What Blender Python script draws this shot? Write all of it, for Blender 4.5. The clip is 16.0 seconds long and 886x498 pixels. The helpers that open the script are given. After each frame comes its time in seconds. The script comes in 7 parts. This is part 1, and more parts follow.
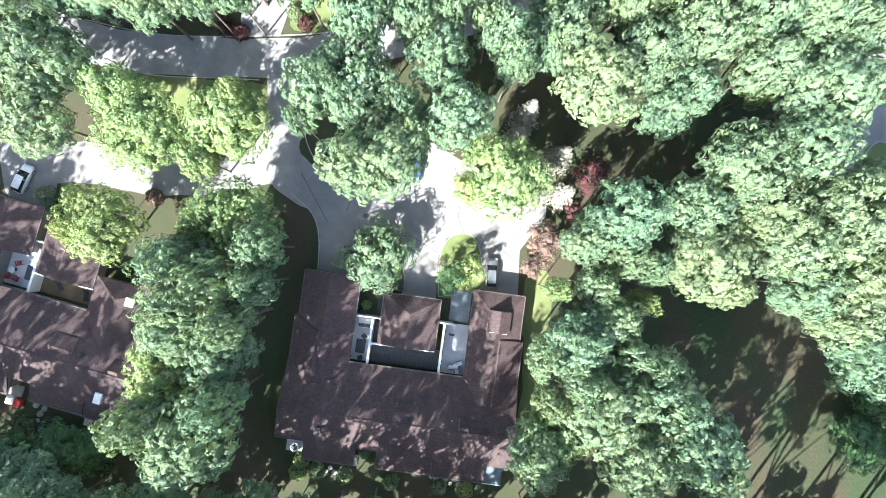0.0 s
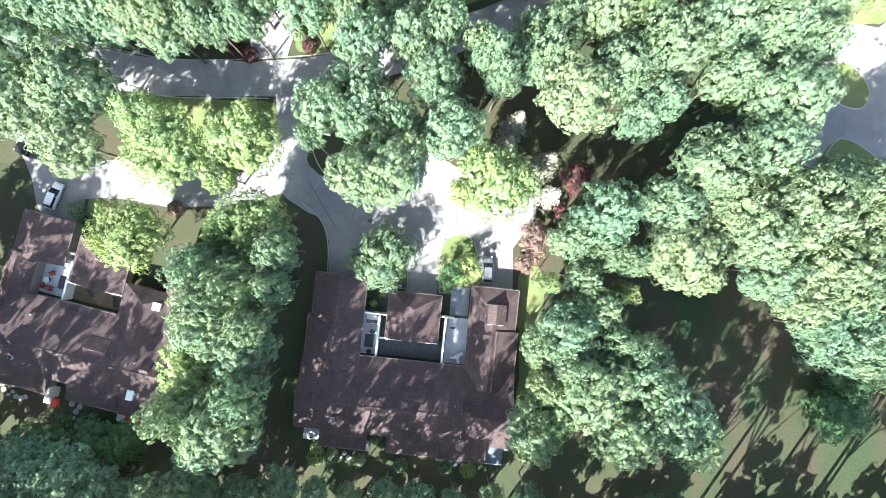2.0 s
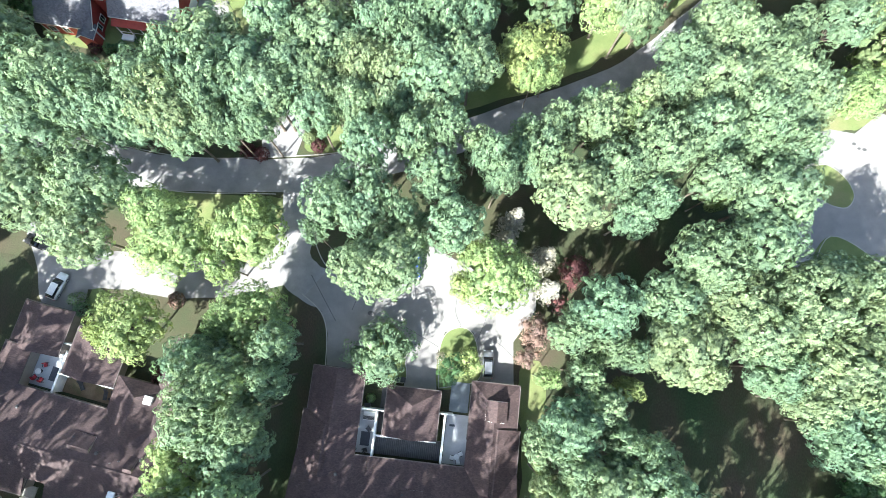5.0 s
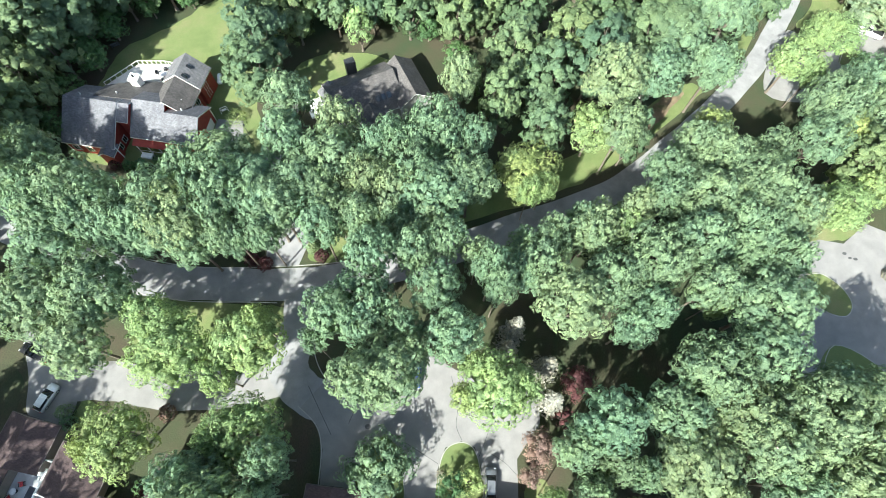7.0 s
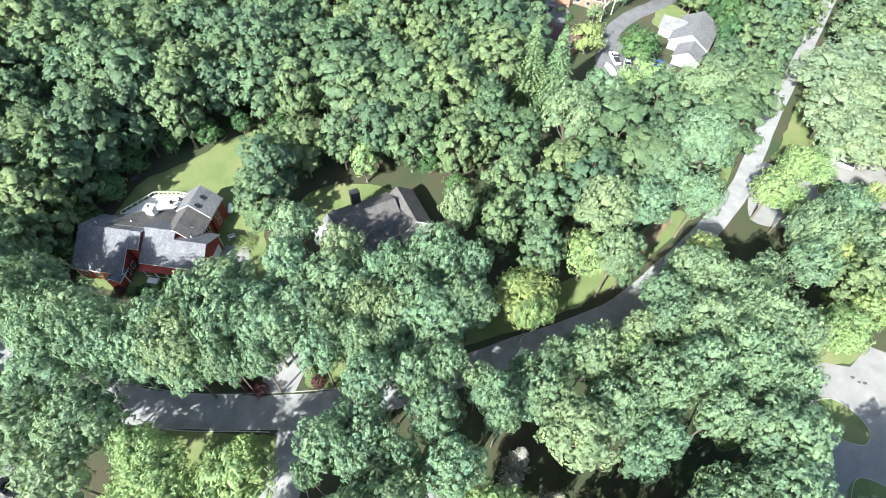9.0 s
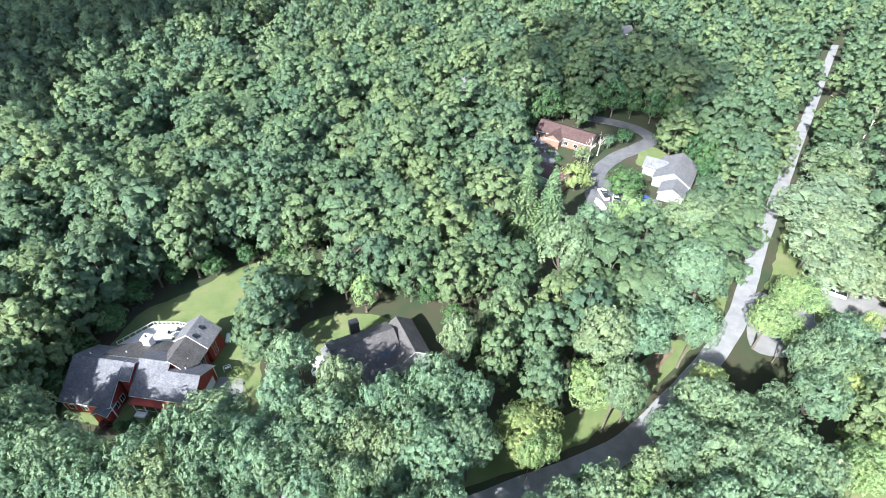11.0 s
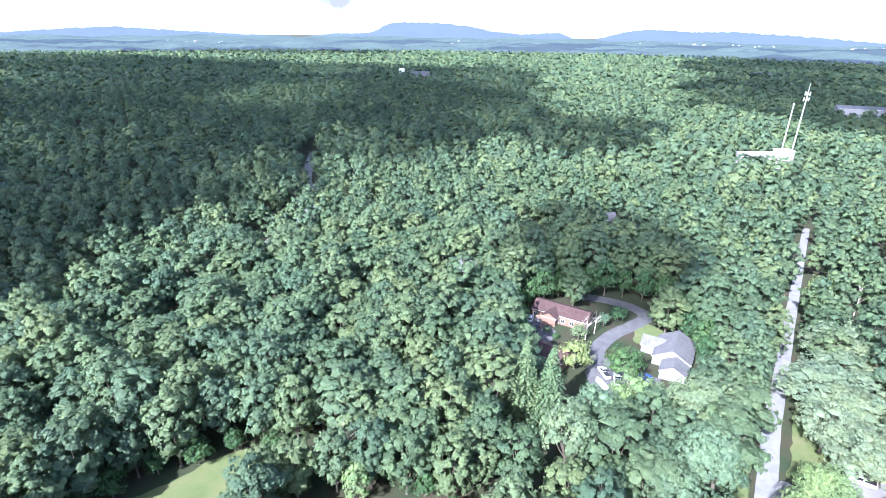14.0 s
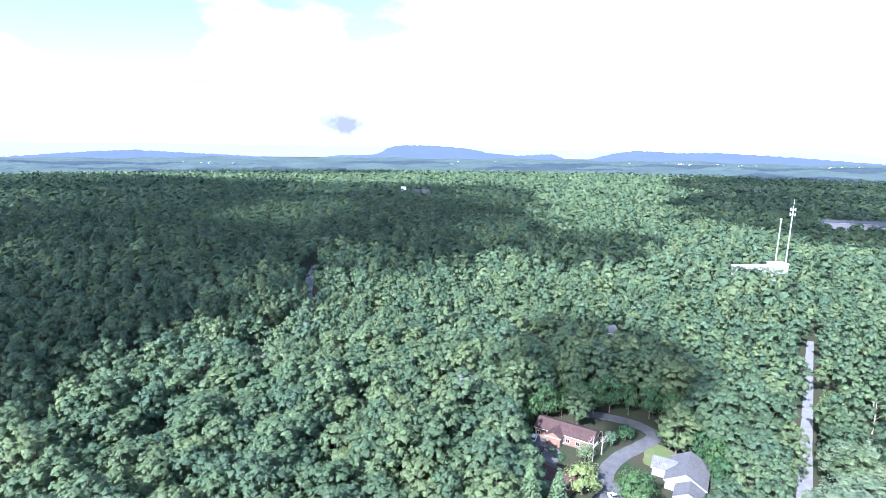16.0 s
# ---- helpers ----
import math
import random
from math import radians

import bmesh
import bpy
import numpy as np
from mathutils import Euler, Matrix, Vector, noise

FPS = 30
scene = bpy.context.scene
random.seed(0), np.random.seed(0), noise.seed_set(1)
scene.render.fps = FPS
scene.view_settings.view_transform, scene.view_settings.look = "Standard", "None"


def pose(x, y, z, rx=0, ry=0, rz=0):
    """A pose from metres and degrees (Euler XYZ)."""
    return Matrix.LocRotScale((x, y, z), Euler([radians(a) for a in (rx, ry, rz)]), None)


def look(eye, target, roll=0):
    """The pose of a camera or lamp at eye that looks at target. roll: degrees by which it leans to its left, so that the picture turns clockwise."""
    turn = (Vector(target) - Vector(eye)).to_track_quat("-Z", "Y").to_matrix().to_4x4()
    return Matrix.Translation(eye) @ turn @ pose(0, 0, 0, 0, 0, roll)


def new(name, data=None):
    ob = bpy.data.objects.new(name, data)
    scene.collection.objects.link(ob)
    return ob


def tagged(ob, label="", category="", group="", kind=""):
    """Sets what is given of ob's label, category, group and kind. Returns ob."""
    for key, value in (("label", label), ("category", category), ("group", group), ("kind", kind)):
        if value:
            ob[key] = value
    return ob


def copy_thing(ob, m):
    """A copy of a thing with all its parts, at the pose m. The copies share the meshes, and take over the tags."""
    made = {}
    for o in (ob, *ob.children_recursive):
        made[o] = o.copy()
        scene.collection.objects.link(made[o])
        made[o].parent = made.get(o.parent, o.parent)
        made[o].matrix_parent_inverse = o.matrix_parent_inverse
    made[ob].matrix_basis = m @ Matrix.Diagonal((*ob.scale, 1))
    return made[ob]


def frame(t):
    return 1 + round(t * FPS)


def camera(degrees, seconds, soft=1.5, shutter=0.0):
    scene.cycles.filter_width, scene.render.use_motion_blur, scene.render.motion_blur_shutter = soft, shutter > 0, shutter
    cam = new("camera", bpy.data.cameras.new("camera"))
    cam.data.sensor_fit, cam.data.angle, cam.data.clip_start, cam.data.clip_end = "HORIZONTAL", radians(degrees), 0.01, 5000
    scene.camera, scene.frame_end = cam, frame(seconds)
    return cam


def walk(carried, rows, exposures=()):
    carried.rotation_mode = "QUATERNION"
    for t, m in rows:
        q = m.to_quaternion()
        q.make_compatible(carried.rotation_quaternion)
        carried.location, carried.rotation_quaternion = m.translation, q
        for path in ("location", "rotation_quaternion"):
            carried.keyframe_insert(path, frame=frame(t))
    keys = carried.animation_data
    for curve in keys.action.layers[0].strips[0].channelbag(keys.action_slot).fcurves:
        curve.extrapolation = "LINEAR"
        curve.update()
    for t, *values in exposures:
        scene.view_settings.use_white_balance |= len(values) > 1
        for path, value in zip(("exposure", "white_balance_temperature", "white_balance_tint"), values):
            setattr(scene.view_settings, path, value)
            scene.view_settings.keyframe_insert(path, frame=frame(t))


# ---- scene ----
cam = camera(79.5, 16.0, 0.65)
PATH = [
    (0, -0.016, -0.193, 83.807, 0.712, -0.792, 1.662),
    (0.5, 0.066, -0.105, 86.027, 0.660, -0.737, 1.544),
    (1, 0.006, -0.210, 88.185, 0.722, -0.770, 1.429),
    (1.5, 0.016, -0.287, 89.999, 0.771, -0.743, 1.347),
    (2, -0.113, -0.395, 90.992, 0.823, -0.844, -0.016),
    (2.5, -0.061, -0.559, 91.323, 0.953, -0.825, -0.190),
    (3, -0.090, -0.554, 91.369, 1.445, -0.871, -0.215),
    (3.5, -0.114, -0.398, 91.365, 3.112, -0.897, -0.030),
    (4, -0.115, -0.333, 91.415, 5.460, -0.890, 0.188),
    (6.5, -0.215, -0.147, 91.860, 19.196, -0.910, 0.409),
    (7, -0.167, -0.043, 92.138, 22.092, -0.884, 0.378),
    (7.5, -0.111, 0.029, 92.416, 24.962, -0.818, 0.306),
    (8, -0.077, 0.068, 92.591, 28.068, -0.793, 0.294),
    (8.5, 0.060, 0.211, 92.929, 31.475, -0.743, 0.311),
    (9, 0.035, 0.319, 93.257, 34.852, -0.717, 0.261),
    (11.5, -0.062, 0.294, 94.516, 51.817, -0.785, 0.063),
    (12, -0.016, 0.302, 94.828, 55.176, -0.770, 0.030),
    (12.5, 0.051, 0.297, 95.028, 58.398, -0.767, 0.005),
    (13, 0.117, 0.310, 95.220, 61.216, -0.747, -0.040),
    (13.5, 0.035, 0.370, 95.502, 63.911, -0.760, -0.072),
    (14, 0.064, 0.445, 95.883, 66.942, -0.713, -0.113),
    (14.5, 0.106, 0.402, 96.222, 70.330, -0.694, -0.155),
    (15, 0.230, 0.218, 96.391, 73.778, -0.625, -0.147),
    (15.5, 0.435, 0.154, 96.468, 76.618, -0.583, -0.139),
    (16, 0.676, 0.036, 96.650, 78.943, -0.554, -0.103),
]
EXPOSURES = [(0, 2.46, 6100, 6), (4.2, 2.58, 6100, 6), (6.4, 1.80, 6200, -1), (9.2, 1.86, 6050, 2), (11.5, 1.80, 5700, 8), (13.5, 1.90, 5350, 17), (14.5, 1.88, 5250, 18), (16, 1.70, 5150, 15)]
walk(cam, [(t, pose(x, y, z, rx, ry, rz)) for t, x, y, z, rx, ry, rz in PATH], EXPOSURES)

# ---- world, sun, exposure ----
SUN_FROM = Vector((-0.58, -0.81, 0)).normalized()
SUN_ELEVATION = radians(38)
to_sun = Vector((SUN_FROM.x * math.cos(SUN_ELEVATION), SUN_FROM.y * math.cos(SUN_ELEVATION), math.sin(SUN_ELEVATION)))
world = bpy.data.worlds.new("daylight")
scene.world = world
world.use_nodes = True
wn, wl = world.node_tree.nodes, world.node_tree.links
wn.clear()
sky = wn.new("ShaderNodeTexSky")
sky.sky_type, sky.sun_disc = "NISHITA", False
sky.sun_elevation, sky.sun_rotation = SUN_ELEVATION, math.atan2(SUN_FROM.x, SUN_FROM.y)
sky.air_density, sky.dust_density, sky.ozone_density = 1.0, 1.5, 1.0
back = wn.new("ShaderNodeBackground")
back.inputs["Strength"].default_value = 0.12
wout = wn.new("ShaderNodeOutputWorld")
wl.new(sky.outputs[0], back.inputs["Color"])
wl.new(back.outputs[0], wout.inputs["Surface"])
sun_data = bpy.data.lights.new("sun", "SUN")
sun_data.energy, sun_data.angle, sun_data.color = 5.0, radians(0.53), (1.0, 0.955, 0.88)
sun = new("sun", sun_data)
sun.matrix_world = look(to_sun * 300, (0, 0, 0))


# ---- materials ----
def material(name):
    m = bpy.data.materials.new(name)
    m.use_nodes = True
    return m, m.node_tree.nodes, m.node_tree.links, m.node_tree.nodes["Principled BSDF"]


def ramp(nodes, stops):
    r = nodes.new("ShaderNodeValToRGB")
    while len(r.color_ramp.elements) < len(stops):
        r.color_ramp.elements.new(0.5)
    for e, (p, c) in zip(r.color_ramp.elements, stops):
        e.position, e.color = p, (*c, 1)
    return r


def noise_of(nodes, links, scale, detail=4.0, rough=0.6, stretch=None, world_space=True):
    n = nodes.new("ShaderNodeTexNoise")
    n.inputs["Scale"].default_value, n.inputs["Detail"].default_value, n.inputs["Roughness"].default_value = scale, detail, rough
    if world_space:
        src = nodes.new("ShaderNodeNewGeometry").outputs["Position"]
    else:
        src = nodes.new("ShaderNodeTexCoord").outputs["Object"]
    if stretch:
        mp = nodes.new("ShaderNodeMapping")
        mp.inputs["Scale"].default_value = stretch
        links.new(src, mp.inputs["Vector"])
        src = mp.outputs[0]
    links.new(src, n.inputs["Vector"])
    return n


def mix_colour(nodes, links, fac, a, b, blend="MIX"):
    m = nodes.new("ShaderNodeMix")
    m.data_type, m.blend_type = "RGBA", blend
    for sock, v in ((m.inputs[0], fac), (m.inputs[6], a), (m.inputs[7], b)):
        if isinstance(v, (int, float)):
            sock.default_value = v
        elif isinstance(v, tuple):
            sock.default_value = (*v, 1)
        else:
            links.new(v, sock)
    return m.outputs[2]


def surface(name, stops, scale, fine, fine_amount=0.3, roughness=0.8, bump=0.3, bump_dist=0.03, metal=0.0, stretch=None, local=False, spec=0.4):
    """A matt surface with broad blotches and a fine grain, and a relief from the grain."""
    m, n, l, p = material(name)
    broad = noise_of(n, l, scale, 5, 0.6, stretch, not local)
    r = ramp(n, stops)
    l.new(broad.outputs["Fac"], r.inputs[0])
    grain = noise_of(n, l, fine, 3, 0.7, stretch, not local)
    g = ramp(n, [(0.25, (1 - fine_amount,) * 3), (0.75, (1 + fine_amount * 0.6,) * 3)])
    l.new(grain.outputs["Fac"], g.inputs[0])
    l.new(mix_colour(n, l, 1.0, r.outputs[0], g.outputs[0], "MULTIPLY"), p.inputs["Base Color"])
    p.inputs["Roughness"].default_value, p.inputs["Metallic"].default_value = roughness, metal
    p.inputs["Specular IOR Level"].default_value = spec
    if bump:
        b = n.new("ShaderNodeBump")
        b.inputs["Strength"].default_value, b.inputs["Distance"].default_value = bump, bump_dist
        l.new(grain.outputs["Fac"], b.inputs["Height"])
        l.new(b.outputs[0], p.inputs["Normal"])
    return m


def leaves(name, greens, translucent=0.22, roughness=0.5, spread=0.26, grain=7.0, openness=0.43):
    """Foliage: a hue for each tree, a shade for each tuft, leaf-sized grain and relief, patches across the crown."""
    m, n, l, p = material(name)
    info, geo, att = n.new("ShaderNodeObjectInfo"), n.new("ShaderNodeNewGeometry"), n.new("ShaderNodeAttribute")
    att.attribute_name = "tint"
    add = n.new("ShaderNodeMath")
    l.new(info.outputs["Random"], add.inputs[0])
    l.new(att.outputs["Fac"], add.inputs[1])
    fract = n.new("ShaderNodeMath")
    fract.operation = "FRACT"
    l.new(add.outputs[0], fract.inputs[0])
    hue = ramp(n, [((i + 0.5) / len(greens), c) for i, c in enumerate(greens)])
    l.new(fract.outputs[0], hue.inputs[0])
    shade = ramp(n, [(0.0, (1 - spread,) * 3), (1.0, (1 + spread,) * 3)])
    l.new(geo.outputs["Random Per Island"], shade.inputs[0])
    patch = noise_of(n, l, 0.35, 3, 0.6)
    pr = ramp(n, [(0.3, (0.80, 0.86, 0.92)), (0.7, (1.2, 1.15, 1.0))])
    l.new(patch.outputs["Fac"], pr.inputs[0])
    leaf = noise_of(n, l, grain, 3, 0.75)
    lr = ramp(n, [(0.38, (0.52, 0.58, 0.56)), (0.58, (1.28, 1.24, 1.16))])
    l.new(leaf.outputs["Fac"], lr.inputs[0])
    c = mix_colour(n, l, 1.0, hue.outputs[0], shade.outputs[0], "MULTIPLY")
    c = mix_colour(n, l, 1.0, c, pr.outputs[0], "MULTIPLY")
    c = mix_colour(n, l, 1.0, c, lr.outputs[0], "MULTIPLY")
    l.new(c, p.inputs["Base Color"])
    p.inputs["Roughness"].default_value, p.inputs["Specular IOR Level"].default_value = roughness, 0.22
    b = n.new("ShaderNodeBump")
    b.inputs["Strength"].default_value, b.inputs["Distance"].default_value = 0.8, 1.0 / grain
    l.new(leaf.outputs["Fac"], b.inputs["Height"])
    l.new(b.outputs[0], p.inputs["Normal"])
    tr, ms = n.new("ShaderNodeBsdfTranslucent"), n.new("ShaderNodeMixShader")
    l.new(mix_colour(n, l, 1.0, c, (1.25, 1.3, 0.6), "MULTIPLY"), tr.inputs["Color"])
    ms.inputs[0].default_value = translucent
    l.new(p.outputs[0], ms.inputs[1])
    l.new(tr.outputs[0], ms.inputs[2])
    # gaps between the leaflets of a spray; the inner bodies are solid
    whole = n.new("ShaderNodeAttribute")
    whole.attribute_name = "solid"
    gaps = noise_of(n, l, grain * 0.8, 2, 0.6)
    cut = n.new("ShaderNodeMath")
    cut.operation = "GREATER_THAN"
    cut.inputs[1].default_value = openness
    l.new(gaps.outputs["Fac"], cut.inputs[0])
    keep = n.new("ShaderNodeMath")
    keep.operation = "MAXIMUM"
    l.new(cut.outputs[0], keep.inputs[0])
    l.new(whole.outputs["Fac"], keep.inputs[1])
    clear, leafy = n.new("ShaderNodeBsdfTransparent"), n.new("ShaderNodeMixShader")
    l.new(keep.outputs[0], leafy.inputs[0])
    l.new(clear.outputs[0], leafy.inputs[1])
    l.new(ms.outputs[0], leafy.inputs[2])
    l.new(leafy.outputs[0], n["Material Output"].inputs["Surface"])
    return m


LEAF = leaves("maple_leaves", [(0.14, 0.206, 0.134), (0.162, 0.22, 0.134), (0.124, 0.198, 0.136), (0.178, 0.224, 0.13), (0.138, 0.21, 0.139)], grain=7.0)
LIME = leaves("lime_leaves", [(0.212, 0.284, 0.132), (0.19, 0.27, 0.128), (0.238, 0.288, 0.124)], grain=7.5)
PALE_LEAF = leaves("pale_sage_leaves", [(0.204, 0.262, 0.175), (0.19, 0.25, 0.177), (0.221, 0.269, 0.17)], grain=7.5)
# Dark greens: true colour of some plants, painted shade on the shade trees.
DARK = leaves("dark_and_shaded_leaves", [(0.074, 0.138, 0.062), (0.085, 0.149, 0.06), (0.067, 0.132, 0.064)], grain=7.0)
WOODS = leaves("woodland_leaves", [(0.08, 0.125, 0.072), (0.109, 0.157, 0.084), (0.07, 0.116, 0.077), (0.129, 0.175, 0.089), (0.093, 0.144, 0.091), (0.078, 0.12, 0.075), (0.118, 0.164, 0.089), (0.137, 0.179, 0.089)], translucent=0.14, spread=0.18, grain=5.0, openness=0.40)
PLUM = leaves("plum_leaves", [(0.080, 0.032, 0.040), (0.095, 0.038, 0.045)], 0.15)
COPPER = leaves("faded_copper_leaves", [(0.20, 0.13, 0.12), (0.18, 0.12, 0.115)], 0.15)
SILVER = leaves("silver_needles", [(0.21, 0.200, 0.185), (0.25, 0.238, 0.222)], 0.08, 0.5, 0.3)
NEEDLE = leaves("spruce_needles", [(0.11, 0.166, 0.089), (0.126, 0.18, 0.094)], 0.12, 0.55)
BARK = surface("bark", [(0.3, (0.10, 0.080, 0.062)), (0.7, (0.19, 0.16, 0.13))], 1.2, 14, 0.4, 0.9, 0.6, 0.05, stretch=(1, 1, 0.25))
PALE_BARK = surface("pale_dead_wood", [(0.3, (0.38, 0.34, 0.29)), (0.7, (0.52, 0.48, 0.42))], 1.5, 14, 0.25, 0.85)
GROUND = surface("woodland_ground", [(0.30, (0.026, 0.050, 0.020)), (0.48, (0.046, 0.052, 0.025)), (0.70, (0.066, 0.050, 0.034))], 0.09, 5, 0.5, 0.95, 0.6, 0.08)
LAWN = surface("mown_lawn", [(0.3, (0.094, 0.132, 0.046)), (0.5, (0.130, 0.162, 0.060)), (0.7, (0.172, 0.172, 0.082))], 0.16, 8, 0.35, 0.95, 0.5, 0.05)
# Dry meadow grass, darkened to carry shade; reused on shaded lawns.
DRY_SHADED_LAWN = surface("dry_and_shaded_grass", [(0.35, (0.026, 0.048, 0.019)), (0.5, (0.038, 0.046, 0.022)), (0.65, (0.056, 0.042, 0.028))], 0.11, 6, 0.45, 0.95, 0.5, 0.06, stretch=(1, 0.45, 1))
ASPHALT = surface("old_asphalt", [(0.3, (0.19, 0.187, 0.196)), (0.7, (0.28, 0.275, 0.28))], 0.35, 22, 0.22, 0.9, 0.25, 0.01)
DRIVE = surface("pale_driveway", [(0.3, (0.178, 0.170, 0.172)), (0.7, (0.245, 0.236, 0.232))], 0.3, 22, 0.18, 0.88, 0.25, 0.01)
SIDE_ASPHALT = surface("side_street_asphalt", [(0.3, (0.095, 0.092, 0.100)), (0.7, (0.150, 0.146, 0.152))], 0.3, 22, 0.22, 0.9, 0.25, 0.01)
TAR = surface("tar_seam", [(0.3, (0.045, 0.045, 0.048)), (0.7, (0.07, 0.07, 0.072))], 2, 20, 0.2, 0.6)
KERB = surface("kerb_concrete", [(0.3, (0.26, 0.25, 0.23)), (0.7, (0.36, 0.35, 0.33))], 0.8, 20, 0.2, 0.85)
CONCRETE = surface("patio_concrete", [(0.3, (0.36, 0.37, 0.39)), (0.7, (0.45, 0.46, 0.48))], 0.8, 20, 0.1, 0.8)
EARTH = surface("bare_earth", [(0.3, (0.085, 0.095, 0.040)), (0.5, (0.17, 0.125, 0.080)), (0.7, (0.25, 0.19, 0.125))], 0.35, 10, 0.35, 0.95, 0.6, 0.06)


def shingles(name, stops, course=0.16, tab=0.3, contrast=0.28):
    """Asphalt shingles: courses and tabs of slightly different shade, lichen streaks, a grainy relief."""
    m, n, l, p = material(name)
    co = n.new("ShaderNodeTexCoord")
    br = n.new("ShaderNodeTexBrick")
    br.inputs["Scale"].default_value = 1.0
    br.inputs["Brick Width"].default_value, br.inputs["Row Height"].default_value = tab, course
    br.inputs["Mortar Size"].default_value, br.inputs["Bias"].default_value = 0.006, 0.0
    br.inputs["Color1"].default_value = (1 - contrast,) * 3 + (1,)
    br.inputs["Color2"].default_value = (1 + contrast * 0.6,) * 3 + (1,)
    br.inputs["Mortar"].default_value = (0.55, 0.55, 0.55, 1)
    l.new(co.outputs["Object"], br.inputs["Vector"])
    broad = noise_of(n, l, 0.5, 6, 0.65, None, False)
    r = ramp(n, stops)
    l.new(broad.outputs["Fac"], r.inputs[0])
    streak = noise_of(n, l, 1.3, 4, 0.7, (1, 0.2, 1), False)
    sr = ramp(n, [(0.35, (0.82, 0.82, 0.84)), (0.7, (1.12, 1.1, 1.08))])
    l.new(streak.outputs["Fac"], sr.inputs[0])
    c = mix_colour(n, l, 1.0, r.outputs[0], br.outputs["Color"], "MULTIPLY")
    c = mix_colour(n, l, 1.0, c, sr.outputs[0], "MULTIPLY")
    l.new(c, p.inputs["Base Color"])
    p.inputs["Roughness"].default_value = 0.85
    b = n.new("ShaderNodeBump")
    b.inputs["Strength"].default_value, b.inputs["Distance"].default_value = 0.4, 0.02
    l.new(br.outputs["Fac"], b.inputs["Height"])
    l.new(b.outputs[0], p.inputs["Normal"])
    return m


BROWN_SHINGLE = shingles("brown_shingles", [(0.3, (0.056, 0.036, 0.038)), (0.5, (0.068, 0.044, 0.045)), (0.75, (0.086, 0.058, 0.057))])
GREY_SHINGLE = shingles("grey_shingles", [(0.3, (0.105, 0.105, 0.122)), (0.75, (0.158, 0.158, 0.176))])
SLATE_SHINGLE = shingles("weathered_grey_shingles", [(0.3, (0.066, 0.060, 0.060)), (0.75, (0.122, 0.112, 0.110))])
PALE_SHINGLE = shingles("pale_grey_shingles", [(0.3, (0.130, 0.129, 0.138)), (0.75, (0.180, 0.178, 0.188))])
RUST_SHINGLE = shingles("rust_brown_shingles", [(0.3, (0.072, 0.040, 0.038)), (0.75, (0.105, 0.060, 0.054))])


def siding(name, dark, light, board=0.2):
    m, n, l, p = material(name)
    co = n.new("ShaderNodeTexCoord")
    sep = n.new("ShaderNodeSeparateXYZ")
    l.new(co.outputs["Object"], sep.inputs[0])
    fr = n.new("ShaderNodeMath")
    fr.operation = "MULTIPLY"
    fr.inputs[1].default_value = 1 / board
    l.new(sep.outputs["Z"], fr.inputs[0])
    f2 = n.new("ShaderNodeMath")
    f2.operation = "FRACT"
    l.new(fr.outputs[0], f2.inputs[0])
    broad = noise_of(n, l, 1.1, 4, 0.6, None, False)
    r = ramp(n, [(0.3, dark), (0.7, light)])
    l.new(broad.outputs["Fac"], r.inputs[0])
    l.new(r.outputs[0], p.inputs["Base Color"])
    p.inputs["Roughness"].default_value = 0.65
    b = n.new("ShaderNodeBump")
    b.inputs["Strength"].default_value, b.inputs["Distance"].default_value = 0.6, 0.02
    l.new(f2.outputs[0], b.inputs["Height"])
    l.new(b.outputs[0], p.inputs["Normal"])
    return m


TAUPE_SIDING = siding("taupe_siding", (0.26, 0.22, 0.19), (0.32, 0.28, 0.24))
RED_SIDING = siding("barn_red_siding", (0.23, 0.028, 0.022), (0.30, 0.042, 0.030))
WHITE_SIDING = siding("white_siding", (0.66, 0.66, 0.64), (0.76, 0.76, 0.74))
CREAM_SIDING = siding("cream_siding", (0.26, 0.25, 0.25), (0.33, 0.32, 0.32))
BROWN_SIDING = siding("brown_siding", (0.20, 0.12, 0.085), (0.27, 0.17, 0.125))
GREY_SIDING = siding("grey_siding", (0.34, 0.33, 0.31), (0.42, 0.41, 0.39))
TRIM = surface("white_trim", [(0.3, (0.70, 0.70, 0.68)), (0.7, (0.80, 0.80, 0.78))], 2, 20, 0.06, 0.5, 0.1)
GUTTER = surface("weathered_gutter", [(0.3, (0.085, 0.070, 0.066)), (0.7, (0.125, 0.105, 0.10))], 2, 20, 0.1, 0.5, 0.1)
DECKWOOD = surface("grey_deck_boards", [(0.3, (0.055, 0.058, 0.062)), (0.7, (0.105, 0.108, 0.112))], 1.5, 12, 0.3, 0.85, local=True)
PALE_WOOD = surface("bleached_deck_boards", [(0.3, (0.50, 0.48, 0.45)), (0.7, (0.62, 0.60, 0.57))], 1.5, 12, 0.15, 0.8)
RUG = surface("dark_outdoor_rug", [(0.3, (0.060, 0.066, 0.082)), (0.7, (0.085, 0.092, 0.11))], 3, 30, 0.2, 0.95)
TARP = surface("red_tarpaulin", [(0.3, (0.50, 0.035, 0.030)), (0.7, (0.62, 0.06, 0.045))], 1.5, 9, 0.2, 0.5)
RED_CLOTH = surface("red_cushion", [(0.3, (0.34, 0.035, 0.045)), (0.7, (0.42, 0.05, 0.06))], 4, 30, 0.15, 0.9)
DARK_METAL = surface("dark_metal", [(0.3, (0.035, 0.036, 0.04)), (0.7, (0.06, 0.06, 0.065))], 3, 30, 0.2, 0.45, 0.1, metal=0.4)
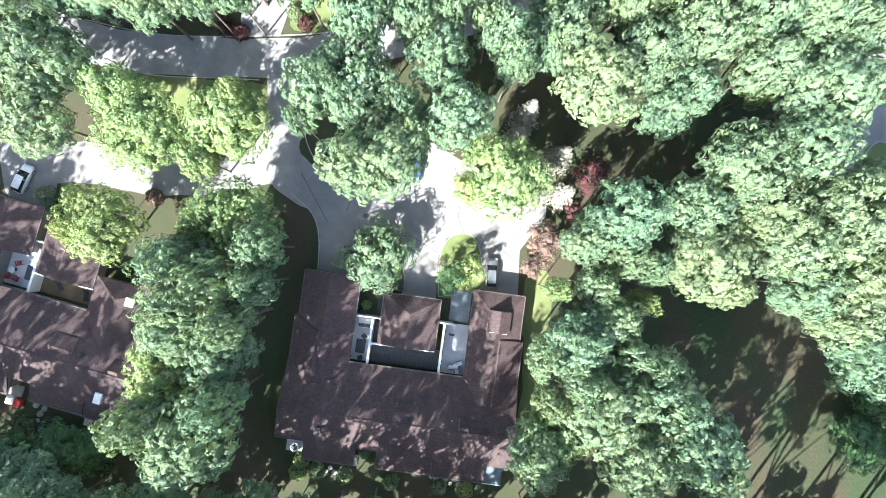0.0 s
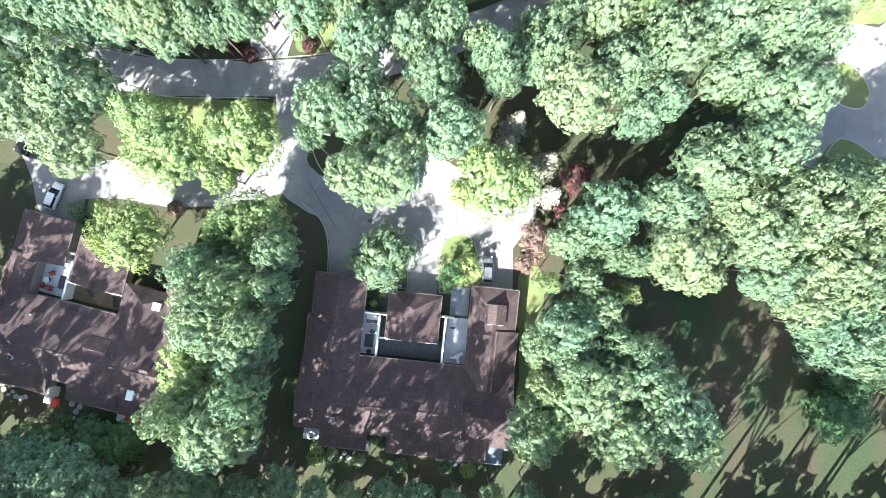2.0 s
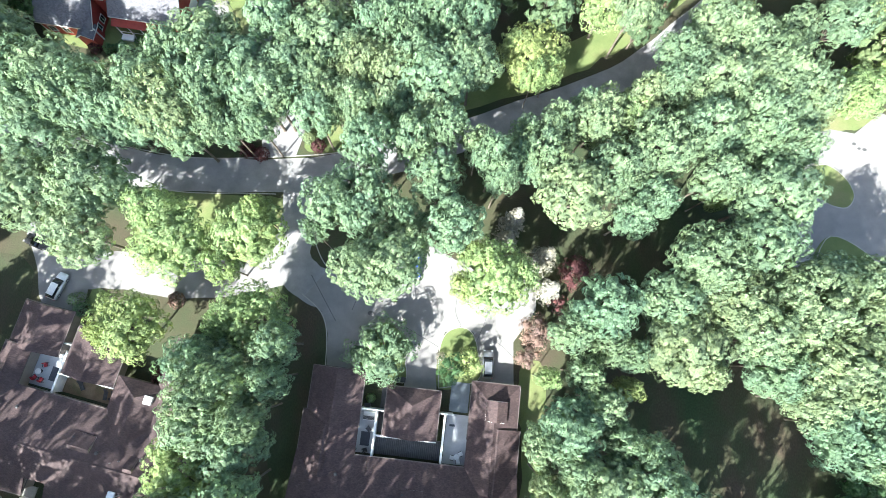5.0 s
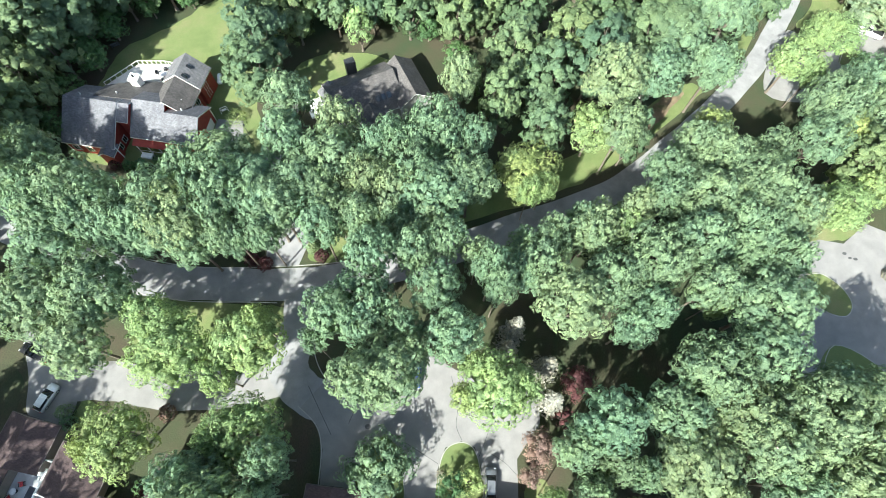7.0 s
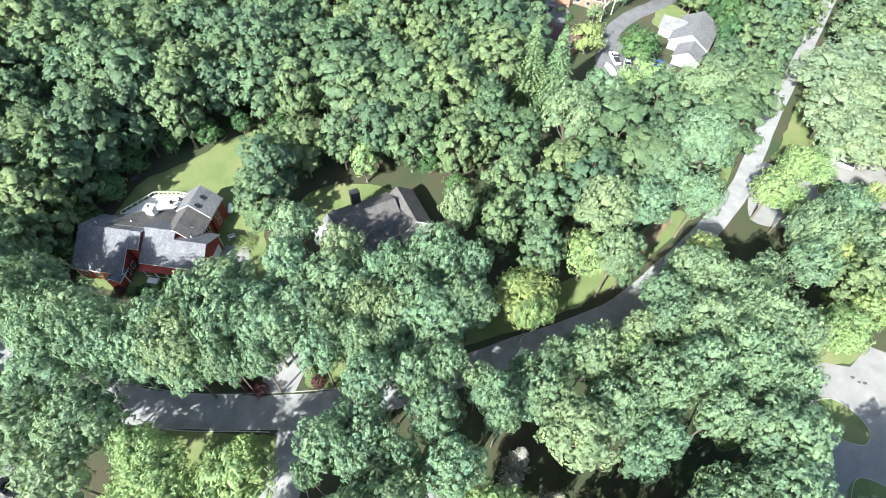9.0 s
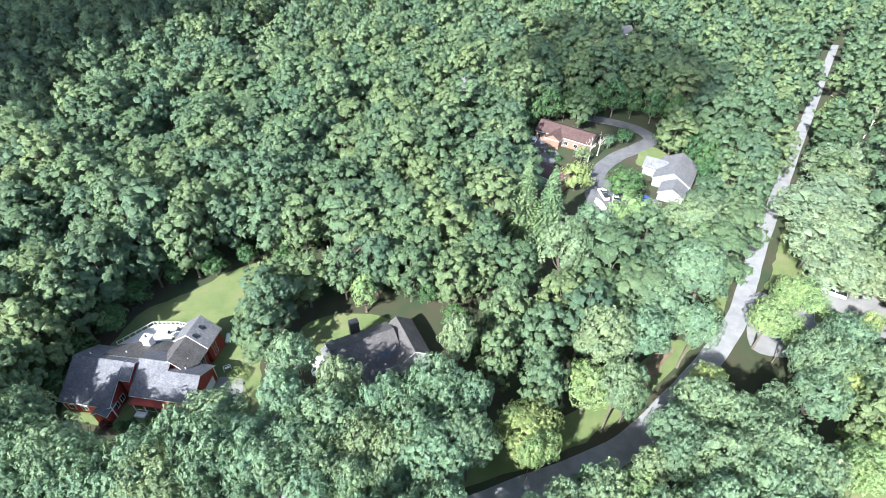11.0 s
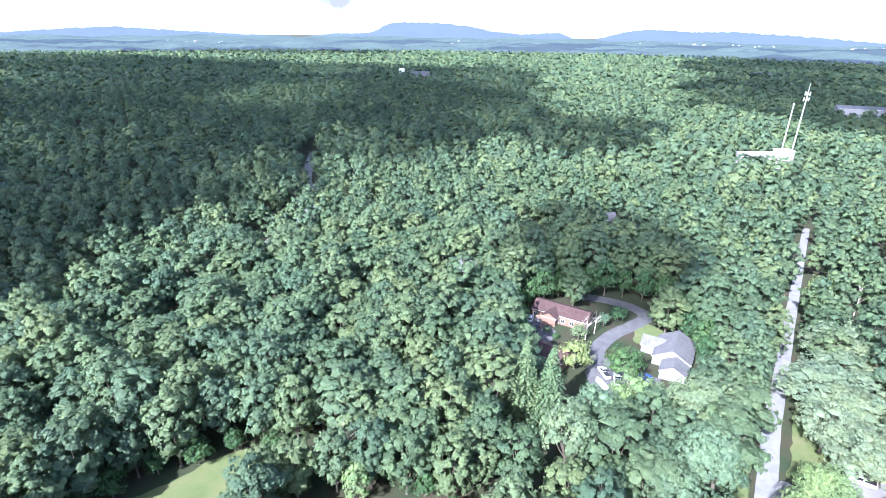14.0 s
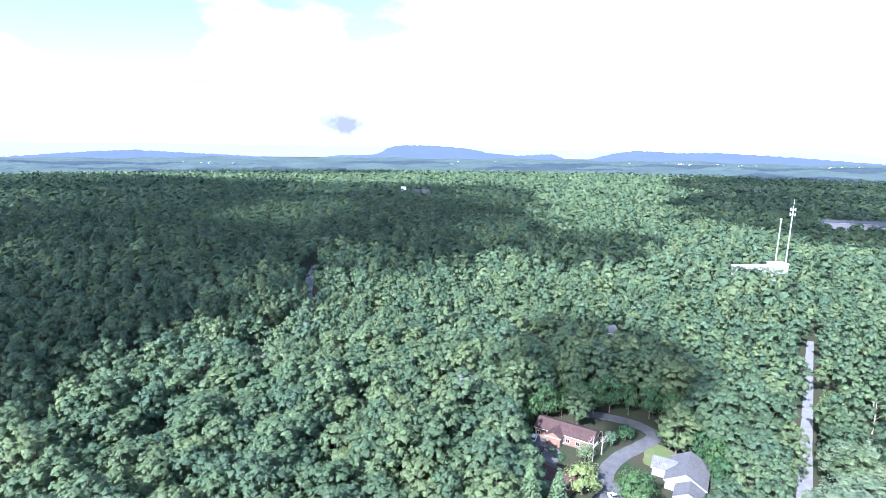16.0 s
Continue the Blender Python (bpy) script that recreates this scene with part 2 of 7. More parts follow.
PALE_METAL = surface("galvanised_metal", [(0.3, (0.62, 0.63, 0.64)), (0.7, (0.72, 0.73, 0.74))], 3, 30, 0.1, 0.4, 0.1, metal=0.3)
RUBBER = surface("tyre_rubber", [(0.3, (0.02, 0.02, 0.02)), (0.7, (0.035, 0.035, 0.035))], 6, 40, 0.2, 0.8)
STONE = surface("grey_field_stone", [(0.3, (0.22, 0.21, 0.20)), (0.7, (0.36, 0.35, 0.33))], 2, 14, 0.3, 0.9)
FLAT_WHITE = surface("white_membrane_roof", [(0.3, (0.74, 0.74, 0.73)), (0.7, (0.84, 0.84, 0.83))], 0.2, 6, 0.08, 0.6)


def paint(name, colour, rough=0.25, metal=0.0):
    m, n, l, p = material(name)
    dust = noise_of(n, l, 2.5, 4, 0.6, None, False)
    r = ramp(n, [(0.35, tuple(c * 0.9 for c in colour)), (0.7, tuple(min(c * 1.06 + 0.004, 1) for c in colour))])
    l.new(dust.outputs["Fac"], r.inputs[0])
    l.new(r.outputs[0], p.inputs["Base Color"])
    p.inputs["Roughness"].default_value, p.inputs["Metallic"].default_value = rough, metal
    p.inputs["Coat Weight"].default_value, p.inputs["Coat Roughness"].default_value = 0.5, 0.08
    return m


SILVER_PAINT, WHITE_PAINT = paint("silver_car_paint", (0.26, 0.27, 0.30), 0.3, 0.6), paint("white_car_paint", (0.78, 0.78, 0.78))
BLUE_PAINT, BLACK_PAINT = paint("blue_car_paint", (0.03, 0.07, 0.30)), paint("black_car_paint", (0.012, 0.012, 0.014))
LAMP_GLASS = paint("lamp_glass", (0.55, 0.12, 0.10), 0.1)
GLASS = paint("dark_window_glass", (0.02, 0.024, 0.03), 0.06)
SKYLIGHT_GLASS = paint("milky_skylight", (0.72, 0.74, 0.76), 0.15)
PORCH_GLASS = paint("blue_grey_glazed_roof", (0.13, 0.155, 0.18), 0.25)


# ---- mesh helpers ----
def part(name, bm, mat, parent=None, label="", smooth=False):
    """Links a bmesh as one mesh object, under a thing or a part where one is given."""
    me = bpy.data.meshes.new(name)
    bm.to_mesh(me)
    bm.free()
    for m in mat if isinstance(mat, (list, tuple)) else [mat]:
        me.materials.append(m)
    if smooth:
        me.shade_smooth()
    ob = new(name, me)
    ob.parent = parent
    if label:
        ob["label"] = label
    return ob


def thing(name, m, label, category, group="", kind=""):
    ob = new(name)
    ob.empty_display_size = 0.3
    ob.matrix_world = m
    return tagged(ob, label, category, group, kind)


def add_box(bm, x0, x1, y0, y1, z0, z1, m=None, index=0):
    vs = [bm.verts.new((x, y, z)) for x in (x0, x1) for y in (y0, y1) for z in (z0, z1)]
    faces = []
    for ids in ((0, 1, 3, 2), (4, 6, 7, 5), (0, 4, 5, 1), (2, 3, 7, 6), (0, 2, 6, 4), (1, 5, 7, 3)):
        f = bm.faces.new([vs[i] for i in ids])
        f.material_index = index
        faces.append(f)
    if m is not None:
        bmesh.ops.transform(bm, matrix=m, verts=vs)
    return vs


def box(x0, x1, y0, y1, z0, z1, bevel=0.0, m=None):
    bm = bmesh.new()
    add_box(bm, x0, x1, y0, y1, z0, z1, m)
    if bevel:
        bmesh.ops.bevel(bm, geom=bm.edges[:], offset=bevel, segments=2, affect="EDGES", profile=0.6)
    return bm


def add_tube(bm, a, b, r0, r1, sides=8, index=0):
    a, b = Vector(a), Vector(b)
    q = (b - a).to_track_quat("Z", "Y")
    rings = []
    for p, r in ((a, r0), (b, r1)):
        rings.append([bm.verts.new(p + q @ Vector((r * math.cos(2 * math.pi * i / sides), r * math.sin(2 * math.pi * i / sides), 0))) for i in range(sides)])
    for i in range(sides):
        bm.faces.new((rings[0][i], rings[0][(i + 1) % sides], rings[1][(i + 1) % sides], rings[1][i])).material_index = index
    bm.faces.new(rings[1]).material_index = index
    bm.faces.new(rings[0][::-1]).material_index = index


def tube(a, b, r0, r1=None, sides=8):
    bm = bmesh.new()
    add_tube(bm, a, b, r0, r0 if r1 is None else r1, sides)
    return bm


def prism(outline, z0, z1):
    """A plate with the given outline; z1 may be a function of x and y."""
    top = z1 if callable(z1) else lambda x, y: z1
    low = z0 if callable(z0) else lambda x, y: z0
    bm = bmesh.new()
    up = [bm.verts.new((x, y, top(x, y))) for x, y in outline]
    dn = [bm.verts.new((x, y, low(x, y))) for x, y in outline]
    n = len(outline)
    bm.faces.new(up)
    bm.faces.new(dn[::-1])
    for i in range(n):
        bm.faces.new((dn[i], dn[(i + 1) % n], up[(i + 1) % n], up[i]))
    bmesh.ops.recalc_face_normals(bm, faces=bm.faces[:])
    return bm


def curve_through(points, steps=6, closed=False):
    """A smooth line through the points."""
    pts = [Vector((*p, 0)) for p in points]
    n, out = len(pts), []
    for i in range(n if closed else n - 1):
        if closed:
            p0, p1, p2, p3 = pts[i - 1], pts[i], pts[(i + 1) % n], pts[(i + 2) % n]
        else:
            p0, p1, p2, p3 = pts[max(i - 1, 0)], pts[i], pts[i + 1], pts[min(i + 2, n - 1)]
        for s in range(steps):
            t = s / steps
            q = 0.5 * (2 * p1 + (p2 - p0) * t + (2 * p0 - 5 * p1 + 4 * p2 - p3) * t * t + (3 * p1 - p0 - 3 * p2 + p3) * t**3)
            out.append((q.x, q.y))
    if not closed:
        out.append(tuple(points[-1]))
    return out


def ribbon(points, width, z, steps=6, depth=0.12):
    line = curve_through(points, steps)
    bm = bmesh.new()
    rows = []
    for i, p in enumerate(line):
        a, b = Vector(line[max(i - 1, 0)]), Vector(line[min(i + 1, len(line) - 1)])
        d = (b - a).normalized()
        w = (width[0] + (width[1] - width[0]) * i / (len(line) - 1)) if isinstance(width, tuple) else width
        w = w / 2 * (1 + 0.03 * math.sin(i * 1.7))
        rows.append([bm.verts.new((p[0] + s * -d.y * w, p[1] + s * d.x * w, h)) for s, h in ((-1, z - depth), (-1, z), (1, z), (1, z - depth))])
    for r, s in zip(rows, rows[1:]):
        for k in range(3):
            bm.faces.new((r[k], s[k], s[k + 1], r[k + 1]))
    bmesh.ops.recalc_face_normals(bm, faces=bm.faces[:])
    return bm


def roof_bm(u0, u1, v0, v1, ze, zr, axis="u", hip0=0.0, hip1=0.0, thick=0.22):
    """A ridged roof as one closed body: slopes take material 0, upright ends and edges material 1."""
    bm = bmesh.new()
    if axis == "u":
        m = (v0 + v1) / 2
        c = [(u0, v0), (u1, v0), (u1, v1), (u0, v1)]
        r0, r1 = (u0 + hip0, m, zr), (u1 - hip1, m, zr)
    else:
        m = (u0 + u1) / 2
        c = [(u1, v0), (u1, v1), (u0, v1), (u0, v0)]
        r0, r1 = (m, v0 + hip0, zr), (m, v1 - hip1, zr)
    e = [bm.verts.new((x, y, ze)) for x, y in c]
    b = [bm.verts.new((x, y, ze - thick)) for x, y in c]
    ra, rb = bm.verts.new(r0), bm.verts.new(r1)
    bm.faces.new((e[0], e[1], rb, ra))
    bm.faces.new((e[2], e[3], ra, rb))
    f = bm.faces.new((e[3], e[0], ra))
    f.material_index = 0 if hip0 else 1
    f = bm.faces.new((e[1], e[2], rb))
    f.material_index = 0 if hip1 else 1
    for i in range(4):
        bm.faces.new((b[i], b[(i + 1) % 4], e[(i + 1) % 4], e[i])).material_index = 2
    bm.faces.new(b[::-1]).material_index = 2
    bmesh.ops.recalc_face_normals(bm, faces=bm.faces[:])
    return bm


def window_on(parent, face, a, b, z0, z1, at):
    """A framed window on the wall plane at u or v = at; a to b along it. face: the side that it looks to."""
    s = 1 if face in "EN" else -1
    swap = Matrix(((0, 1, 0, 0), (1, 0, 0, 0), (0, 0, 1, 0), (0, 0, 0, 1))) if face in "EW" else Matrix.Identity(4)
    lo, hi = sorted((at, at + s * 0.06))
    bm = bmesh.new()
    for x0, x1, q0, q1 in ((a - 0.1, b + 0.1, z0 - 0.1, z0), (a - 0.1, b + 0.1, z1, z1 + 0.1), (a - 0.1, a, z0, z1), (b, b + 0.1, z0, z1), ((a + b) / 2 - 0.03, (a + b) / 2 + 0.03, z0, z1)):
        add_box(bm, x0, x1, lo, hi, q0, q1, swap)
    w = part("window", bm, TRIM, parent)
    lo, hi = sorted((at, at + s * 0.03))
    part("pane", box(a, b, lo, hi, z0, z1, 0, swap), GLASS, w)
    return w


def mesh_from(name, verts, quads, mat, tint=None, solid=None):
    """A mesh from arrays of places and of four corners a face."""
    me = bpy.data.meshes.new(name)
    n = len(quads)
    me.vertices.add(len(verts))
    me.vertices.foreach_set("co", np.ascontiguousarray(verts, dtype=np.float32).ravel())
    me.loops.add(4 * n)
    me.loops.foreach_set("vertex_index", np.ascontiguousarray(quads, dtype=np.int32).ravel())
    me.polygons.add(n)
    me.polygons.foreach_set("loop_start", np.arange(0, 4 * n, 4, dtype=np.int32))
    me.polygons.foreach_set("loop_total", np.full(n, 4, dtype=np.int32))
    if tint is not None:
        me.attributes.new("tint", "FLOAT", "POINT").data.foreach_set("value", np.ascontiguousarray(tint, dtype=np.float32))
    if solid is not None:
        me.attributes.new("solid", "FLOAT", "POINT").data.foreach_set("value", np.ascontiguousarray(solid, dtype=np.float32))
    me.update(calc_edges=True)
    me.materials.append(mat)
    return me


# ---- trees ----
def unit(v):
    return v / (np.linalg.norm(v, axis=-1, keepdims=True) + 1e-9)


def sprays(centres, normals, sizes, rng, width=0.75):
    """Leaf sprays: folded kites, four corners each, lying across the normals."""
    n = len(centres)
    a = unit(np.cross(normals, unit(rng.normal(size=(n, 3)))))
    b = np.cross(normals, a)
    s = sizes[:, None]
    fold = normals * s * rng.uniform(0.02, 0.22, (n, 1))
    v = np.stack([centres - a * s * 0.55, centres + b * s * width * 0.5 + fold, centres + a * s * 0.6, centres - b * s * width * 0.5 + fold], 1).reshape(-1, 3)
    return v, np.arange(4 * n).reshape(-1, 4)


def tufts(centres, ups, radii, rng, jag=1.0):
    """Rounded leaf tufts: small uneven domes of two rings and a cap, open below."""
    n = len(centres)
    a = unit(np.cross(ups, unit(rng.normal(size=(n, 3)))))
    b = np.cross(ups, a)
    ring = []
    for rr, zz in ((1.0, -0.42), (0.68, 0.34)):
        for k in range(6):
            t = k * np.pi / 3 + (0.5 if zz > 0 else 0)
            w = (1 + jag * rng.uniform(-0.25, 0.2, (n, 1))) * rr * (1 + jag * (0.18 if k % 2 else -0.22))
            h = zz + jag * rng.uniform(-0.28, 0.28, (n, 1))
            ring.append(centres + radii[:, None] * (a * np.cos(t) * w + b * np.sin(t) * w + ups * h))
    v = np.stack(ring, 1).reshape(-1, 3)
    q = [(k, (k + 1) % 6, 6 + (k + 1) % 6, 6 + k) for k in range(6)] + [(6, 7, 8, 11), (8, 9, 10, 11)]
    return v, (np.array(q)[None] + (np.arange(n) * 12)[:, None, None]).reshape(-1, 4)


def caps(centres, ups, radii, rng):
    """Small rounded leaf tufts for trees farther off: an uneven ring and a raised tip."""
    n = len(centres)
    a = unit(np.cross(ups, unit(rng.normal(size=(n, 3)))))
    b = np.cross(ups, a)
    r = radii[:, None]
    ring = [centres + r * ((a * np.cos(k * np.pi / 3) + b * np.sin(k * np.pi / 3)) * rng.uniform(0.75, 1.2, (n, 1)) + ups * rng.uniform(-0.75, -0.3, (n, 1))) for k in range(6)]
    v = np.stack([*ring, centres + r * ups * rng.uniform(0.35, 0.6, (n, 1))], 1).reshape(-1, 3)
    q = np.array([(0, 1, 2, 6), (2, 3, 4, 6), (4, 5, 0, 6)])
    return v, (q[None] + (np.arange(n) * 7)[:, None, None]).reshape(-1, 4)


def joined(*pieces):
    V, Q, start = [], [], 0
    for v, q in pieces:
        V.append(v)
        Q.append(q + start)
        start += len(v)
    return np.concatenate(V), np.concatenate(Q)


def crown_shape(rng, radius, top, base, lobes, clumps, per_clump, size, clump_size=0.75, low=-0.55, fill=0.84, rounded=False):
    """Leaf tufts with ragged leafy rims over the lobes of a broad crown; dim inner bodies show in the gaps."""
    mid, half = (top + base) / 2, (top - base) / 2
    up = np.linspace(0.97, low, lobes) + rng.uniform(-0.10, 0.10, lobes)
    ang = rng.uniform(0, 6.283) + np.arange(lobes) * 2.399963 + rng.uniform(-0.4, 0.4, lobes)
    flat_r = np.sqrt(np.clip(1 - up**2, 0, 1)) * rng.uniform(0.78, 1.2, lobes)
    lr = radius * rng.uniform(0.24, 0.40, lobes)
    lc = np.stack([radius * 0.62 * flat_r * np.cos(ang), radius * 0.62 * flat_r * np.sin(ang), mid + (half - 0.30 * radius) * up + rng.uniform(-0.5, 0.5, lobes)], 1)
    squash = np.array([1, 1, 0.85])
    # clusters are tried in turn, and kept where they stand clear of those before
    tries = max(1, clumps * 3 // lobes)
    d = unit(rng.normal(size=(lobes, tries, 3)) + unit(lc - [0, 0, mid - 1])[:, None] * 0.8)
    d[..., 2] = np.where(d[..., 2] < -0.5, -d[..., 2], d[..., 2])
    c = lc[:, None] + d * lr[:, None, None] * squash * rng.uniform(0.76, 1.24, (lobes, tries, 1))
    keep = np.ones((lobes, tries), bool)
    for k in range(lobes):
        buried = np.linalg.norm((c - lc[k]) / squash, axis=-1) < lr[k] * 0.78
        buried[k] = False
        keep &= ~buried
    c, d = c[keep], d[keep]
    order = rng.permutation(len(c))
    c, d = c[order], d[order]
    near = np.linalg.norm(c[:, None] - c[None], axis=-1)
    chosen, blocked = [], np.zeros(len(c), bool)
    for i in range(len(c)):
        if not blocked[i]:
            chosen.append(i)
            blocked |= near[i] < clump_size * 1.5
        if len(chosen) >= clumps:
            break
    c, d = c[chosen], d[chosen]
    m = len(c)
    # each tuft: leaf sprays that radiate and droop from its tip
    axis = unit(d * 0.6 + unit(c - [0, 0, mid - 1.5]) * 0.7 + np.array([0, 0, 0.4]))
    a = unit(np.cross(axis, unit(rng.normal(size=(m, 3)))))
    b = np.cross(axis, a)
    t = np.arange(per_clump)[None] * 2.399963 + rng.uniform(0, 6.283, (m, 1)) + rng.uniform(-0.3, 0.3, (m, per_clump))
    out = np.sqrt((np.arange(per_clump)[None] + 0.3) / per_clump) * rng.uniform(0.85, 1.15, (m, per_clump))
    way = a[:, None] * np.cos(t)[..., None] + b[:, None] * np.sin(t)[..., None]
    cs = (clump_size * rng.uniform(0.75, 1.25, m))[:, None, None]
    o = out[..., None]
    p = c[:, None] + (way * o + axis[:, None] * (0.5 - 1.15 * o**2)) * cs
    nd = unit(axis[:, None] * 0.9 + way * o * 0.75 + rng.normal(size=p.shape) * 0.22).reshape(-1, 3)
    along = unit(way - axis[:, None] * o * 0.7).reshape(-1, 3)
    p = p.reshape(-1, 3)
    n = len(p)
    along = unit(along - nd * (along * nd).sum(1, keepdims=True))
    across = np.cross(nd, along)
    sz = size * rng.uniform(0.65, 1.3, (n, 1))
    fold = nd * sz * rng.uniform(0.02, 0.16, (n, 1))
    v = np.stack([p - along * sz * 0.55, p + across * sz * 0.36 + fold, p + along * sz * 0.65, p - across * sz * 0.36 + fold], 1).reshape(-1, 3)
    domes = tufts(lc, unit(unit(lc - [0, 0, mid - 2]) + np.array([0, 0, 0.8])), lr * fill, rng)
    pieces = [domes, (v, np.arange(4 * n).reshape(-1, 4))]
    if rounded:
        pieces.insert(1, caps(c, axis, cs[:, 0, 0] * 0.92, rng))
    return joined(*pieces), lc, lr, len(domes[0])


def limbs_bm(lc, lr, base, rng, trunk=0.24, sides=7):
    bm = bmesh.new()
    fork = Vector((0, 0, base * 0.85))
    add_tube(bm, (0, 0, -0.3), (0.02, 0.01, 0.5), trunk * 1.7, trunk * 1.05, sides)
    add_tube(bm, (0.02, 0.01, 0.45), fork, trunk * 1.05, trunk * 0.8, sides)
    for c, r in zip(lc[::2], lr[::2]):
        c = Vector(c)
        midp = fork.lerp(c, 0.5) + Vector(rng.normal(size=3) * 0.3)
        add_tube(bm, fork, midp, trunk * 0.5, trunk * 0.32, 4)
        add_tube(bm, midp, c, trunk * 0.32, trunk * 0.1, 4)
        tip = c + Vector(unit(rng.normal(size=3))) * r * 0.8
        add_tube(bm, midp.lerp(c, 0.6), tip, trunk * 0.13, trunk * 0.04, 3)
    return bm


def broadleaf(seed, mat, radius=5.0, top=16.0, base=5.0, lobes=17, clumps=320, per=12, size=0.40, label="", category="tree", bark=None, name="maple_tree", clump_size=0.62, low=-0.55, fill=0.7, at=None, rounded=False):
    rng = np.random.default_rng(seed)
    (v, q), lc, lr, body = crown_shape(rng, radius, top, base, lobes, clumps, per, size, clump_size, low, fill, rounded)
    t = thing(name, at if at is not None else pose(0, 0, 0), label, category)
    part("trunk", limbs_bm(lc, lr, base, rng), bark or BARK, t)
    me = mesh_from("crown", v, q, mat, None, np.arange(len(v)) < body)
    me.shade_smooth()
    crown = new("crown", me)
    crown.parent = t
    return t


def spruce(seed, mat, radius=2.6, height=11.0, tiers=26, arms=11, label="", name="spruce_tree", at=None):
    """A conifer: whorls of drooping boughs, each a row of needle fans."""
    rng = np.random.default_rng(seed)
    P, N, S = [], [], []
    for k in range(tiers):
        f = k / (tiers - 1)
        z, r = 0.8 + (height - 1.0) * f, radius * (1 - f) ** 0.85 + 0.12
        for j in range(arms):
            a = 2.39996 * k + 2 * np.pi * j / arms + rng.uniform(-0.2, 0.2)
            rr = r * rng.uniform(0.75, 1.12)
            steps = max(2, int(rr / (0.62 if radius > 4 else 0.42)))
            for i in range(steps):
                g = (i + 1) / steps
                x = rr * g
                P.append((x * np.cos(a), x * np.sin(a), z - 0.32 * x * g + rng.uniform(-0.06, 0.06)))
                N.append((np.cos(a) * 0.45 + rng.normal() * 0.25, np.sin(a) * 0.45 + rng.normal() * 0.25, 0.85))
                S.append(rng.uniform(0.45, 0.75) * (1.5 if radius > 4 else 1.0))
    v, q = sprays(np.array(P), unit(np.array(N)), np.array(S), rng, 0.55)
    t = thing(name, at if at is not None else pose(0, 0, 0), label, "tree")
    part("trunk", tube((0, 0, -0.3), (0, 0, height * 0.97), 0.2, 0.03, 8), BARK, t)
    crown = new("crown", mesh_from("crown", v, q, mat, None, np.ones(len(v))))
    crown.parent = t
    return t


# ---- ground, roads, lawns ----
def terrain():
    """One sheet to the horizon, finer near the houses; it rises gently to hills far away."""
    bm = bmesh.new()
    radii = [0, 15, 30, 50, 75, 110, 160, 230, 330, 480, 700, 1000, 1500, 2200, 3000, 3800, 4600]
    rings = []
    for r in radii:
        rings.append([bm.verts.new((r * math.sin(2 * math.pi * i / 72), r * math.cos(2 * math.pi * i / 72), 0)) for i in range(72 if r else 1)])
    for i in range(72):
        bm.faces.new((rings[0][0], rings[1][i], rings[1][(i + 1) % 72]))
    for a, b in zip(rings[1:], rings[2:]):
        for i in range(72):
            bm.faces.new((a[i], b[i], b[(i + 1) % 72], a[(i + 1) % 72]))
    bmesh.ops.recalc_face_normals(bm, faces=bm.faces[:])
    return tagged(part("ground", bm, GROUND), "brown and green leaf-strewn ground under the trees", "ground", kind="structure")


terrain()
MAIN_ROAD = [(-150, 72), (-110, 54), (-82, 42), (-67, 35.2), (-53, 31.0), (-38, 30.0), (-22, 30.6), (-5, 34.5), (12.4, 41.1), (33.6, 49.6), (46.8, 59.8), (58.5, 70.5), (70, 83), (79, 97), (88, 111), (104, 134), (123.5, 162.6), (142, 189), (171, 231), (190, 258)]
FAR_ROAD = [(54, 181), (62, 178.4), (70.6, 173.1), (73.9, 165.8), (67, 159.5), (58.6, 153.6), (51.4, 145.4), (47.6, 134)]
WEST_ROAD = [(-130, 108), (-96, 121), (-84, 170), (-78, 240), (-72, 300), (-88, 340), (-100, 420)]
tagged(part("road", ribbon(MAIN_ROAD, (7.4, 3.0), 0.06), ASPHALT), "worn grey asphalt road winding through the trees", "road", kind="structure")
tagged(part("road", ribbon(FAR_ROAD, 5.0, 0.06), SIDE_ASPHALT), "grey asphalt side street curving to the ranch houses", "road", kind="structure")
tagged(part("road", ribbon(WEST_ROAD, 7.0, 0.06), ASPHALT), "shaded asphalt road in a gap of the woods", "road", kind="structure")
tagged(part("lane", ribbon([(-24.3, 30.5), (-23.8, 24), (-24.5, 19.5), (-25.3, 15.5), (-22.5, 11.5), (-17, 9.0), (-9, 8.0), (0, 8.4), (8, 8.6)], 6.6, 0.052), ASPHALT), "grey asphalt lane curving down to the garage court", "lane", kind="structure")
tagged(part("driveway", ribbon([(-25.2, 14.0), (-33, 12.0), (-44, 11.2), (-53, 12.6), (-60, 12.6), (-65.5, 11.0)], (6.4, 6.5), 0.046), DRIVE), "pale driveway running under the trees to the garages", "driveway", kind="structure")
tagged(part("driveway", prism(curve_through([(-71, 21), (-62.5, 18.5), (-59.4, 12), (-60.6, 5.4), (-66.6, 6.8), (-68.4, 13)], 4, True), -0.08, 0.040), DRIVE), "pale driveway apron before the garage with parked cars", "driveway", kind="structure")

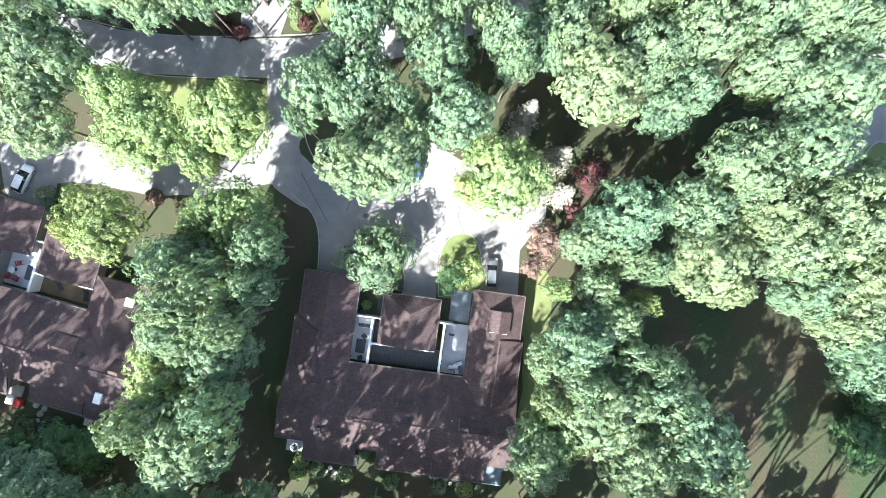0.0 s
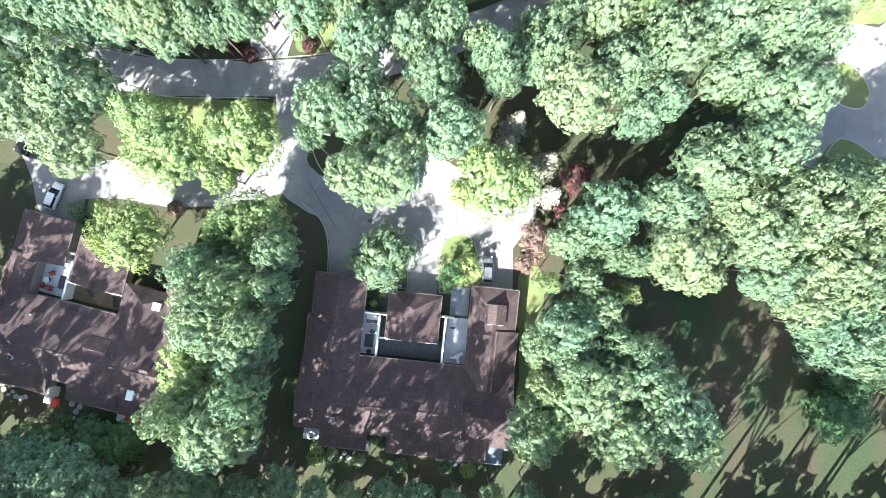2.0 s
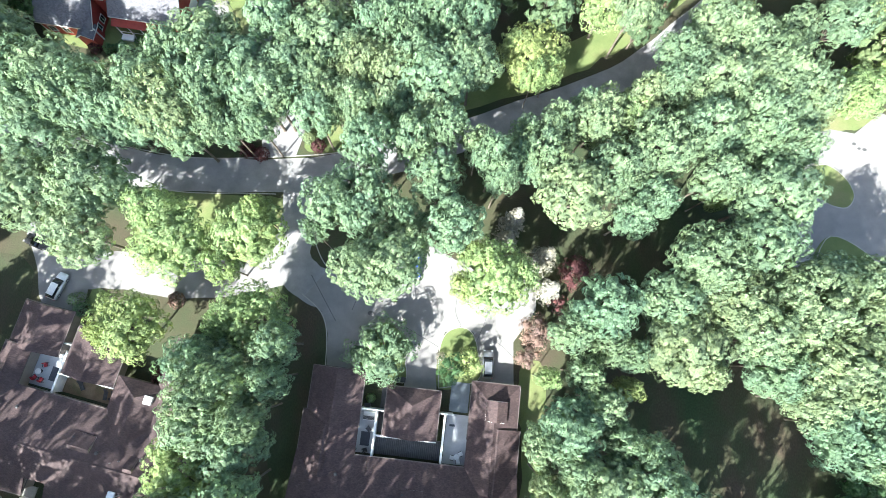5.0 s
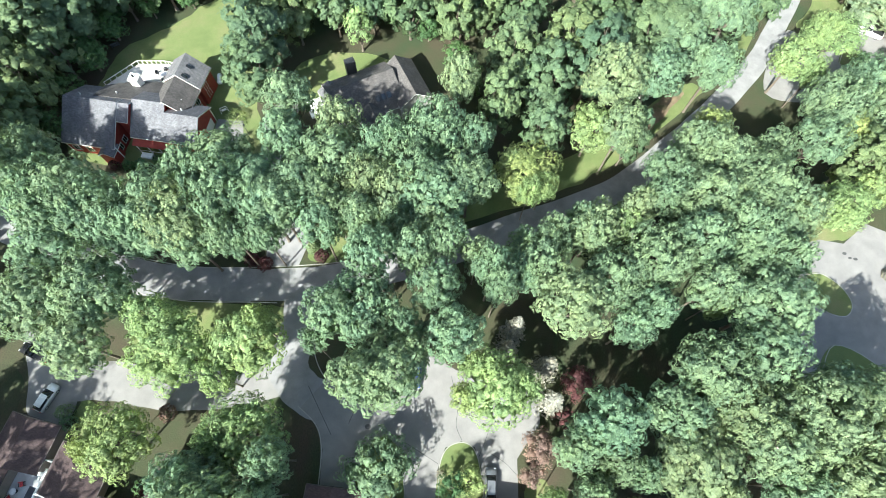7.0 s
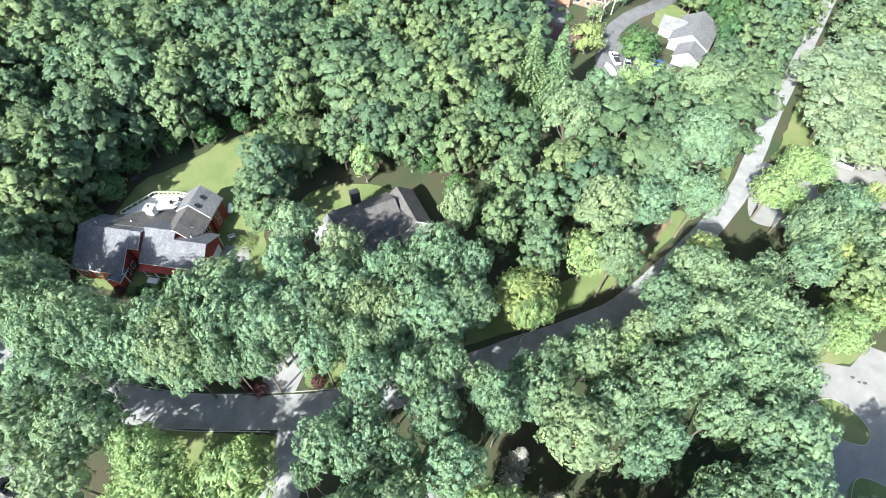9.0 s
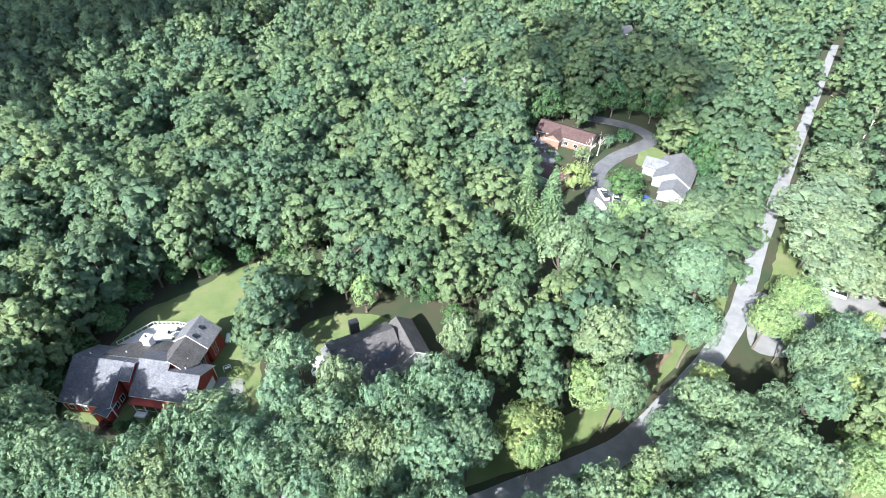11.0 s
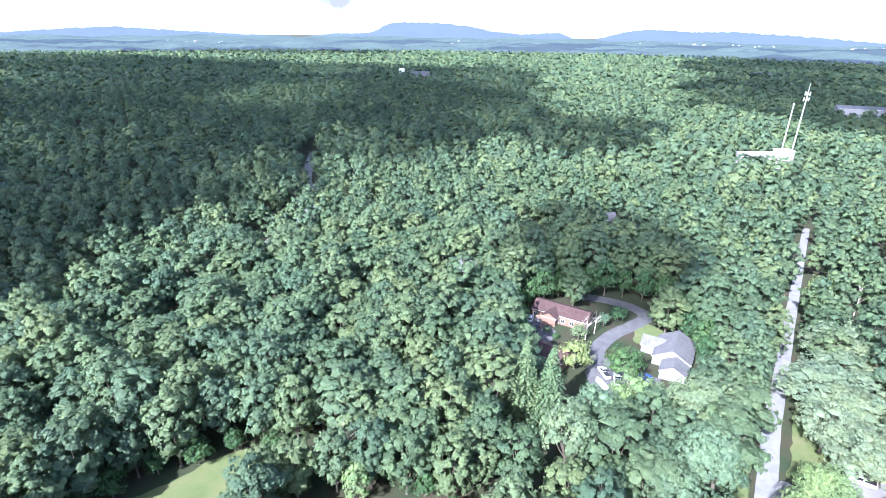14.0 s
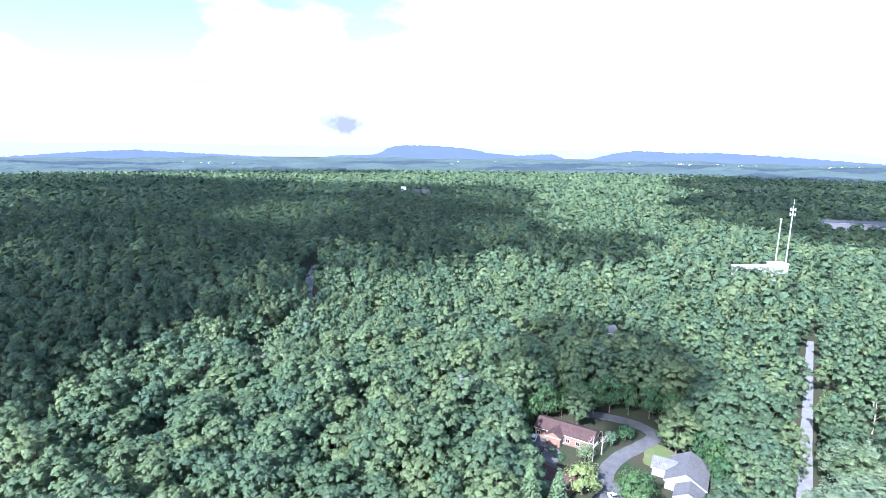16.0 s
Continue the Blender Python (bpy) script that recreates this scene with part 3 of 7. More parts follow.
COURT = [(-18.2, -3.2), (-18.2, 2.2), (-19.4, 5.9), (-22.5, 8.6), (-18.5, 13.4), (-12.5, 9.8), (-8, 12), (-6, 17), (-1, 17.6), (3.5, 15.0), (10, 14.0), (17.3, 12.5), (17.2, 6.5), (13.2, 1.0), (13.1, -6.2), (7.4, -5.6), (7.4, -0.5), (6.4, 2.7), (4.2, 3.6), (1.6, 2.6), (0.4, -0.6), (0.2, -7.1), (-5.2, -6.5), (-4.9, -1.5), (-5.6, 2.6), (-8.4, 4.2), (-11.4, 2.6), (-12.3, -0.5), (-12.3, -3.8)]
tagged(part("garage_court", prism(COURT, -0.08, 0.058), DRIVE), "sunlit pale garage court with curved planted islands", "driveway", kind="structure")


def seams():
    """Tar seams and cracks across the court and the road."""
    for pts, w in (([(-21.5, 12.2), (-17.0, 4.4)], 0.1), ([(2.6, 14.0), (3.6, 9.2), (3.4, 6.0), (4.3, 3.8)], 0.07), ([(7.0, 1.2), (8.6, 5.0), (9.2, 8.5)], 0.06), ([(9.0, 1.7), (11.2, 0.4), (13.0, -1.4)], 0.06), ([(-14.3, 6.2), (-13.2, 9.0)], 0.08), ([(-5.0, 3.4), (0.4, 0.2)], 0.07)):
        tagged(part("tar_seam", ribbon(pts, w, 0.066, 5, 0.004), TAR), "dark tar seam across the paving", "seam", kind="structure")


seams()


def kerb_line(points, label="low concrete kerb along the paving"):
    tagged(part("kerb", ribbon(points, 0.16, 0.10, 5, 0.2), KERB), label, "kerb", kind="structure")


kerb_line([(-18.4, -3.1), (-18.4, 2.2), (-19.6, 5.9), (-22.9, 8.9)])
kerb_line([(-20.6, 21.0), (-21.0, 17.8), (-19.0, 13.8), (-16.0, 11.9), (-12.6, 10.2), (-8.4, 12.2)])
kerb_line([(-56.5, 28.7), (-45, 26.8), (-34, 26.7), (-28.5, 26.6)])
kerb_line([(-56, 35.2), (-46, 33.4), (-36, 33.2), (-22, 34.0), (-16.5, 34.8)])


CLEAR = []


def lawn(outline, mat=LAWN, z=0.025, label="mown green lawn", kerbed=False, smooth=True):
    line = curve_through(outline, 6, True) if smooth else outline
    if not kerbed:
        line = [(x + 0.9 * noise.noise(Vector((x * 0.35, y * 0.35, 1.3))), y + 0.9 * noise.noise(Vector((x * 0.35, y * 0.35, 7.7)))) for x, y in line]
    ob = part("lawn", prism(line, -0.06, z), mat)
    tagged(ob, label, "lawn", kind="structure")
    CLEAR.append(outline)
    if kerbed:
        tagged(part("kerb", ribbon(list(outline) + [outline[0]], 0.14, z + 0.01, 5, 0.2), KERB), "low kerb round a planted island", "kerb", kind="structure")


lawn([(0.6, -6.6), (0.6, -0.8), (1.8, 2.4), (4.2, 3.4), (6.2, 2.5), (7.2, -0.6), (7.2, -5.2)], LAWN, 0.11, "small sunlit lawn island with a curved edge", True)
lawn([(-12.1, -3.4), (-12.1, -0.6), (-11.2, 2.4), (-8.4, 4.0), (-5.8, 2.4), (-5.1, -1.5), (-5.4, -5.8)], LAWN, 0.10, "planted bed round a court tree", True)
lawn([(-29.5, 26.2), (-27.0, 25.9), (-26.9, 21.0), (-28.7, 16.0), (-34, 15.6), (-45, 15.5), (-52, 17), (-53, 26), (-42, 26.3)], LAWN, 0.03, "grass verge under yellow-green trees")
# Strip laid in the darker grass, so shade sits in its colour.
lawn([(-19.6, 5.0), (-23.4, 9.2), (-30, 9.0), (-30, 0), (-25, -28), (-21.6, -27), (-19.9, -10), (-18.9, -3), (-18.7, 2)], DRY_SHADED_LAWN, 0.02, "shaded strip of lawn beside the brown-roofed house")
lawn([(14.0, -5), (17.5, -2), (18.0, -14), (16.8, -34), (13.2, -34), (14.0, -18)], LAWN, 0.02, "narrow strip of lawn along the house")
lawn([(-58.5, 10.0), (-56.3, 9.2), (-55.0, 6.0), (-57, 4.5), (-59, 6.5)], LAWN, 0.045, "small rounded lawn by the driveway")
# Dark grass again, in place of tree shade by the garage.
lawn([(-80, 16), (-70, 13.5), (-69.5, 3), (-74, 2), (-84, 8)], DRY_SHADED_LAWN, 0.02, "shaded lawn beside the garage")
lawn([(24, -14), (34, 2), (47, 2), (58, 6), (70, -8), (84, -20), (80, -44), (55, -56), (36, -34), (30, -20)], DRY_SHADED_LAWN, 0.02, "dry brown and green meadow between the trees")
lawn([(20, 20), (30, 26), (46, 25), (48, 12), (34, 4), (24, 10)], DRY_SHADED_LAWN, 0.02, "small shaded clearing of dry grass")
lawn([(-47, 54), (-72, 55.5), (-74, 64), (-72, 73), (-69, 83), (-60, 90), (-49, 100), (-42, 96), (-40, 80), (-37, 66), (-33.5, 52)], LAWN, 0.02, "bright mown lawn round the red house")
lawn([(-31, 78), (-24, 83.5), (-12, 82.5), (-6, 77), (-4, 70), (-20, 68), (-29, 72)], LAWN, 0.02, "strip of lawn behind the grey house")
lawn([(-15, 38), (12, 45.2), (31, 53.6), (44, 63.4), (56, 74.5), (50, 76), (37, 63), (20, 55), (0, 44)], LAWN, 0.02, "mown verge along the road")
lawn([(41, 65), (45, 70), (50, 74.6), (52, 73.5), (47.4, 68.2), (43, 64)], EARTH, 0.03, "patch of bare reddish earth beside the road")
lawn([(66, 83.5), (74, 96), (84, 111), (98, 132), (96.2, 133), (81.6, 112.4), (71.8, 97.4), (63.8, 85)], LAWN, 0.02, "pale grass verge along the lane")
lawn([(81.5, 92.5), (87.5, 102), (95, 113.5), (102, 121), (108, 115), (104, 104), (97.5, 97), (90, 95.5)], LAWN, 0.02, "sunlit lawn beside the lane")

CUL_DE_SAC = [(62, 14), (64, 20), (65.5, 30), (66.2, 36), (69, 39.2), (72.5, 40.2), (77, 39.4), (82.5, 43.6), (88, 41), (92, 34), (90, 20), (84, 8), (74, 4), (66, 6)]
tagged(part("cul_de_sac", prism(CUL_DE_SAC, -0.08, 0.05), DRIVE), "pale asphalt turning circle, half sunlit", "road", kind="structure")
lawn([(68.2, 33.0), (71.2, 33.2), (74.2, 30.6), (75.2, 27.4), (73.4, 25.2), (69.8, 26.2), (67.4, 29.2)], LAWN, 0.13, "round green island in the turning circle", True)
lawn([(69, 39.6), (72.5, 40.6), (77, 39.9), (81, 43.5), (79, 50), (71, 49)], LAWN, 0.03, "bright lawn behind the turning circle")
lawn([(66, 14), (70, 20), (77, 16), (80, 9), (72, 6)], LAWN, 0.11, "shaded planted bed in the turning circle", True)
for x, y, r in ((76.6, 37.4, 0.42), (77.4, 36.5, 0.35), (78.4, 36.3, 0.42)):
    tagged(part("manhole_cover", prism([(x + r * math.cos(a / 2), y + r * 0.7 * math.sin(a / 2)) for a in range(12)], 0.04, 0.064), TAR), "dark round manhole cover in the paving", "manhole", kind="structure")
tagged(part("manhole_cover", prism([(-11.1 + 0.5 * math.cos(a * 0.45), 5.75 + 0.4 * math.sin(a * 0.45)) for a in range(14)], 0.04, 0.064), TAR), "dark oval drain cover in the lane", "manhole", kind="structure")
tagged(part("driveway", prism(curve_through([(72, 82), (79, 92), (84, 86), (90, 88), (97, 96), (106, 93), (107, 82), (98, 76), (86, 74), (77, 72), (70, 74)], 4, True), -0.08, 0.054), DRIVE), "pale driveway with parked work vehicles", "driveway", kind="structure")
lawn([(88, 82.5), (91, 87), (95, 84.5), (92, 80)], LAWN, 0.10, "small planted island in the driveway", True)
tagged(part("driveway", prism([(-46.6, 56), (-38.8, 54.6), (-39.4, 60), (-40.2, 65.2), (-45.4, 65.6)], -0.06, 0.05), DRIVE), "pale driveway beside the red house", "driveway", kind="structure")
tagged(part("driveway", prism(curve_through([(-36.5, 46), (-34.5, 56), (-36, 66), (-33, 70), (-29, 70), (-31, 60), (-33, 46)], 4, True), -0.06, 0.05), DRIVE), "narrow pale driveway to the grey house", "driveway", kind="structure")
tagged(part("driveway", prism([(-31.5, 33.4), (-25.5, 33.6), (-23.5, 40), (-27, 46), (-32, 44)], -0.06, 0.05), ASPHALT), "asphalt drive leaving the road under trees", "driveway", kind="structure")
lawn([(-23.2, 34.6), (-17, 35.4), (-15.5, 40), (-22, 41)], LAWN, 0.03, "shaded verge beside the drive")
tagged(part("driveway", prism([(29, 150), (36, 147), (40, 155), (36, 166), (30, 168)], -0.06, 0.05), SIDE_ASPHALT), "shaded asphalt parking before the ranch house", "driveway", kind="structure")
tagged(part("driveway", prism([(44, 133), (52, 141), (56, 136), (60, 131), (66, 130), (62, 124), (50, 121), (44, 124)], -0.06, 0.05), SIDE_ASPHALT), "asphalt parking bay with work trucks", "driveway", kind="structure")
# Ranch lawn with its shade put into the dark grass colour.
lawn([(51, 160), (57, 170), (66, 170), (69, 165), (58, 157), (53, 151)], DRY_SHADED_LAWN, 0.03, "shaded lawn between the ranch house and the street")
lawn([(64, 150), (71, 161), (76, 157), (75, 149), (69, 147)], LAWN, 0.03, "lawn by the grey house")


# ---- attached brown-roofed houses round two courts ----
def condo(at, label, variant):
    b = thing("courtyard_house", at, label, "house", "brown-roofed court houses")
    EV, RI, MID = 3.0, 5.5, 4.9                       # eaves, ridge, the ridge's place across
    south = lambda u, v: EV + (RI - EV) * (v + 2.8) / (MID + 2.8)
    north = lambda u, v: EV + (RI - EV) * (12.5 - v) / (12.5 - MID)
    outline = [(-0.2, 0.2), (4.1, 0.2), (4.1, -2.8), (11.8, -2.8), (11.8, 0), (15.2, 0), (15.2, -2.8), (23.5, -2.7), (23.5, -0.6), (23.7, -0.6), (23.7, -2.9), (31.5, -2.9), (31.5, 0), (35.4, 0), (35.1, MID), (-0.1, MID)]
    shade = [BROWN_SHINGLE, TAUPE_SIDING, GUTTER]
    roof = part("roof", prism(outline, lambda u, v: south(u, v) - 0.22, south), BROWN_SHINGLE, b, "brown shingle roof dappled with leaf shade")
    roof_n = part("roof", prism([(-0.1, MID), (35.1, MID), (34.9, 12.5), (0.0, 12.5)], lambda u, v: north(u, v) - 0.22, north), BROWN_SHINGLE, b)
    W0, NOTCH = (10.0, 8.0) if variant == 0 else (18.0, 4.7)     # the west wing's root and width beside the court
    G0, G1 = (13.0, 21.7) if variant == 0 else (10.7, 19.5)      # the middle garage
    part("roof", roof_bm(0.7, 9.2, W0, 25.5, EV, 4.75, "v", 0, 0), shade, b)
    part("roof", roof_bm(0.15, NOTCH, 9.0, 18.6, EV + 0.01, 4.72 if variant == 0 else 4.3, "v", 0, 2 if variant == 0 else 0), shade, b)
    if variant == 1:
        part("roof", roof_bm(19.7, 28.6, 8.5, 18.0, EV + 0.005, 4.68, "v", 0, 2.4), shade, b)
        part("wall", box(20.1, 28.0, 11.0, 17.6, -0.2, EV - 0.2), TAUPE_SIDING, b)
    part("roof", roof_bm(26.5, 34.3, 9.0, 25.8, EV, 4.75, "v", 0, 4.0), shade, b)
    part("roof", roof_bm(27.6, 34.8, 9.0, 18.9, EV + 0.01, 4.6, "v", 0, 0), shade, b)
    part("roof", roof_bm(G0, G1, 15.8, 23.6, EV, 4.7, "v", 0, 2.6), shade, b)
    part("ridge_cap", box(-0.1, 35.1, MID - 0.14, MID + 0.14, RI - 0.02, RI + 0.04), BROWN_SHINGLE, roof)
    for u0, u1, v0, v1 in ((0.6, 34.4, 0.6, 12.0), (4.6, 11.3, -2.2, 1), (15.7, 23.1, -2.2, 1), (24.0, 31.0, -2.2, 1), (1.2, NOTCH - 0.4, 11, 18.4), (1.2, 8.7, max(W0, 11) + 0.4, 25.0), (27.0, 33.8, 11, 25.3), (G0 + 0.5, G1 - 0.5, 16.2, 23.1)):
        part("wall", box(u0, u1, v0, v1, -0.2, EV - 0.2), TAUPE_SIDING, b)
    # gutters along the eaves
    for u0, u1, v in ((-0.2, 4.1, 0.16), (4.1, 11.8, -2.86), (11.8, 15.2, -0.06), (15.2, 23.5, -2.84), (23.7, 31.5, -2.96), (31.5, 35.4, -0.06), (9.2, 26.5 if variant == 0 else 19.6, 12.54)):
        part("gutter", box(u0, u1, v - 0.07, v + 0.07, EV - 0.12, EV + 0.03), GUTTER, roof)
    for u, v0, v1 in ((0.68, 18.6, 25.5), (0.12, 12.5, 18.6), (9.24, max(W0, 16.6), 25.5), (26.46, 16.7 if variant == 0 else 18.1, 25.8), (34.34, 18.9, 25.8), (34.84, 12.5, 18.9), (G0 - 0.04, 15.8, 23.6), (G1 + 0.04, 15.8, 23.6), (4.06, -2.8, 0.2), (11.86, -2.8, 0), (15.14, -2.8, 0), (31.56, -2.9, 0), (23.6, -2.9, -0.6)):
        part("gutter", box(u - 0.06, u + 0.06, v0, v1, EV - 0.12, EV + 0.035), GUTTER, roof)
    for u0, u1, v in ((0.7, 9.2, 25.54), (26.5, 34.3, 25.84), (G0, G1, 23.64)):
        part("gutter", box(u0, u1, v - 0.05, v + 0.05, EV - 0.12, EV + 0.03), GUTTER, roof)
    # small cross-gabled dormers, vents and pipes
    for u0, u1, v0, v1, z0, z1 in ((28.2, 31.4, 3.4, 6.8, 4.6, 5.75), (26.7, 28.1, 4.2, 7.4, 4.7, 5.9), (17.2, 20.6, 5.0, 8.6, 4.4, 5.55)):
        part("dormer", roof_bm(u0, u1, v0, v1, z0, z1, "u"), shade, b)
    d = part("dormer", roof_bm(29.0, 32.4, 20.0, 23.2, 4.25, 5.3, "v"), [BROWN_SHINGLE, TRIM, TRIM], b)
    part("pane", box(29.4, 32.0, 19.94, 19.99, 3.9, 4.6), TRIM, d)
    for u, v in ((6.8, 9.6), (17.4, 7.7), (28.6, 7.3), (21.8, 6.6), (30.9, 9.8)):
        vent = part("roof_vent", tube((u, v, 4.0), (u, v, north(u, v) + 0.28), 0.24, 0.24, 10), GUTTER, b)
        part("cap", tube((u, v, north(u, v) + 0.28), (u, v, north(u, v) + 0.36), 0.3, 0.1, 10), DARK_METAL, vent)
    for u, v in ((24.4, 5.8), (27.0, 1.6), (25.6, 6.4), (31.8, 1.9), (6.2, 2.3)):
        part("vent_pipe", tube((u, v, 4.0), (u, v, 5.55), 0.06, 0.06, 6), PALE_METAL, b)
    ch = part("chimney", box(5.8, 6.5, 2.0, 2.6, 3.5, 5.4, 0.03), PALE_METAL, b, "small pale metal chimney box")
    part("cap", box(5.7, 6.6, 1.9, 2.7, 5.4, 5.48), DARK_METAL, ch)
    # garage doors and windows under the eaves
    for u0, u1, v in ((2.2, 7.6, 25.0), (28.0, 32.8, 25.3), (G0 + 1.6, G1 - 1.5, 23.1)):
        g = bmesh.new()
        for k in range(4):
            add_box(g, u0, u1, v, v + 0.05, 0.03 + k * 0.54, 0.55 + k * 0.54)
        part("garage_door", g, TRIM, b, "white panelled garage door")
    for u in (6.0, 9.6, 17.0, 20.4, 25.5, 28.6):
        window_on(b, "S", u, u + 1.5, 0.9, 2.2, -2.2)
    for v in (3.0, 7.5, 14.5, 20.5):
        window_on(b, "E", v, v + 1.3, 0.9, 2.1, 34.4 if v < 11 else 33.8)
        window_on(b, "W", v, v + 1.3, 0.9, 2.1, 0.6 if v < 11 else 1.2)
    # the courts: floors, white walls with caps, slatted walk, steps
    if variant == 0:
        part("court_floor", box(7.6, 11.7, 12.4, 19.4, -0.1, 0.16), CONCRETE, b, "pale bluish court paving in shade")
        part("court_floor", box(23.1, 28.5, 12.2, 20.0, -0.1, 0.16), CONCRETE, b, "pale bluish court paving in shade")
        part("glazed_path_roof", box(23.3, 26.4, 20.4, 25.2, 0.05, 0.2), PORCH_GLASS, b, "blue-grey sheeted path to the court")
        walls = ((11.65, 11.9, 12.4, 19.5), (9.1, 13.0, 19.4, 19.62), (22.6, 22.86, 12.2, 20.2), (21.8, 24.0, 20.0, 20.22))
        for k in range(34):
            u = 12.05 + k * 0.31
            part("slat", box(u, u + 0.2, 12.6, 15.5, 0.66, 0.7), DECKWOOD, b)
        part("walk_frame", box(11.95, 22.5, 12.55, 15.55, 0.3, 0.655), DARK_METAL, b)
        part("beam", box(11.9, 21.7, 15.58, 15.84, 2.7, 2.95), TRIM, b, "white beam over the slatted walk")
        # alley floor drawn near black, reusing the dark metal colour
        part("alley_floor", box(11.95, 13.4, 15.9, 23.0, -0.1, 0.1), DARK_METAL, b)
    else:
        part("court_floor", box(4.4, 9.9, 12.4, 20.2, -0.1, 0.16), CONCRETE, b, "pale court paving with red chairs")
        part("court_floor", box(10.2, 19.5, 12.55, 15.55, -0.1, 0.2), EARTH, b, "tan gravel court floor")
        walls = ((9.9, 10.15, 12.5, 19.0), (8.9, 10.6, 20.2, 20.4))
        part("beam", box(10.1, 19.6, 15.58, 15.84, 2.7, 2.95), TRIM, b, "white beam over the gravel court")
        # near-black floor strip along the narrow alley
        part("alley_floor", box(9.3, 11.0, 15.9, 23.0, -0.1, 0.1), DARK_METAL, b)
    for u0, u1, v0, v1 in walls:
        wl_ = part("court_wall", box(u0, u1, v0, v1, 0, 2.45), TRIM, b, "white court wall with a flat cap")
        part("cap", box(u0 - 0.05, u1 + 0.05, v0, v1, 2.45, 2.53), TRIM, wl_)
    for k in range(5):
        part("step", box(9.5 if variant == 0 else 7.4, 11.5 if variant == 0 else 9.4, 18.7 - k * 0.3, 19.0 - k * 0.3, 0.16, 0.85 - k * 0.15), TRIM, b)
        if variant == 0:
            part("step", box(23.2, 24.6, 19.6 - k * 0.3, 19.9 - k * 0.3, 0.16, 0.85 - k * 0.15), CONCRETE, b)
    # south terraces
    part("terrace", box(0.9, 4.0, -2.9, 0.5, -0.1, 0.25), CONCRETE, b, "grey concrete terrace in a roof notch")
    part("terrace", box(4.0, 12.2, -4.0, -2.3, -0.1, 0.2), KERB, b)
    por = part("porch_roof", prism([(31.5, -3.2), (34.4, -3.2), (34.4, 0.1), (31.5, 0.1)], lambda u, v: 2.42 + 0.08 * v, lambda u, v: 2.5 + 0.08 * v), PORCH_GLASS, b, "blue-grey glazed porch roof")
    for u, v in ((31.65, -3.05), (34.25, -3.05)):
        part("post", box(u - 0.07, u + 0.07, v - 0.07, v + 0.07, 0, 2.25), TRIM, b)
    part("frame", box(31.45, 34.45, -3.28, -3.2, 2.1, 2.35), TRIM, por)
    if variant == 1:
        sk = part("skylight", box(25.4, 26.7, 15.0, 16.3, 3.2, 4.25, 0.04), SKYLIGHT_GLASS, b, "white bubble skylight")
        part("skylight", box(25.3, 26.4, 0.2, 1.8, 4.0, 4.75, 0.05), SKYLIGHT_GLASS, b, "white bubble skylight")
    return b


condo(pose(-23.04, -28.07, 0, 0, 0, -6.1), "low brown-shingled house with two pale courts", 0)
c2 = pose(0, 0, 0, 0, 0, -14.6)
condo(Matrix.Translation(Vector((-67.25, 7.36, 0)) - c2 @ Vector((0.66, 25.4, 0))) @ c2, "low brown-shingled house with red court chairs", 1)
H1 = pose(-23.04, -28.07, 0, 0, 0, -6.1)
H2 = Matrix.Translation(Vector((-67.25, 7.36, 0)) - c2 @ Vector((0.66, 25.4, 0))) @ c2


# ---- red house ----
def simple_block(b, u0, u1, v0, v1, ze, zr, axis, roofing, wall, hip0=0.0, hip1=0.0, inset=0.4, m=None):
    bm = roof_bm(u0, u1, v0, v1, ze, zr, axis, hip0, hip1)
    w = box(u0 + inset, u1 - inset, v0 + inset, v1 - inset, -0.2, ze - 0.18)
    # gable walls reach up under the ridge
    if m is not None:
        bmesh.ops.transform(bm, matrix=m, verts=bm.verts[:])
        bmesh.ops.transform(w, matrix=m, verts=w.verts[:])
    r = part("roof", bm, [roofing, wall, TRIM], b)
    part("wall", w, wall, b)
    return r


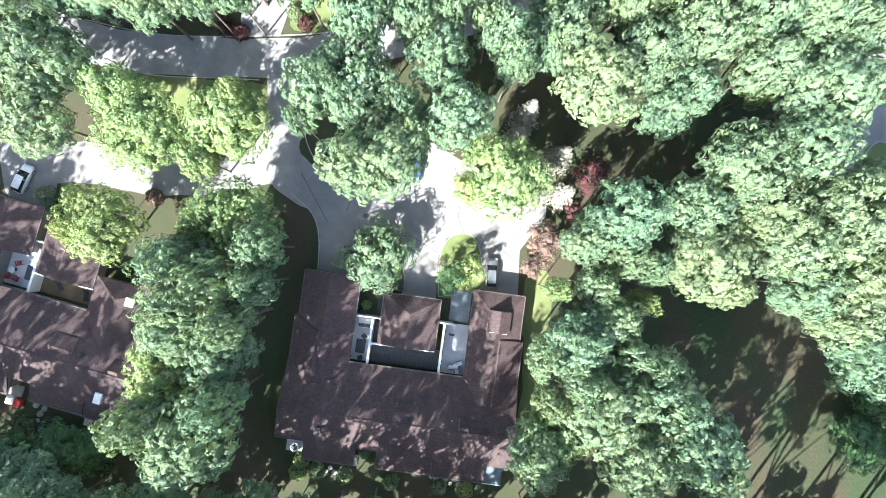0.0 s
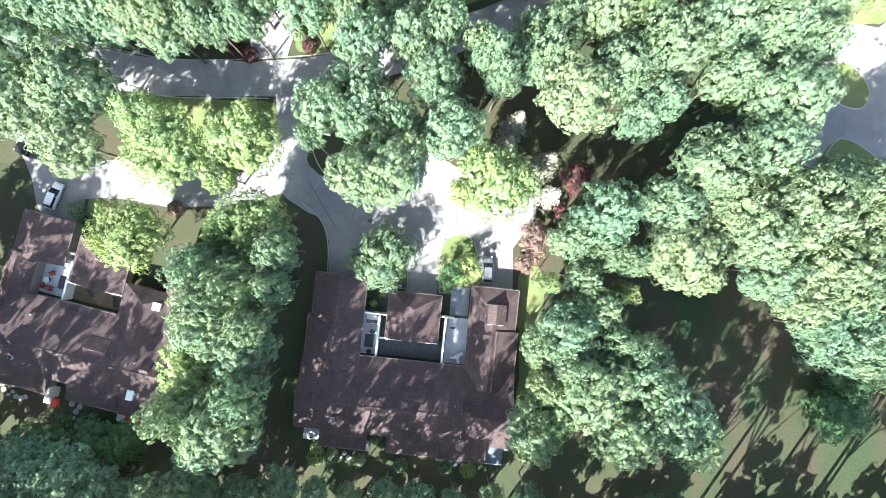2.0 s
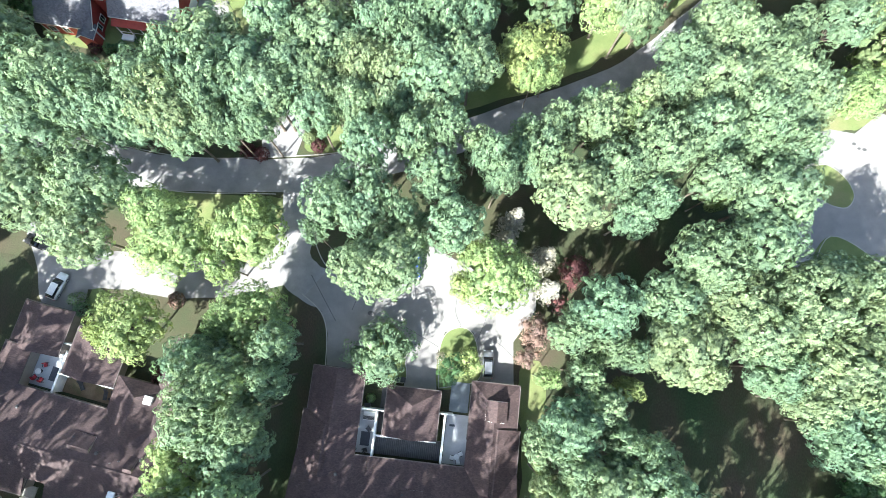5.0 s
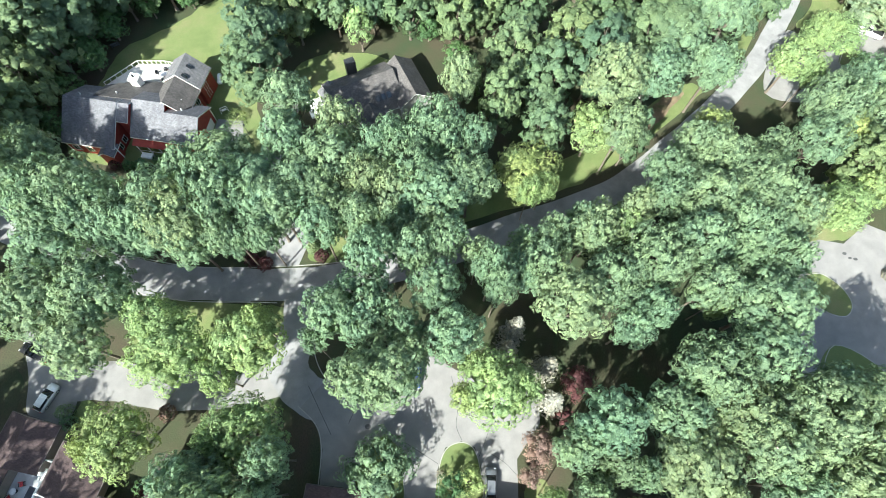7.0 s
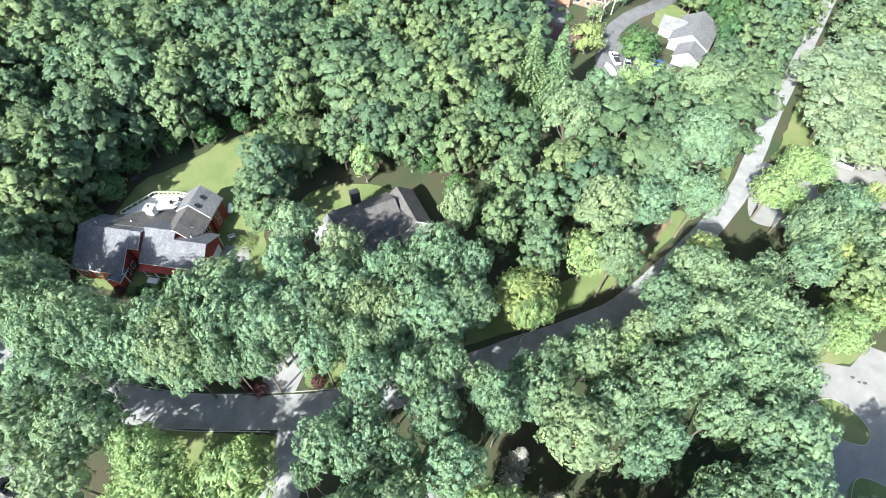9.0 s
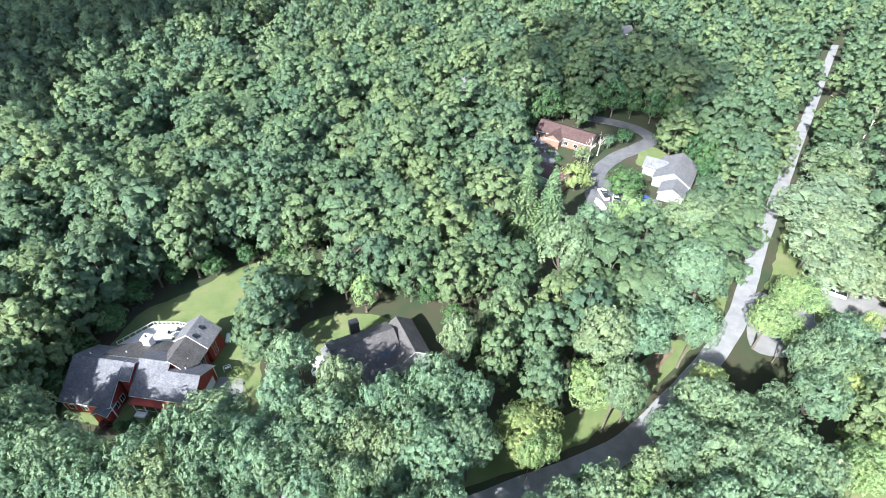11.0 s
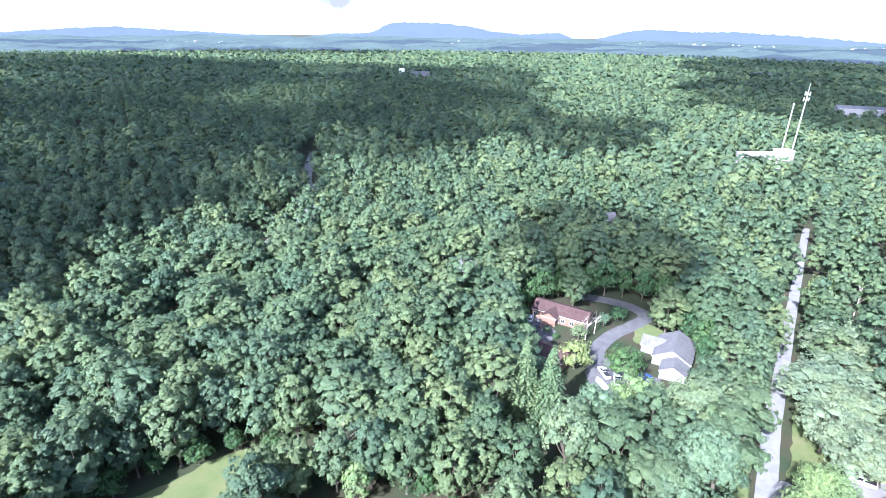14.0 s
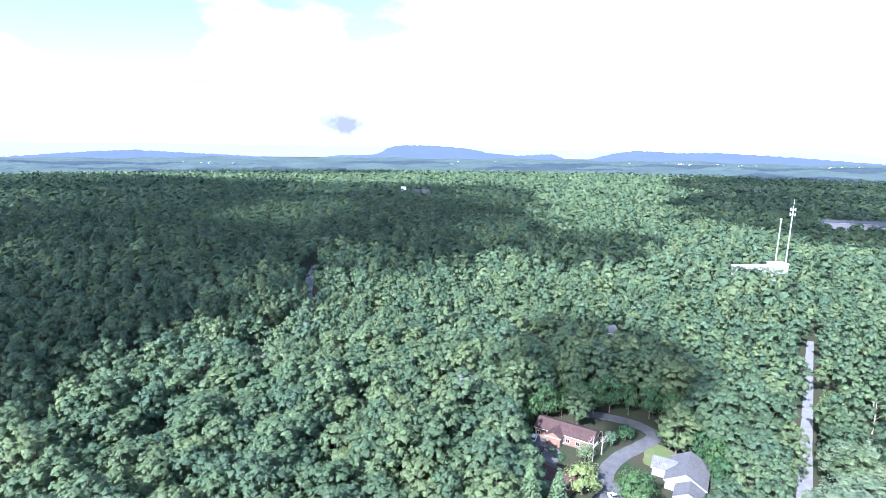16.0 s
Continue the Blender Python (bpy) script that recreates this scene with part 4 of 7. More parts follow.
def gable(b, u0, u1, v0, vr, v1, z0, zr, z1, roofing, wall, m=None, over=0.35, thick=0.24, ground=-0.2):
    """A block with two slopes that meet at the ridge vr; eaves at v0 (height z0) and v1 (height z1); gable walls under both ends."""
    m = m or Matrix.Identity(4)
    made = []
    for va, za in ((v0, z0), (v1, z1)):
        bm = bmesh.new()
        rows = [[bm.verts.new((u, v, z - d)) for v, z in ((va, za), (vr, zr))] for u in (u0, u1) for d in (0, thick)]
        for q in ((0, 2), (1, 3)):
            bm.faces.new((rows[q[0]][0], rows[q[1]][0], rows[q[1]][1], rows[q[0]][1])).material_index = 0 if q[0] == 0 else 2
        for x, y in ((0, 1), (2, 3)):
            bm.faces.new((rows[x][0], rows[y][0], rows[y][1], rows[x][1])).material_index = 2
        for k in (0, 1):
            bm.faces.new((rows[0][k], rows[1][k], rows[3][k], rows[2][k])).material_index = 2
        bmesh.ops.recalc_face_normals(bm, faces=bm.faces[:])
        bmesh.ops.transform(bm, matrix=m, verts=bm.verts[:])
        made.append(part("roof", bm, [roofing, wall, TRIM], b))
    fall0, fall1 = (zr - z0) / (vr - v0), (zr - z1) / (v1 - vr)
    prof = [(v0 + over, ground), (v1 - over, ground), (v1 - over, z1 + fall1 * over - thick), (vr, zr - thick - 0.02), (v0 + over, z0 + fall0 * over - thick)]
    bm = bmesh.new()
    ends = [[bm.verts.new((u, v, z)) for v, z in prof] for u in (u0 + over, u1 - over)]
    bm.faces.new(ends[0])
    bm.faces.new(ends[1][::-1])
    for i in range(5):
        bm.faces.new((ends[0][i], ends[0][(i + 1) % 5], ends[1][(i + 1) % 5], ends[1][i]))
    bmesh.ops.recalc_face_normals(bm, faces=bm.faces[:])
    bmesh.ops.transform(bm, matrix=m, verts=bm.verts[:])
    part("wall", bm, wall, b)
    return made


ACROSS = Matrix(((0, 1, 0, 0), (1, 0, 0, 0), (0, 0, 1, 0), (0, 0, 0, 1)))      # swaps u and v


def red_house():
    b = thing("red_house", pose(-47.2, 56.6, 0, 0, 0, -8), "large barn-red house with grey shingle roofs and white trim", "house")
    gable(b, -25.6, -14.9, -2.9, 4.8, 10.4, 3.5, 8.0, 4.2, GREY_SHINGLE, RED_SIDING)           # west wing
    gable(b, -14.9, -12.7, 1.7, 4.8, 10.4, 6.1, 7.9, 4.3, GREY_SHINGLE, RED_SIDING, over=0.2)  # narrow link
    gable(b, -12.7, -6.2, 0.0, 6.2, 12.0, 3.9, 7.7, 4.0, GREY_SHINGLE, RED_SIDING)             # middle
    gable(b, -6.2, 0.6, 0.0, 4.6, 9.2, 3.9, 6.9, 4.0, GREY_SHINGLE, RED_SIDING)                # garage wing
    # low roof behind, hipped to the west; dark shingles stand in for north-slope shade
    rear = lambda u, v: 7.55 - 0.50 * (v - 5.4)
    part("roof", prism([(-20.6, 6.2), (-7.0, 6.8), (-8.2, 13.6), (-12.4, 14.0), (-16.9, 12.8), (-20.8, 10.2)], lambda u, v: rear(u, v) - 0.24, lambda u, v: rear(u, v) + 0.06), SLATE_SHINGLE, b, "low-pitched rear roof with north-slope shade put into dark shingles")
    part("wall", prism([(-20.2, 6.6), (-8.4, 7.2), (-8.6, 13.2), (-12.4, 13.6), (-16.7, 12.4), (-20.3, 10.0)], -0.2, lambda u, v: rear(u, v) - 0.25), RED_SIDING, b)
    tall = pose(-6.9, 0, 0, 0, 0, -4)
    gable(b, 12.4, 18.0, -3.9, 0.0, 4.0, 5.4, 8.4, 5.2, PALE_SHINGLE, RED_SIDING, tall @ ACROSS)
    gable(b, 6.0, 12.4, -3.6, 0.0, 3.9, 5.2, 8.1, 4.9, SLATE_SHINGLE, RED_SIDING, tall @ ACROSS)
    for v in (13.2, 15.6):
        k = box(-0.55, 0.55, -0.3, 0.3, -0.05, 0.12, 0.03)
        bmesh.ops.transform(k, matrix=tall @ pose(1.3, v, 7.48, 0, 38, 0), verts=k.verts[:])
        sk = part("skylight", k, GLASS, b, "dark framed roof skylight")
    ch = part("chimney", box(-15.9, -14.3, 11.2, 12.8, 0.0, 6.6, 0.05), TRIM, b, "white-painted chimney")
    part("flue", tube((-15.1, 12.0, 6.6), (-15.1, 12.0, 7.1), 0.22, 0.2, 8), DARK_METAL, ch)
    part("cap", box(-16.1, -14.1, 11.0, 13.0, 6.4, 6.5), TRIM, ch)
    for u, v, z in ((0.26, 0.4, 3.9), (0.26, 8.8, 3.9), (-14.9, -2.5, 3.5), (-25.2, -2.5, 3.5)):
        part("corner_board", box(u - 0.1, u + 0.06, v - 0.1, v + 0.1, 0, z - 0.1), TRIM, b)
    for v in (1.0, 4.9):
        g = bmesh.new()
        for k in range(4):
            add_box(g, 0.25, 0.31, v, v + 2.9, 0.03 + k * 0.56, 0.57 + k * 0.56)
        part("garage_door", g, TRIM, b, "white garage door in the gable end")
    for u in (-12.0, -9.8, -7.6, -4.6, -2.2):
        window_on(b, "S", u, u + 1.1, 0.9, 2.3, 0.35)
    for u in (-24.2, -21.5, -18.5):
        window_on(b, "S", u, u + 1.2, 0.9, 2.3, -2.55)
    for v in (-1.6, 0.2):
        window_on(b, "E", v, v + 1.0, 0.9, 2.3, -15.25)
    for v in (7.4, 9.8, 14.0):
        w = window_on(b, "E", v, v + 1.2, 2.9, 4.3, 3.6)
        w.matrix_local = tall
        w = window_on(b, "E", v, v + 1.2, 0.8, 2.2, 3.6)
        w.matrix_local = tall
    # small entrance gable with pale trim before the west wing
    gable(b, -4.4, -1.4, -18.0, -16.4, -14.8, 2.9, 4.0, 2.9, GREY_SHINGLE, RED_SIDING, ACROSS, 0.2)
    # timbered porch along the front and its steps
    for k in range(6):
        part("porch_post", box(-12.0 + k * 2.3, -11.82 + k * 2.3, -0.9, -0.76, 0, 2.48), TRIM, b)
    part("porch_roof", prism([(-12.6, -1.0), (0.2, -1.0), (0.2, 0.42), (-12.6, 0.42)], lambda u, v: 2.5 + 0.28 * (v + 1.0), lambda u, v: 2.62 + 0.28 * (v + 1.0)), RED_SIDING, b, "narrow red porch roof")
    part("porch_rail", box(-12.0, -0.2, -0.88, -0.8, 0.8, 0.88), TRIM, b)
    part("walkway", box(-11.4, -3.0, -2.2, -1.2, -0.1, 0.08), KERB, b, "pale concrete front walk")
    part("front_steps", box(-11.6, -9.4, -2.1, -1.0, -0.1, 0.45, 0.03), TRIM, b)
    # deck behind with rails
    deck = part("deck", prism([(-20.9, 10.2), (-9.6, 13.2), (-9.8, 20.2), (-14.1, 20.5), (-19.8, 19.6), (-24.5, 13.2)], 0.6, 0.85), PALE_WOOD, b, "bleached wooden rear deck")
    pts = [(-24.5, 13.2), (-19.8, 19.6), (-14.1, 20.5), (-9.8, 20.2)]
    for (x0, y0), (x1, y1) in zip(pts, pts[1:]):
        part("rail", tube((x0, y0, 1.75), (x1, y1, 1.75), 0.06, 0.06, 6), TRIM, deck)
        for k in range(7):
            x, y = x0 + (x1 - x0) * k / 6, y0 + (y1 - y0) * k / 6
            part("baluster", box(x - 0.05, x + 0.05, y - 0.05, y + 0.05, 0.8, 1.75), TRIM, deck)
    for u, v, z in ((-23, 6.0, 7.8), (-17, 8.0, 6.7), (-3.5, 6.2, 6.5), (-4.2, 8.4, 6.4)):
        part("vent_pipe", tube((u, v, 3.5), (u, v, z), 0.12, 0.12, 6), PALE_METAL, b)
    return b


red_house()


def grey_house():
    b = thing("grey_house", pose(-14.6, 70.2, 0, 0, 0, 26), "weathered grey-roofed house half hidden by trees", "house")
    gable(b, -8.0, 6.0, -6.2, 0.4, 5.2, 3.6, 7.2, 4.2, SLATE_SHINGLE, GREY_SIDING)
    gable(b, -7.0, 3.6, 4.2, 7.8, 11.4, 4.0, 6.8, 4.0, SLATE_SHINGLE, GREY_SIDING, ACROSS)
    gable(b, 0.2, 4.4, -9.2, -6.6, -4.4, 3.6, 5.6, 3.6, PALE_SHINGLE, CREAM_SIDING, ACROSS)
    gable(b, -9.0, -4.0, -3.8, -1.2, 1.4, 3.5, 5.4, 3.5, SLATE_SHINGLE, GREY_SIDING, ACROSS)
    part("chimney", box(-2.2, -0.2, 4.6, 6.0, 0, 7.8, 0.05), DARK_METAL, b, "dark brick chimney")
    part("terrace", box(-12.2, -8.4, 1.2, 5.4, 0, 0.5), TRIM, b, "white terrace beside the house")
    for u in (0.9, 2.1, 3.3):
        k = box(-0.45, 0.45, -0.6, 0.6, -0.05, 0.12)
        bmesh.ops.transform(k, matrix=pose(u, -3.6, 5.08, 28.6, 0, 0), verts=k.verts[:])
        part("skylight", k, GLASS, b)
    for u in (-6.5, -3.5):
        window_on(b, "N", u, u + 1.2, 0.9, 2.3, 4.85)
    for v in (-5.5, -2.5, 0.6):
        window_on(b, "E", v, v + 1.2, 0.9, 2.3, 11.05)


grey_house()


def ranch(name, at, u, v, ze, zr, roofing, wall, label, extra=()):
    b = thing(name, at, label, "house")
    simple_block(b, -u / 2, u / 2, -v / 2, v / 2, ze, zr, "u", roofing, wall)
    for e in extra:
        simple_block(b, *e, roofing, wall)
    n = max(2, int(u / 3.2))
    for k in range(n):
        x = -u / 2 + (k + 0.5) * u / n
        window_on(b, "S", x - 0.6, x + 0.6, 0.9, 2.1, -v / 2 + 0.4)
        window_on(b, "N", x - 0.6, x + 0.6, 0.9, 2.1, v / 2 - 0.4)
    door = part("door", box(-0.5, 0.5, -v / 2 + 0.34, -v / 2 + 0.4, 0, 2.05), TRIM, b)
    part("door_handle", box(0.3, 0.36, -v / 2 + 0.26, -v / 2 + 0.34, 0.95, 1.1), DARK_METAL, door)
    return b


ranch("pale_house", pose(73.6, 140.6, 0, 0, 0, 60), 14, 11.5, 3.0, 6.3, PALE_SHINGLE, CREAM_SIDING, "cream house with pale grey shingle roof by the street", ((-13.6, -6.2, -5.2, 2.6, 2.8, 5.0, "u"), (-2.0, 4.0, 3.0, 10.0, 2.8, 5.2, "v")))
ranch("ranch_house", pose(43.6, 164.2, 0, 0, 0, -32), 20, 9.4, 3.4, 5.4, RUST_SHINGLE, BROWN_SIDING, "long brown ranch house with rust-brown roof", ((-5.0, 0.5, -7.6, 0.0, 3.3, 4.9, "v"),))
ranch("ranch_house", pose(33.4, 139.6, 0, 0, 0, -40), 15, 8.0, 3.4, 5.2, RUST_SHINGLE, BROWN_SIDING, "brown ranch house behind tall spruces")
ranch("woodland_house", pose(9.5, 186, 0, 0, 0, -30), 12, 8, 9.5, 13.0, PALE_SHINGLE, CREAM_SIDING, "pale-roofed house deep in the woods")
ranch("woodland_house", pose(83, 250, 0, 0, 0, 20), 9, 7, 7.5, 10.2, PALE_SHINGLE, CREAM_SIDING, "grey-roofed house deep in the woods")
ranch("distant_house", pose(-37, 975, 0, 0, 0, 5), 34, 12, 10, 17, PALE_SHINGLE, BROWN_SIDING, "distant pale-roofed house in the woods")
ranch("distant_house", pose(-70, 996, 0, 0, 0, 5), 9, 9, 14, 20, FLAT_WHITE, WHITE_SIDING, "distant white house in the woods")


def plant_with_masts():
    b = thing("pumping_station", pose(236, 380, 0, 0, 0, 4), "long white flat-roofed utility building in a clearing", "building")
    part("wall", box(-22, 6, -3.5, 3.5, -0.2, 12.0), CREAM_SIDING, b)
    part("roof", box(-22.4, 6.4, -3.9, 3.9, 12.0, 12.5, 0.1), FLAT_WHITE, b)
    part("wall", box(6.4, 17, -4.5, 4.5, -0.2, 14), CREAM_SIDING, b)
    part("roof", box(6.2, 17.4, -4.9, 4.9, 14, 14.5, 0.1), FLAT_WHITE, b)
    for k in range(6):
        window_on(b, "S", -20 + k * 4.2, -17.8 + k * 4.2, 8.6, 10.8, -3.5)
    m = thing("radio_mast", pose(250.5, 388.5, 0), "tall slim pale tapered mast by the utility building", "mast", "masts")
    part("pole", tube((0, 0, -0.2), (0.4, 0, 45.5), 0.5, 0.34, 10), PALE_METAL, m)
    part("collar", tube((0.39, 0, 44.6), (0.4, 0, 45.8), 0.7, 0.7, 10), PALE_METAL, m)
    m = thing("radio_mast", pose(259, 389.5, 0), "tall pale mast carrying clustered antenna panels", "mast", "masts")
    part("pole", tube((0, 0, -0.2), (0.4, 0, 53), 0.5, 0.34, 10), PALE_METAL, m)
    part("whip_aerial", tube((0.4, 0, 52.9), (0.45, 0, 60.5), 0.2, 0.1, 6), PALE_METAL, m, "thin grey whip")
    for z in (48.8, 52.6):
        ring = part("platform", tube((0.4, 0, z - 0.2), (0.4, 0, z), 1.4, 1.4, 12), PALE_METAL, m)
        for k in range(6):
            a = k * math.pi / 3
            k_ = box(-0.3, 0.3, -0.15, 0.15, -1.1, 1.1, 0, pose(0.4 + 1.7 * math.cos(a), 1.7 * math.sin(a), z, 0, 0, math.degrees(a) + 90))
            part("antenna_panel", k_, TRIM, ring)
    for x, y, w, h in ((474, 606, 60, 7), (505, 575, 46, 7), (610, 1060, 40, 7)):
        f = thing("warehouse", pose(x, y, 0, 0, 0, -18), "distant low pale commercial building", "building", "distant sheds")
        part("wall", box(-w / 2, w / 2, -9, 9, -0.2, h + 6), CREAM_SIDING, f)
        part("roof", roof_bm(-w / 2 - 0.6, w / 2 + 0.6, -9.6, 9.6, h + 6.2, h + 9, "u"), [PALE_SHINGLE, CREAM_SIDING, TRIM], f)


plant_with_masts()


# ---- the trees round the houses ----
GREEN = "broad-crowned leafy maple in full summer green"
maples = [broadleaf(11 + k, LEAF, top=15.5 + 0.7 * (k % 3), base=7.0 + 0.5 * (k % 2), lobes=22 + k % 3, clumps=260, per=12, size=0.56, clump_size=0.62, fill=0.6, label=GREEN) for k in range(5)]
grand_maples = [broadleaf(21 + k, LEAF, radius=7.4, top=16.5, base=6.4, lobes=34 + k, clumps=540, per=12, size=0.56, clump_size=0.64, fill=0.6, label=GREEN) for k in range(3)]
limes = [broadleaf(31 + k, LIME, top=14.5, base=6.2, lobes=22 + k, clumps=300, per=11, size=0.48, clump_size=0.54, fill=0.6, label="broad leafy tree with light yellow-green foliage", name="lime_tree") for k in range(3)]
pales = [broadleaf(41 + k, PALE_LEAF, top=14.5, base=2.4, lobes=20 + k, clumps=240, per=11, size=0.52, clump_size=0.6, fill=0.6, label="sunlit pale green leafy tree beside the lane", name="pale_tree") for k in range(2)]
# Trees whose shade is put into the darker leaf colour.
shades = [broadleaf(51 + k, DARK, top=12.5, base=2.5, lobes=15, clumps=170, per=9, clump_size=0.75, size=0.66, low=-0.95, fill=0.66, label="leafy tree with shade put into its dark green leaves", name="shade_tree") for k in range(2)]
lesser = [broadleaf(71 + k, WOODS, top=16.5 + 0.8 * (k % 3), base=2.2, lobes=22 + k % 3, clumps=150, per=5, size=0.60, clump_size=0.85, low=-0.85, rounded=True, fill=0.6, label="leafy woodland tree in summer green", name="woodland_tree") for k in range(5)]
ashes = [broadleaf(91 + k, WOODS, top=17.5 + 0.8 * (k % 3), base=2.6, lobes=22 + k % 3, clumps=150, per=5, size=0.60, clump_size=0.85, low=-0.85, rounded=True, fill=0.6, label="slender leafy ash in the summer woods", name="ash_tree") for k in range(5)]
grand_limes = [broadleaf(36, LIME, radius=7.2, top=15.5, base=6.0, lobes=34, clumps=560, per=11, size=0.48, clump_size=0.56, fill=0.6, label="broad spreading tree with light yellow-green foliage", name="lime_tree")]
used = set()


def plant(kinds, x, y, radius, tall=1.0, rng=random):
    full, top = 5.0, 1.0
    if radius > 5.9 and kinds in (maples, limes):
        kinds, full, top = (grand_maples, 7.4, 15.8 / 16.5) if kinds is maples else (grand_limes, 7.2, 14.5 / 15.5)
    src = kinds[rng.randrange(len(kinds))]
    s = radius / full
    zs = tall * top * (0.62 + 0.38 * radius / 5.0) * rng.uniform(0.94, 1.07)
    m = Matrix.Translation((x, y, 0)) @ Matrix.Rotation(rng.uniform(0, 6.283), 4, "Z") @ Matrix.Diagonal((s, s, zs, 1))
    if src.name in used:
        return copy_thing(src, m)
    used.add(src.name)
    src.matrix_world = m
    return src


random.seed(5)
MAPLE_WEST = [
    (-61.2, 23.0, 6.4), (-61.4, 31.7, 5.8), (-52.6, 24.8, 6.3), (-52.8, 16.2, 5.3), (-63.3, 39.7, 6.8), (-33.7, -2.4, 3.8),
    (-29.9, -6.0, 6.6), (-28.0, -13.2, 5.0), (-32.1, -10.1, 4.1), (-29.5, -23.4, 5.7), (-26.5, -19.5, 3.6), (-22.3, 0.5, 3.2),
    (-23.0, -4.4, 2.6), (-25.3, -9.2, 3.0), (-31.3, -1.2, 3.8), (-35.6, -21.9, 3.5), (-33.3, -27.3, 4.0),
]
MAPLE_NORTH = [
    (-56.1, 37.8, 7.0), (-50.3, 34.3, 4.3), (-41.3, 35.7, 6.2), (-35.9, 40.8, 6.7), (-45.4, 39.8, 4.6), (-32.5, 33.5, 4.0),
    (-25.7, 38.6, 5.8), (-19.2, 41.9, 5.8), (-18.6, 35.0, 4.0), (-11.7, 36.5, 5.4), (-7.3, 41.1, 6.3), (-1.1, 40.3, 5.4),
    (-11.6, 32.4, 3.3), (5.1, 44.1, 4.7), (-61.1, 35.1, 4.7), (-30.3, 42.7, 5.1),
]
MAPLE_CENTRE = [
    (-11.2, 21.7, 6.4), (-14.7, 19.5, 4.2), (-0.2, 24.8, 5.9), (-6.8, 11.9, 5.0), (-10.6, 10.6, 4.0), (-3.6, 30.5, 4.5),
    (2.4, 17.0, 4.3), (-4.4, 18.3, 4.3), (8.4, 27.5, 3.0), (6.2, 30.6, 3.6), (1.5, 32.3, 3.3), (9.2, 24.5, 2.7),
    (-9.6, 28.7, 4.0), (-17.8, 16.5, 2.5), (-3.1, 15.3, 3.0),
]
MAPLE_NORTHEAST = [
    (16.2, 29.8, 6.1), (20.3, 22.6, 5.0), (12.7, 27.6, 3.8), (24.1, 34.4, 5.2), (26.9, 26.4, 6.1), (34.4, 30.0, 6.2),
    (32.4, 22.0, 4.5), (41.0, 32.7, 5.9), (41.6, 25.2, 4.8), (49.4, 34.6, 6.7), (50.5, 22.6, 5.7), (44.5, 40.9, 5.8),
    (53.8, 42.4, 7.1), (54.5, 30.2, 4.5), (59.4, 38.4, 5.3), (37.0, 40.8, 4.1), (29.7, 19.8, 3.1),
]
MAPLE_EAST = [
    (23.1, 5.6, 4.8), (25.0, 0.2, 4.1), (21.2, -3.4, 3.6), (18.6, -11.1, 4.3), (25.1, -11.9, 3.1), (29.0, -16.6, 6.2),
    (21.7, -18.9, 5.7), (32.9, -22.1, 5.9), (26.0, -24.8, 5.0), (35.5, -25.9, 4.4), (18.9, -15.4, 3.6), (15.3, -13.0, 2.9),
    (27.9, -1.0, 3.4), (18.9, 2.3, 3.3), (23.6, -7.5, 3.2), (15.3, -18.5, 3.2), (13.6, -25.5, 3.7),
]
MAPLE_FAR_EAST = [
    (35.8, 0.3, 5.5), (34.4, 6.6, 4.4), (39.7, 12.5, 6.5), (43.7, 7.0, 6.1), (48.4, 15.2, 5.5), (53.1, 6.7, 7.3),
    (58.4, 10.1, 4.2), (50.0, -2.6, 6.3), (56.7, -2.5, 7.4), (64.0, 4.2, 6.9), (64.1, -5.8, 7.8), (58.3, -11.2, 6.7),
    (63.9, -14.4, 6.0), (46.0, 2.4, 4.7), (38.2, -3.4, 3.6), (62.6, 9.2, 5.4), (53.9, -7.5, 5.1),
]
LIME_GARDEN = [
    (-40.8, 16.0, 6.5), (-44.4, 21.2, 4.2), (-29.0, 16.9, 5.7), (-32.5, 12.0, 2.9), (-27.5, 20.3, 4.2),
]
LIME_YARD = [
    (-46.1, 2.8, 6.1), (-49.7, 1.7, 3.4), (8.6, 11.0, 5.2), (12.9, 11.0, 4.1), (5.5, 14.1, 3.8), (4.2, 9.2, 2.9),
]
LIME_TALL = [
    (-27.4, 3.7, 6.7), (-31.1, 2.9, 3.9), (-35.0, -16.6, 4.9), (16.3, -4.3, 3.1), (16.8, -22.8, 4.1), (27.7, -5.8, 3.4),
]
LIME_EAST = [
    (31.0, 37.1, 3.7), (44.4, 24.3, 3.1), (15.6, 43.6, 3.7), (66.3, 40.4, 4.9),
]
GARDEN_SOUTH = [
    (-18.7, -36.3, 2.8), (-13.4, -37.3, 2.8), (-23.9, -35.3, 2.8), (-8.1, -36.8, 2.5), (-2.8, -37.5, 2.8), (2.5, -37.9, 2.6),
    (8.7, -37.8, 2.8), (14.1, -37.1, 2.3), (-38.4, -35.2, 3.7), (-34.0, -36.9, 3.3), (-29.2, -36.8, 3.3), (-62.3, -31.7, 4.5),
    (-56.7, -34.0, 4.8), (-66.2, -35.0, 4.6), (-50.1, -36.1, 3.9), (-44.0, -36.7, 3.3),
]
SHADE_TREES = [
    (-62.1, -30.2, 5.4), (-55.0, -30.2, 4.5), (-50.3, -30.6, 4.0), (65.8, -25.9, 5.5), (67.1, -20.8, 3.9), (-39.6, -29.8, 3.1),
]
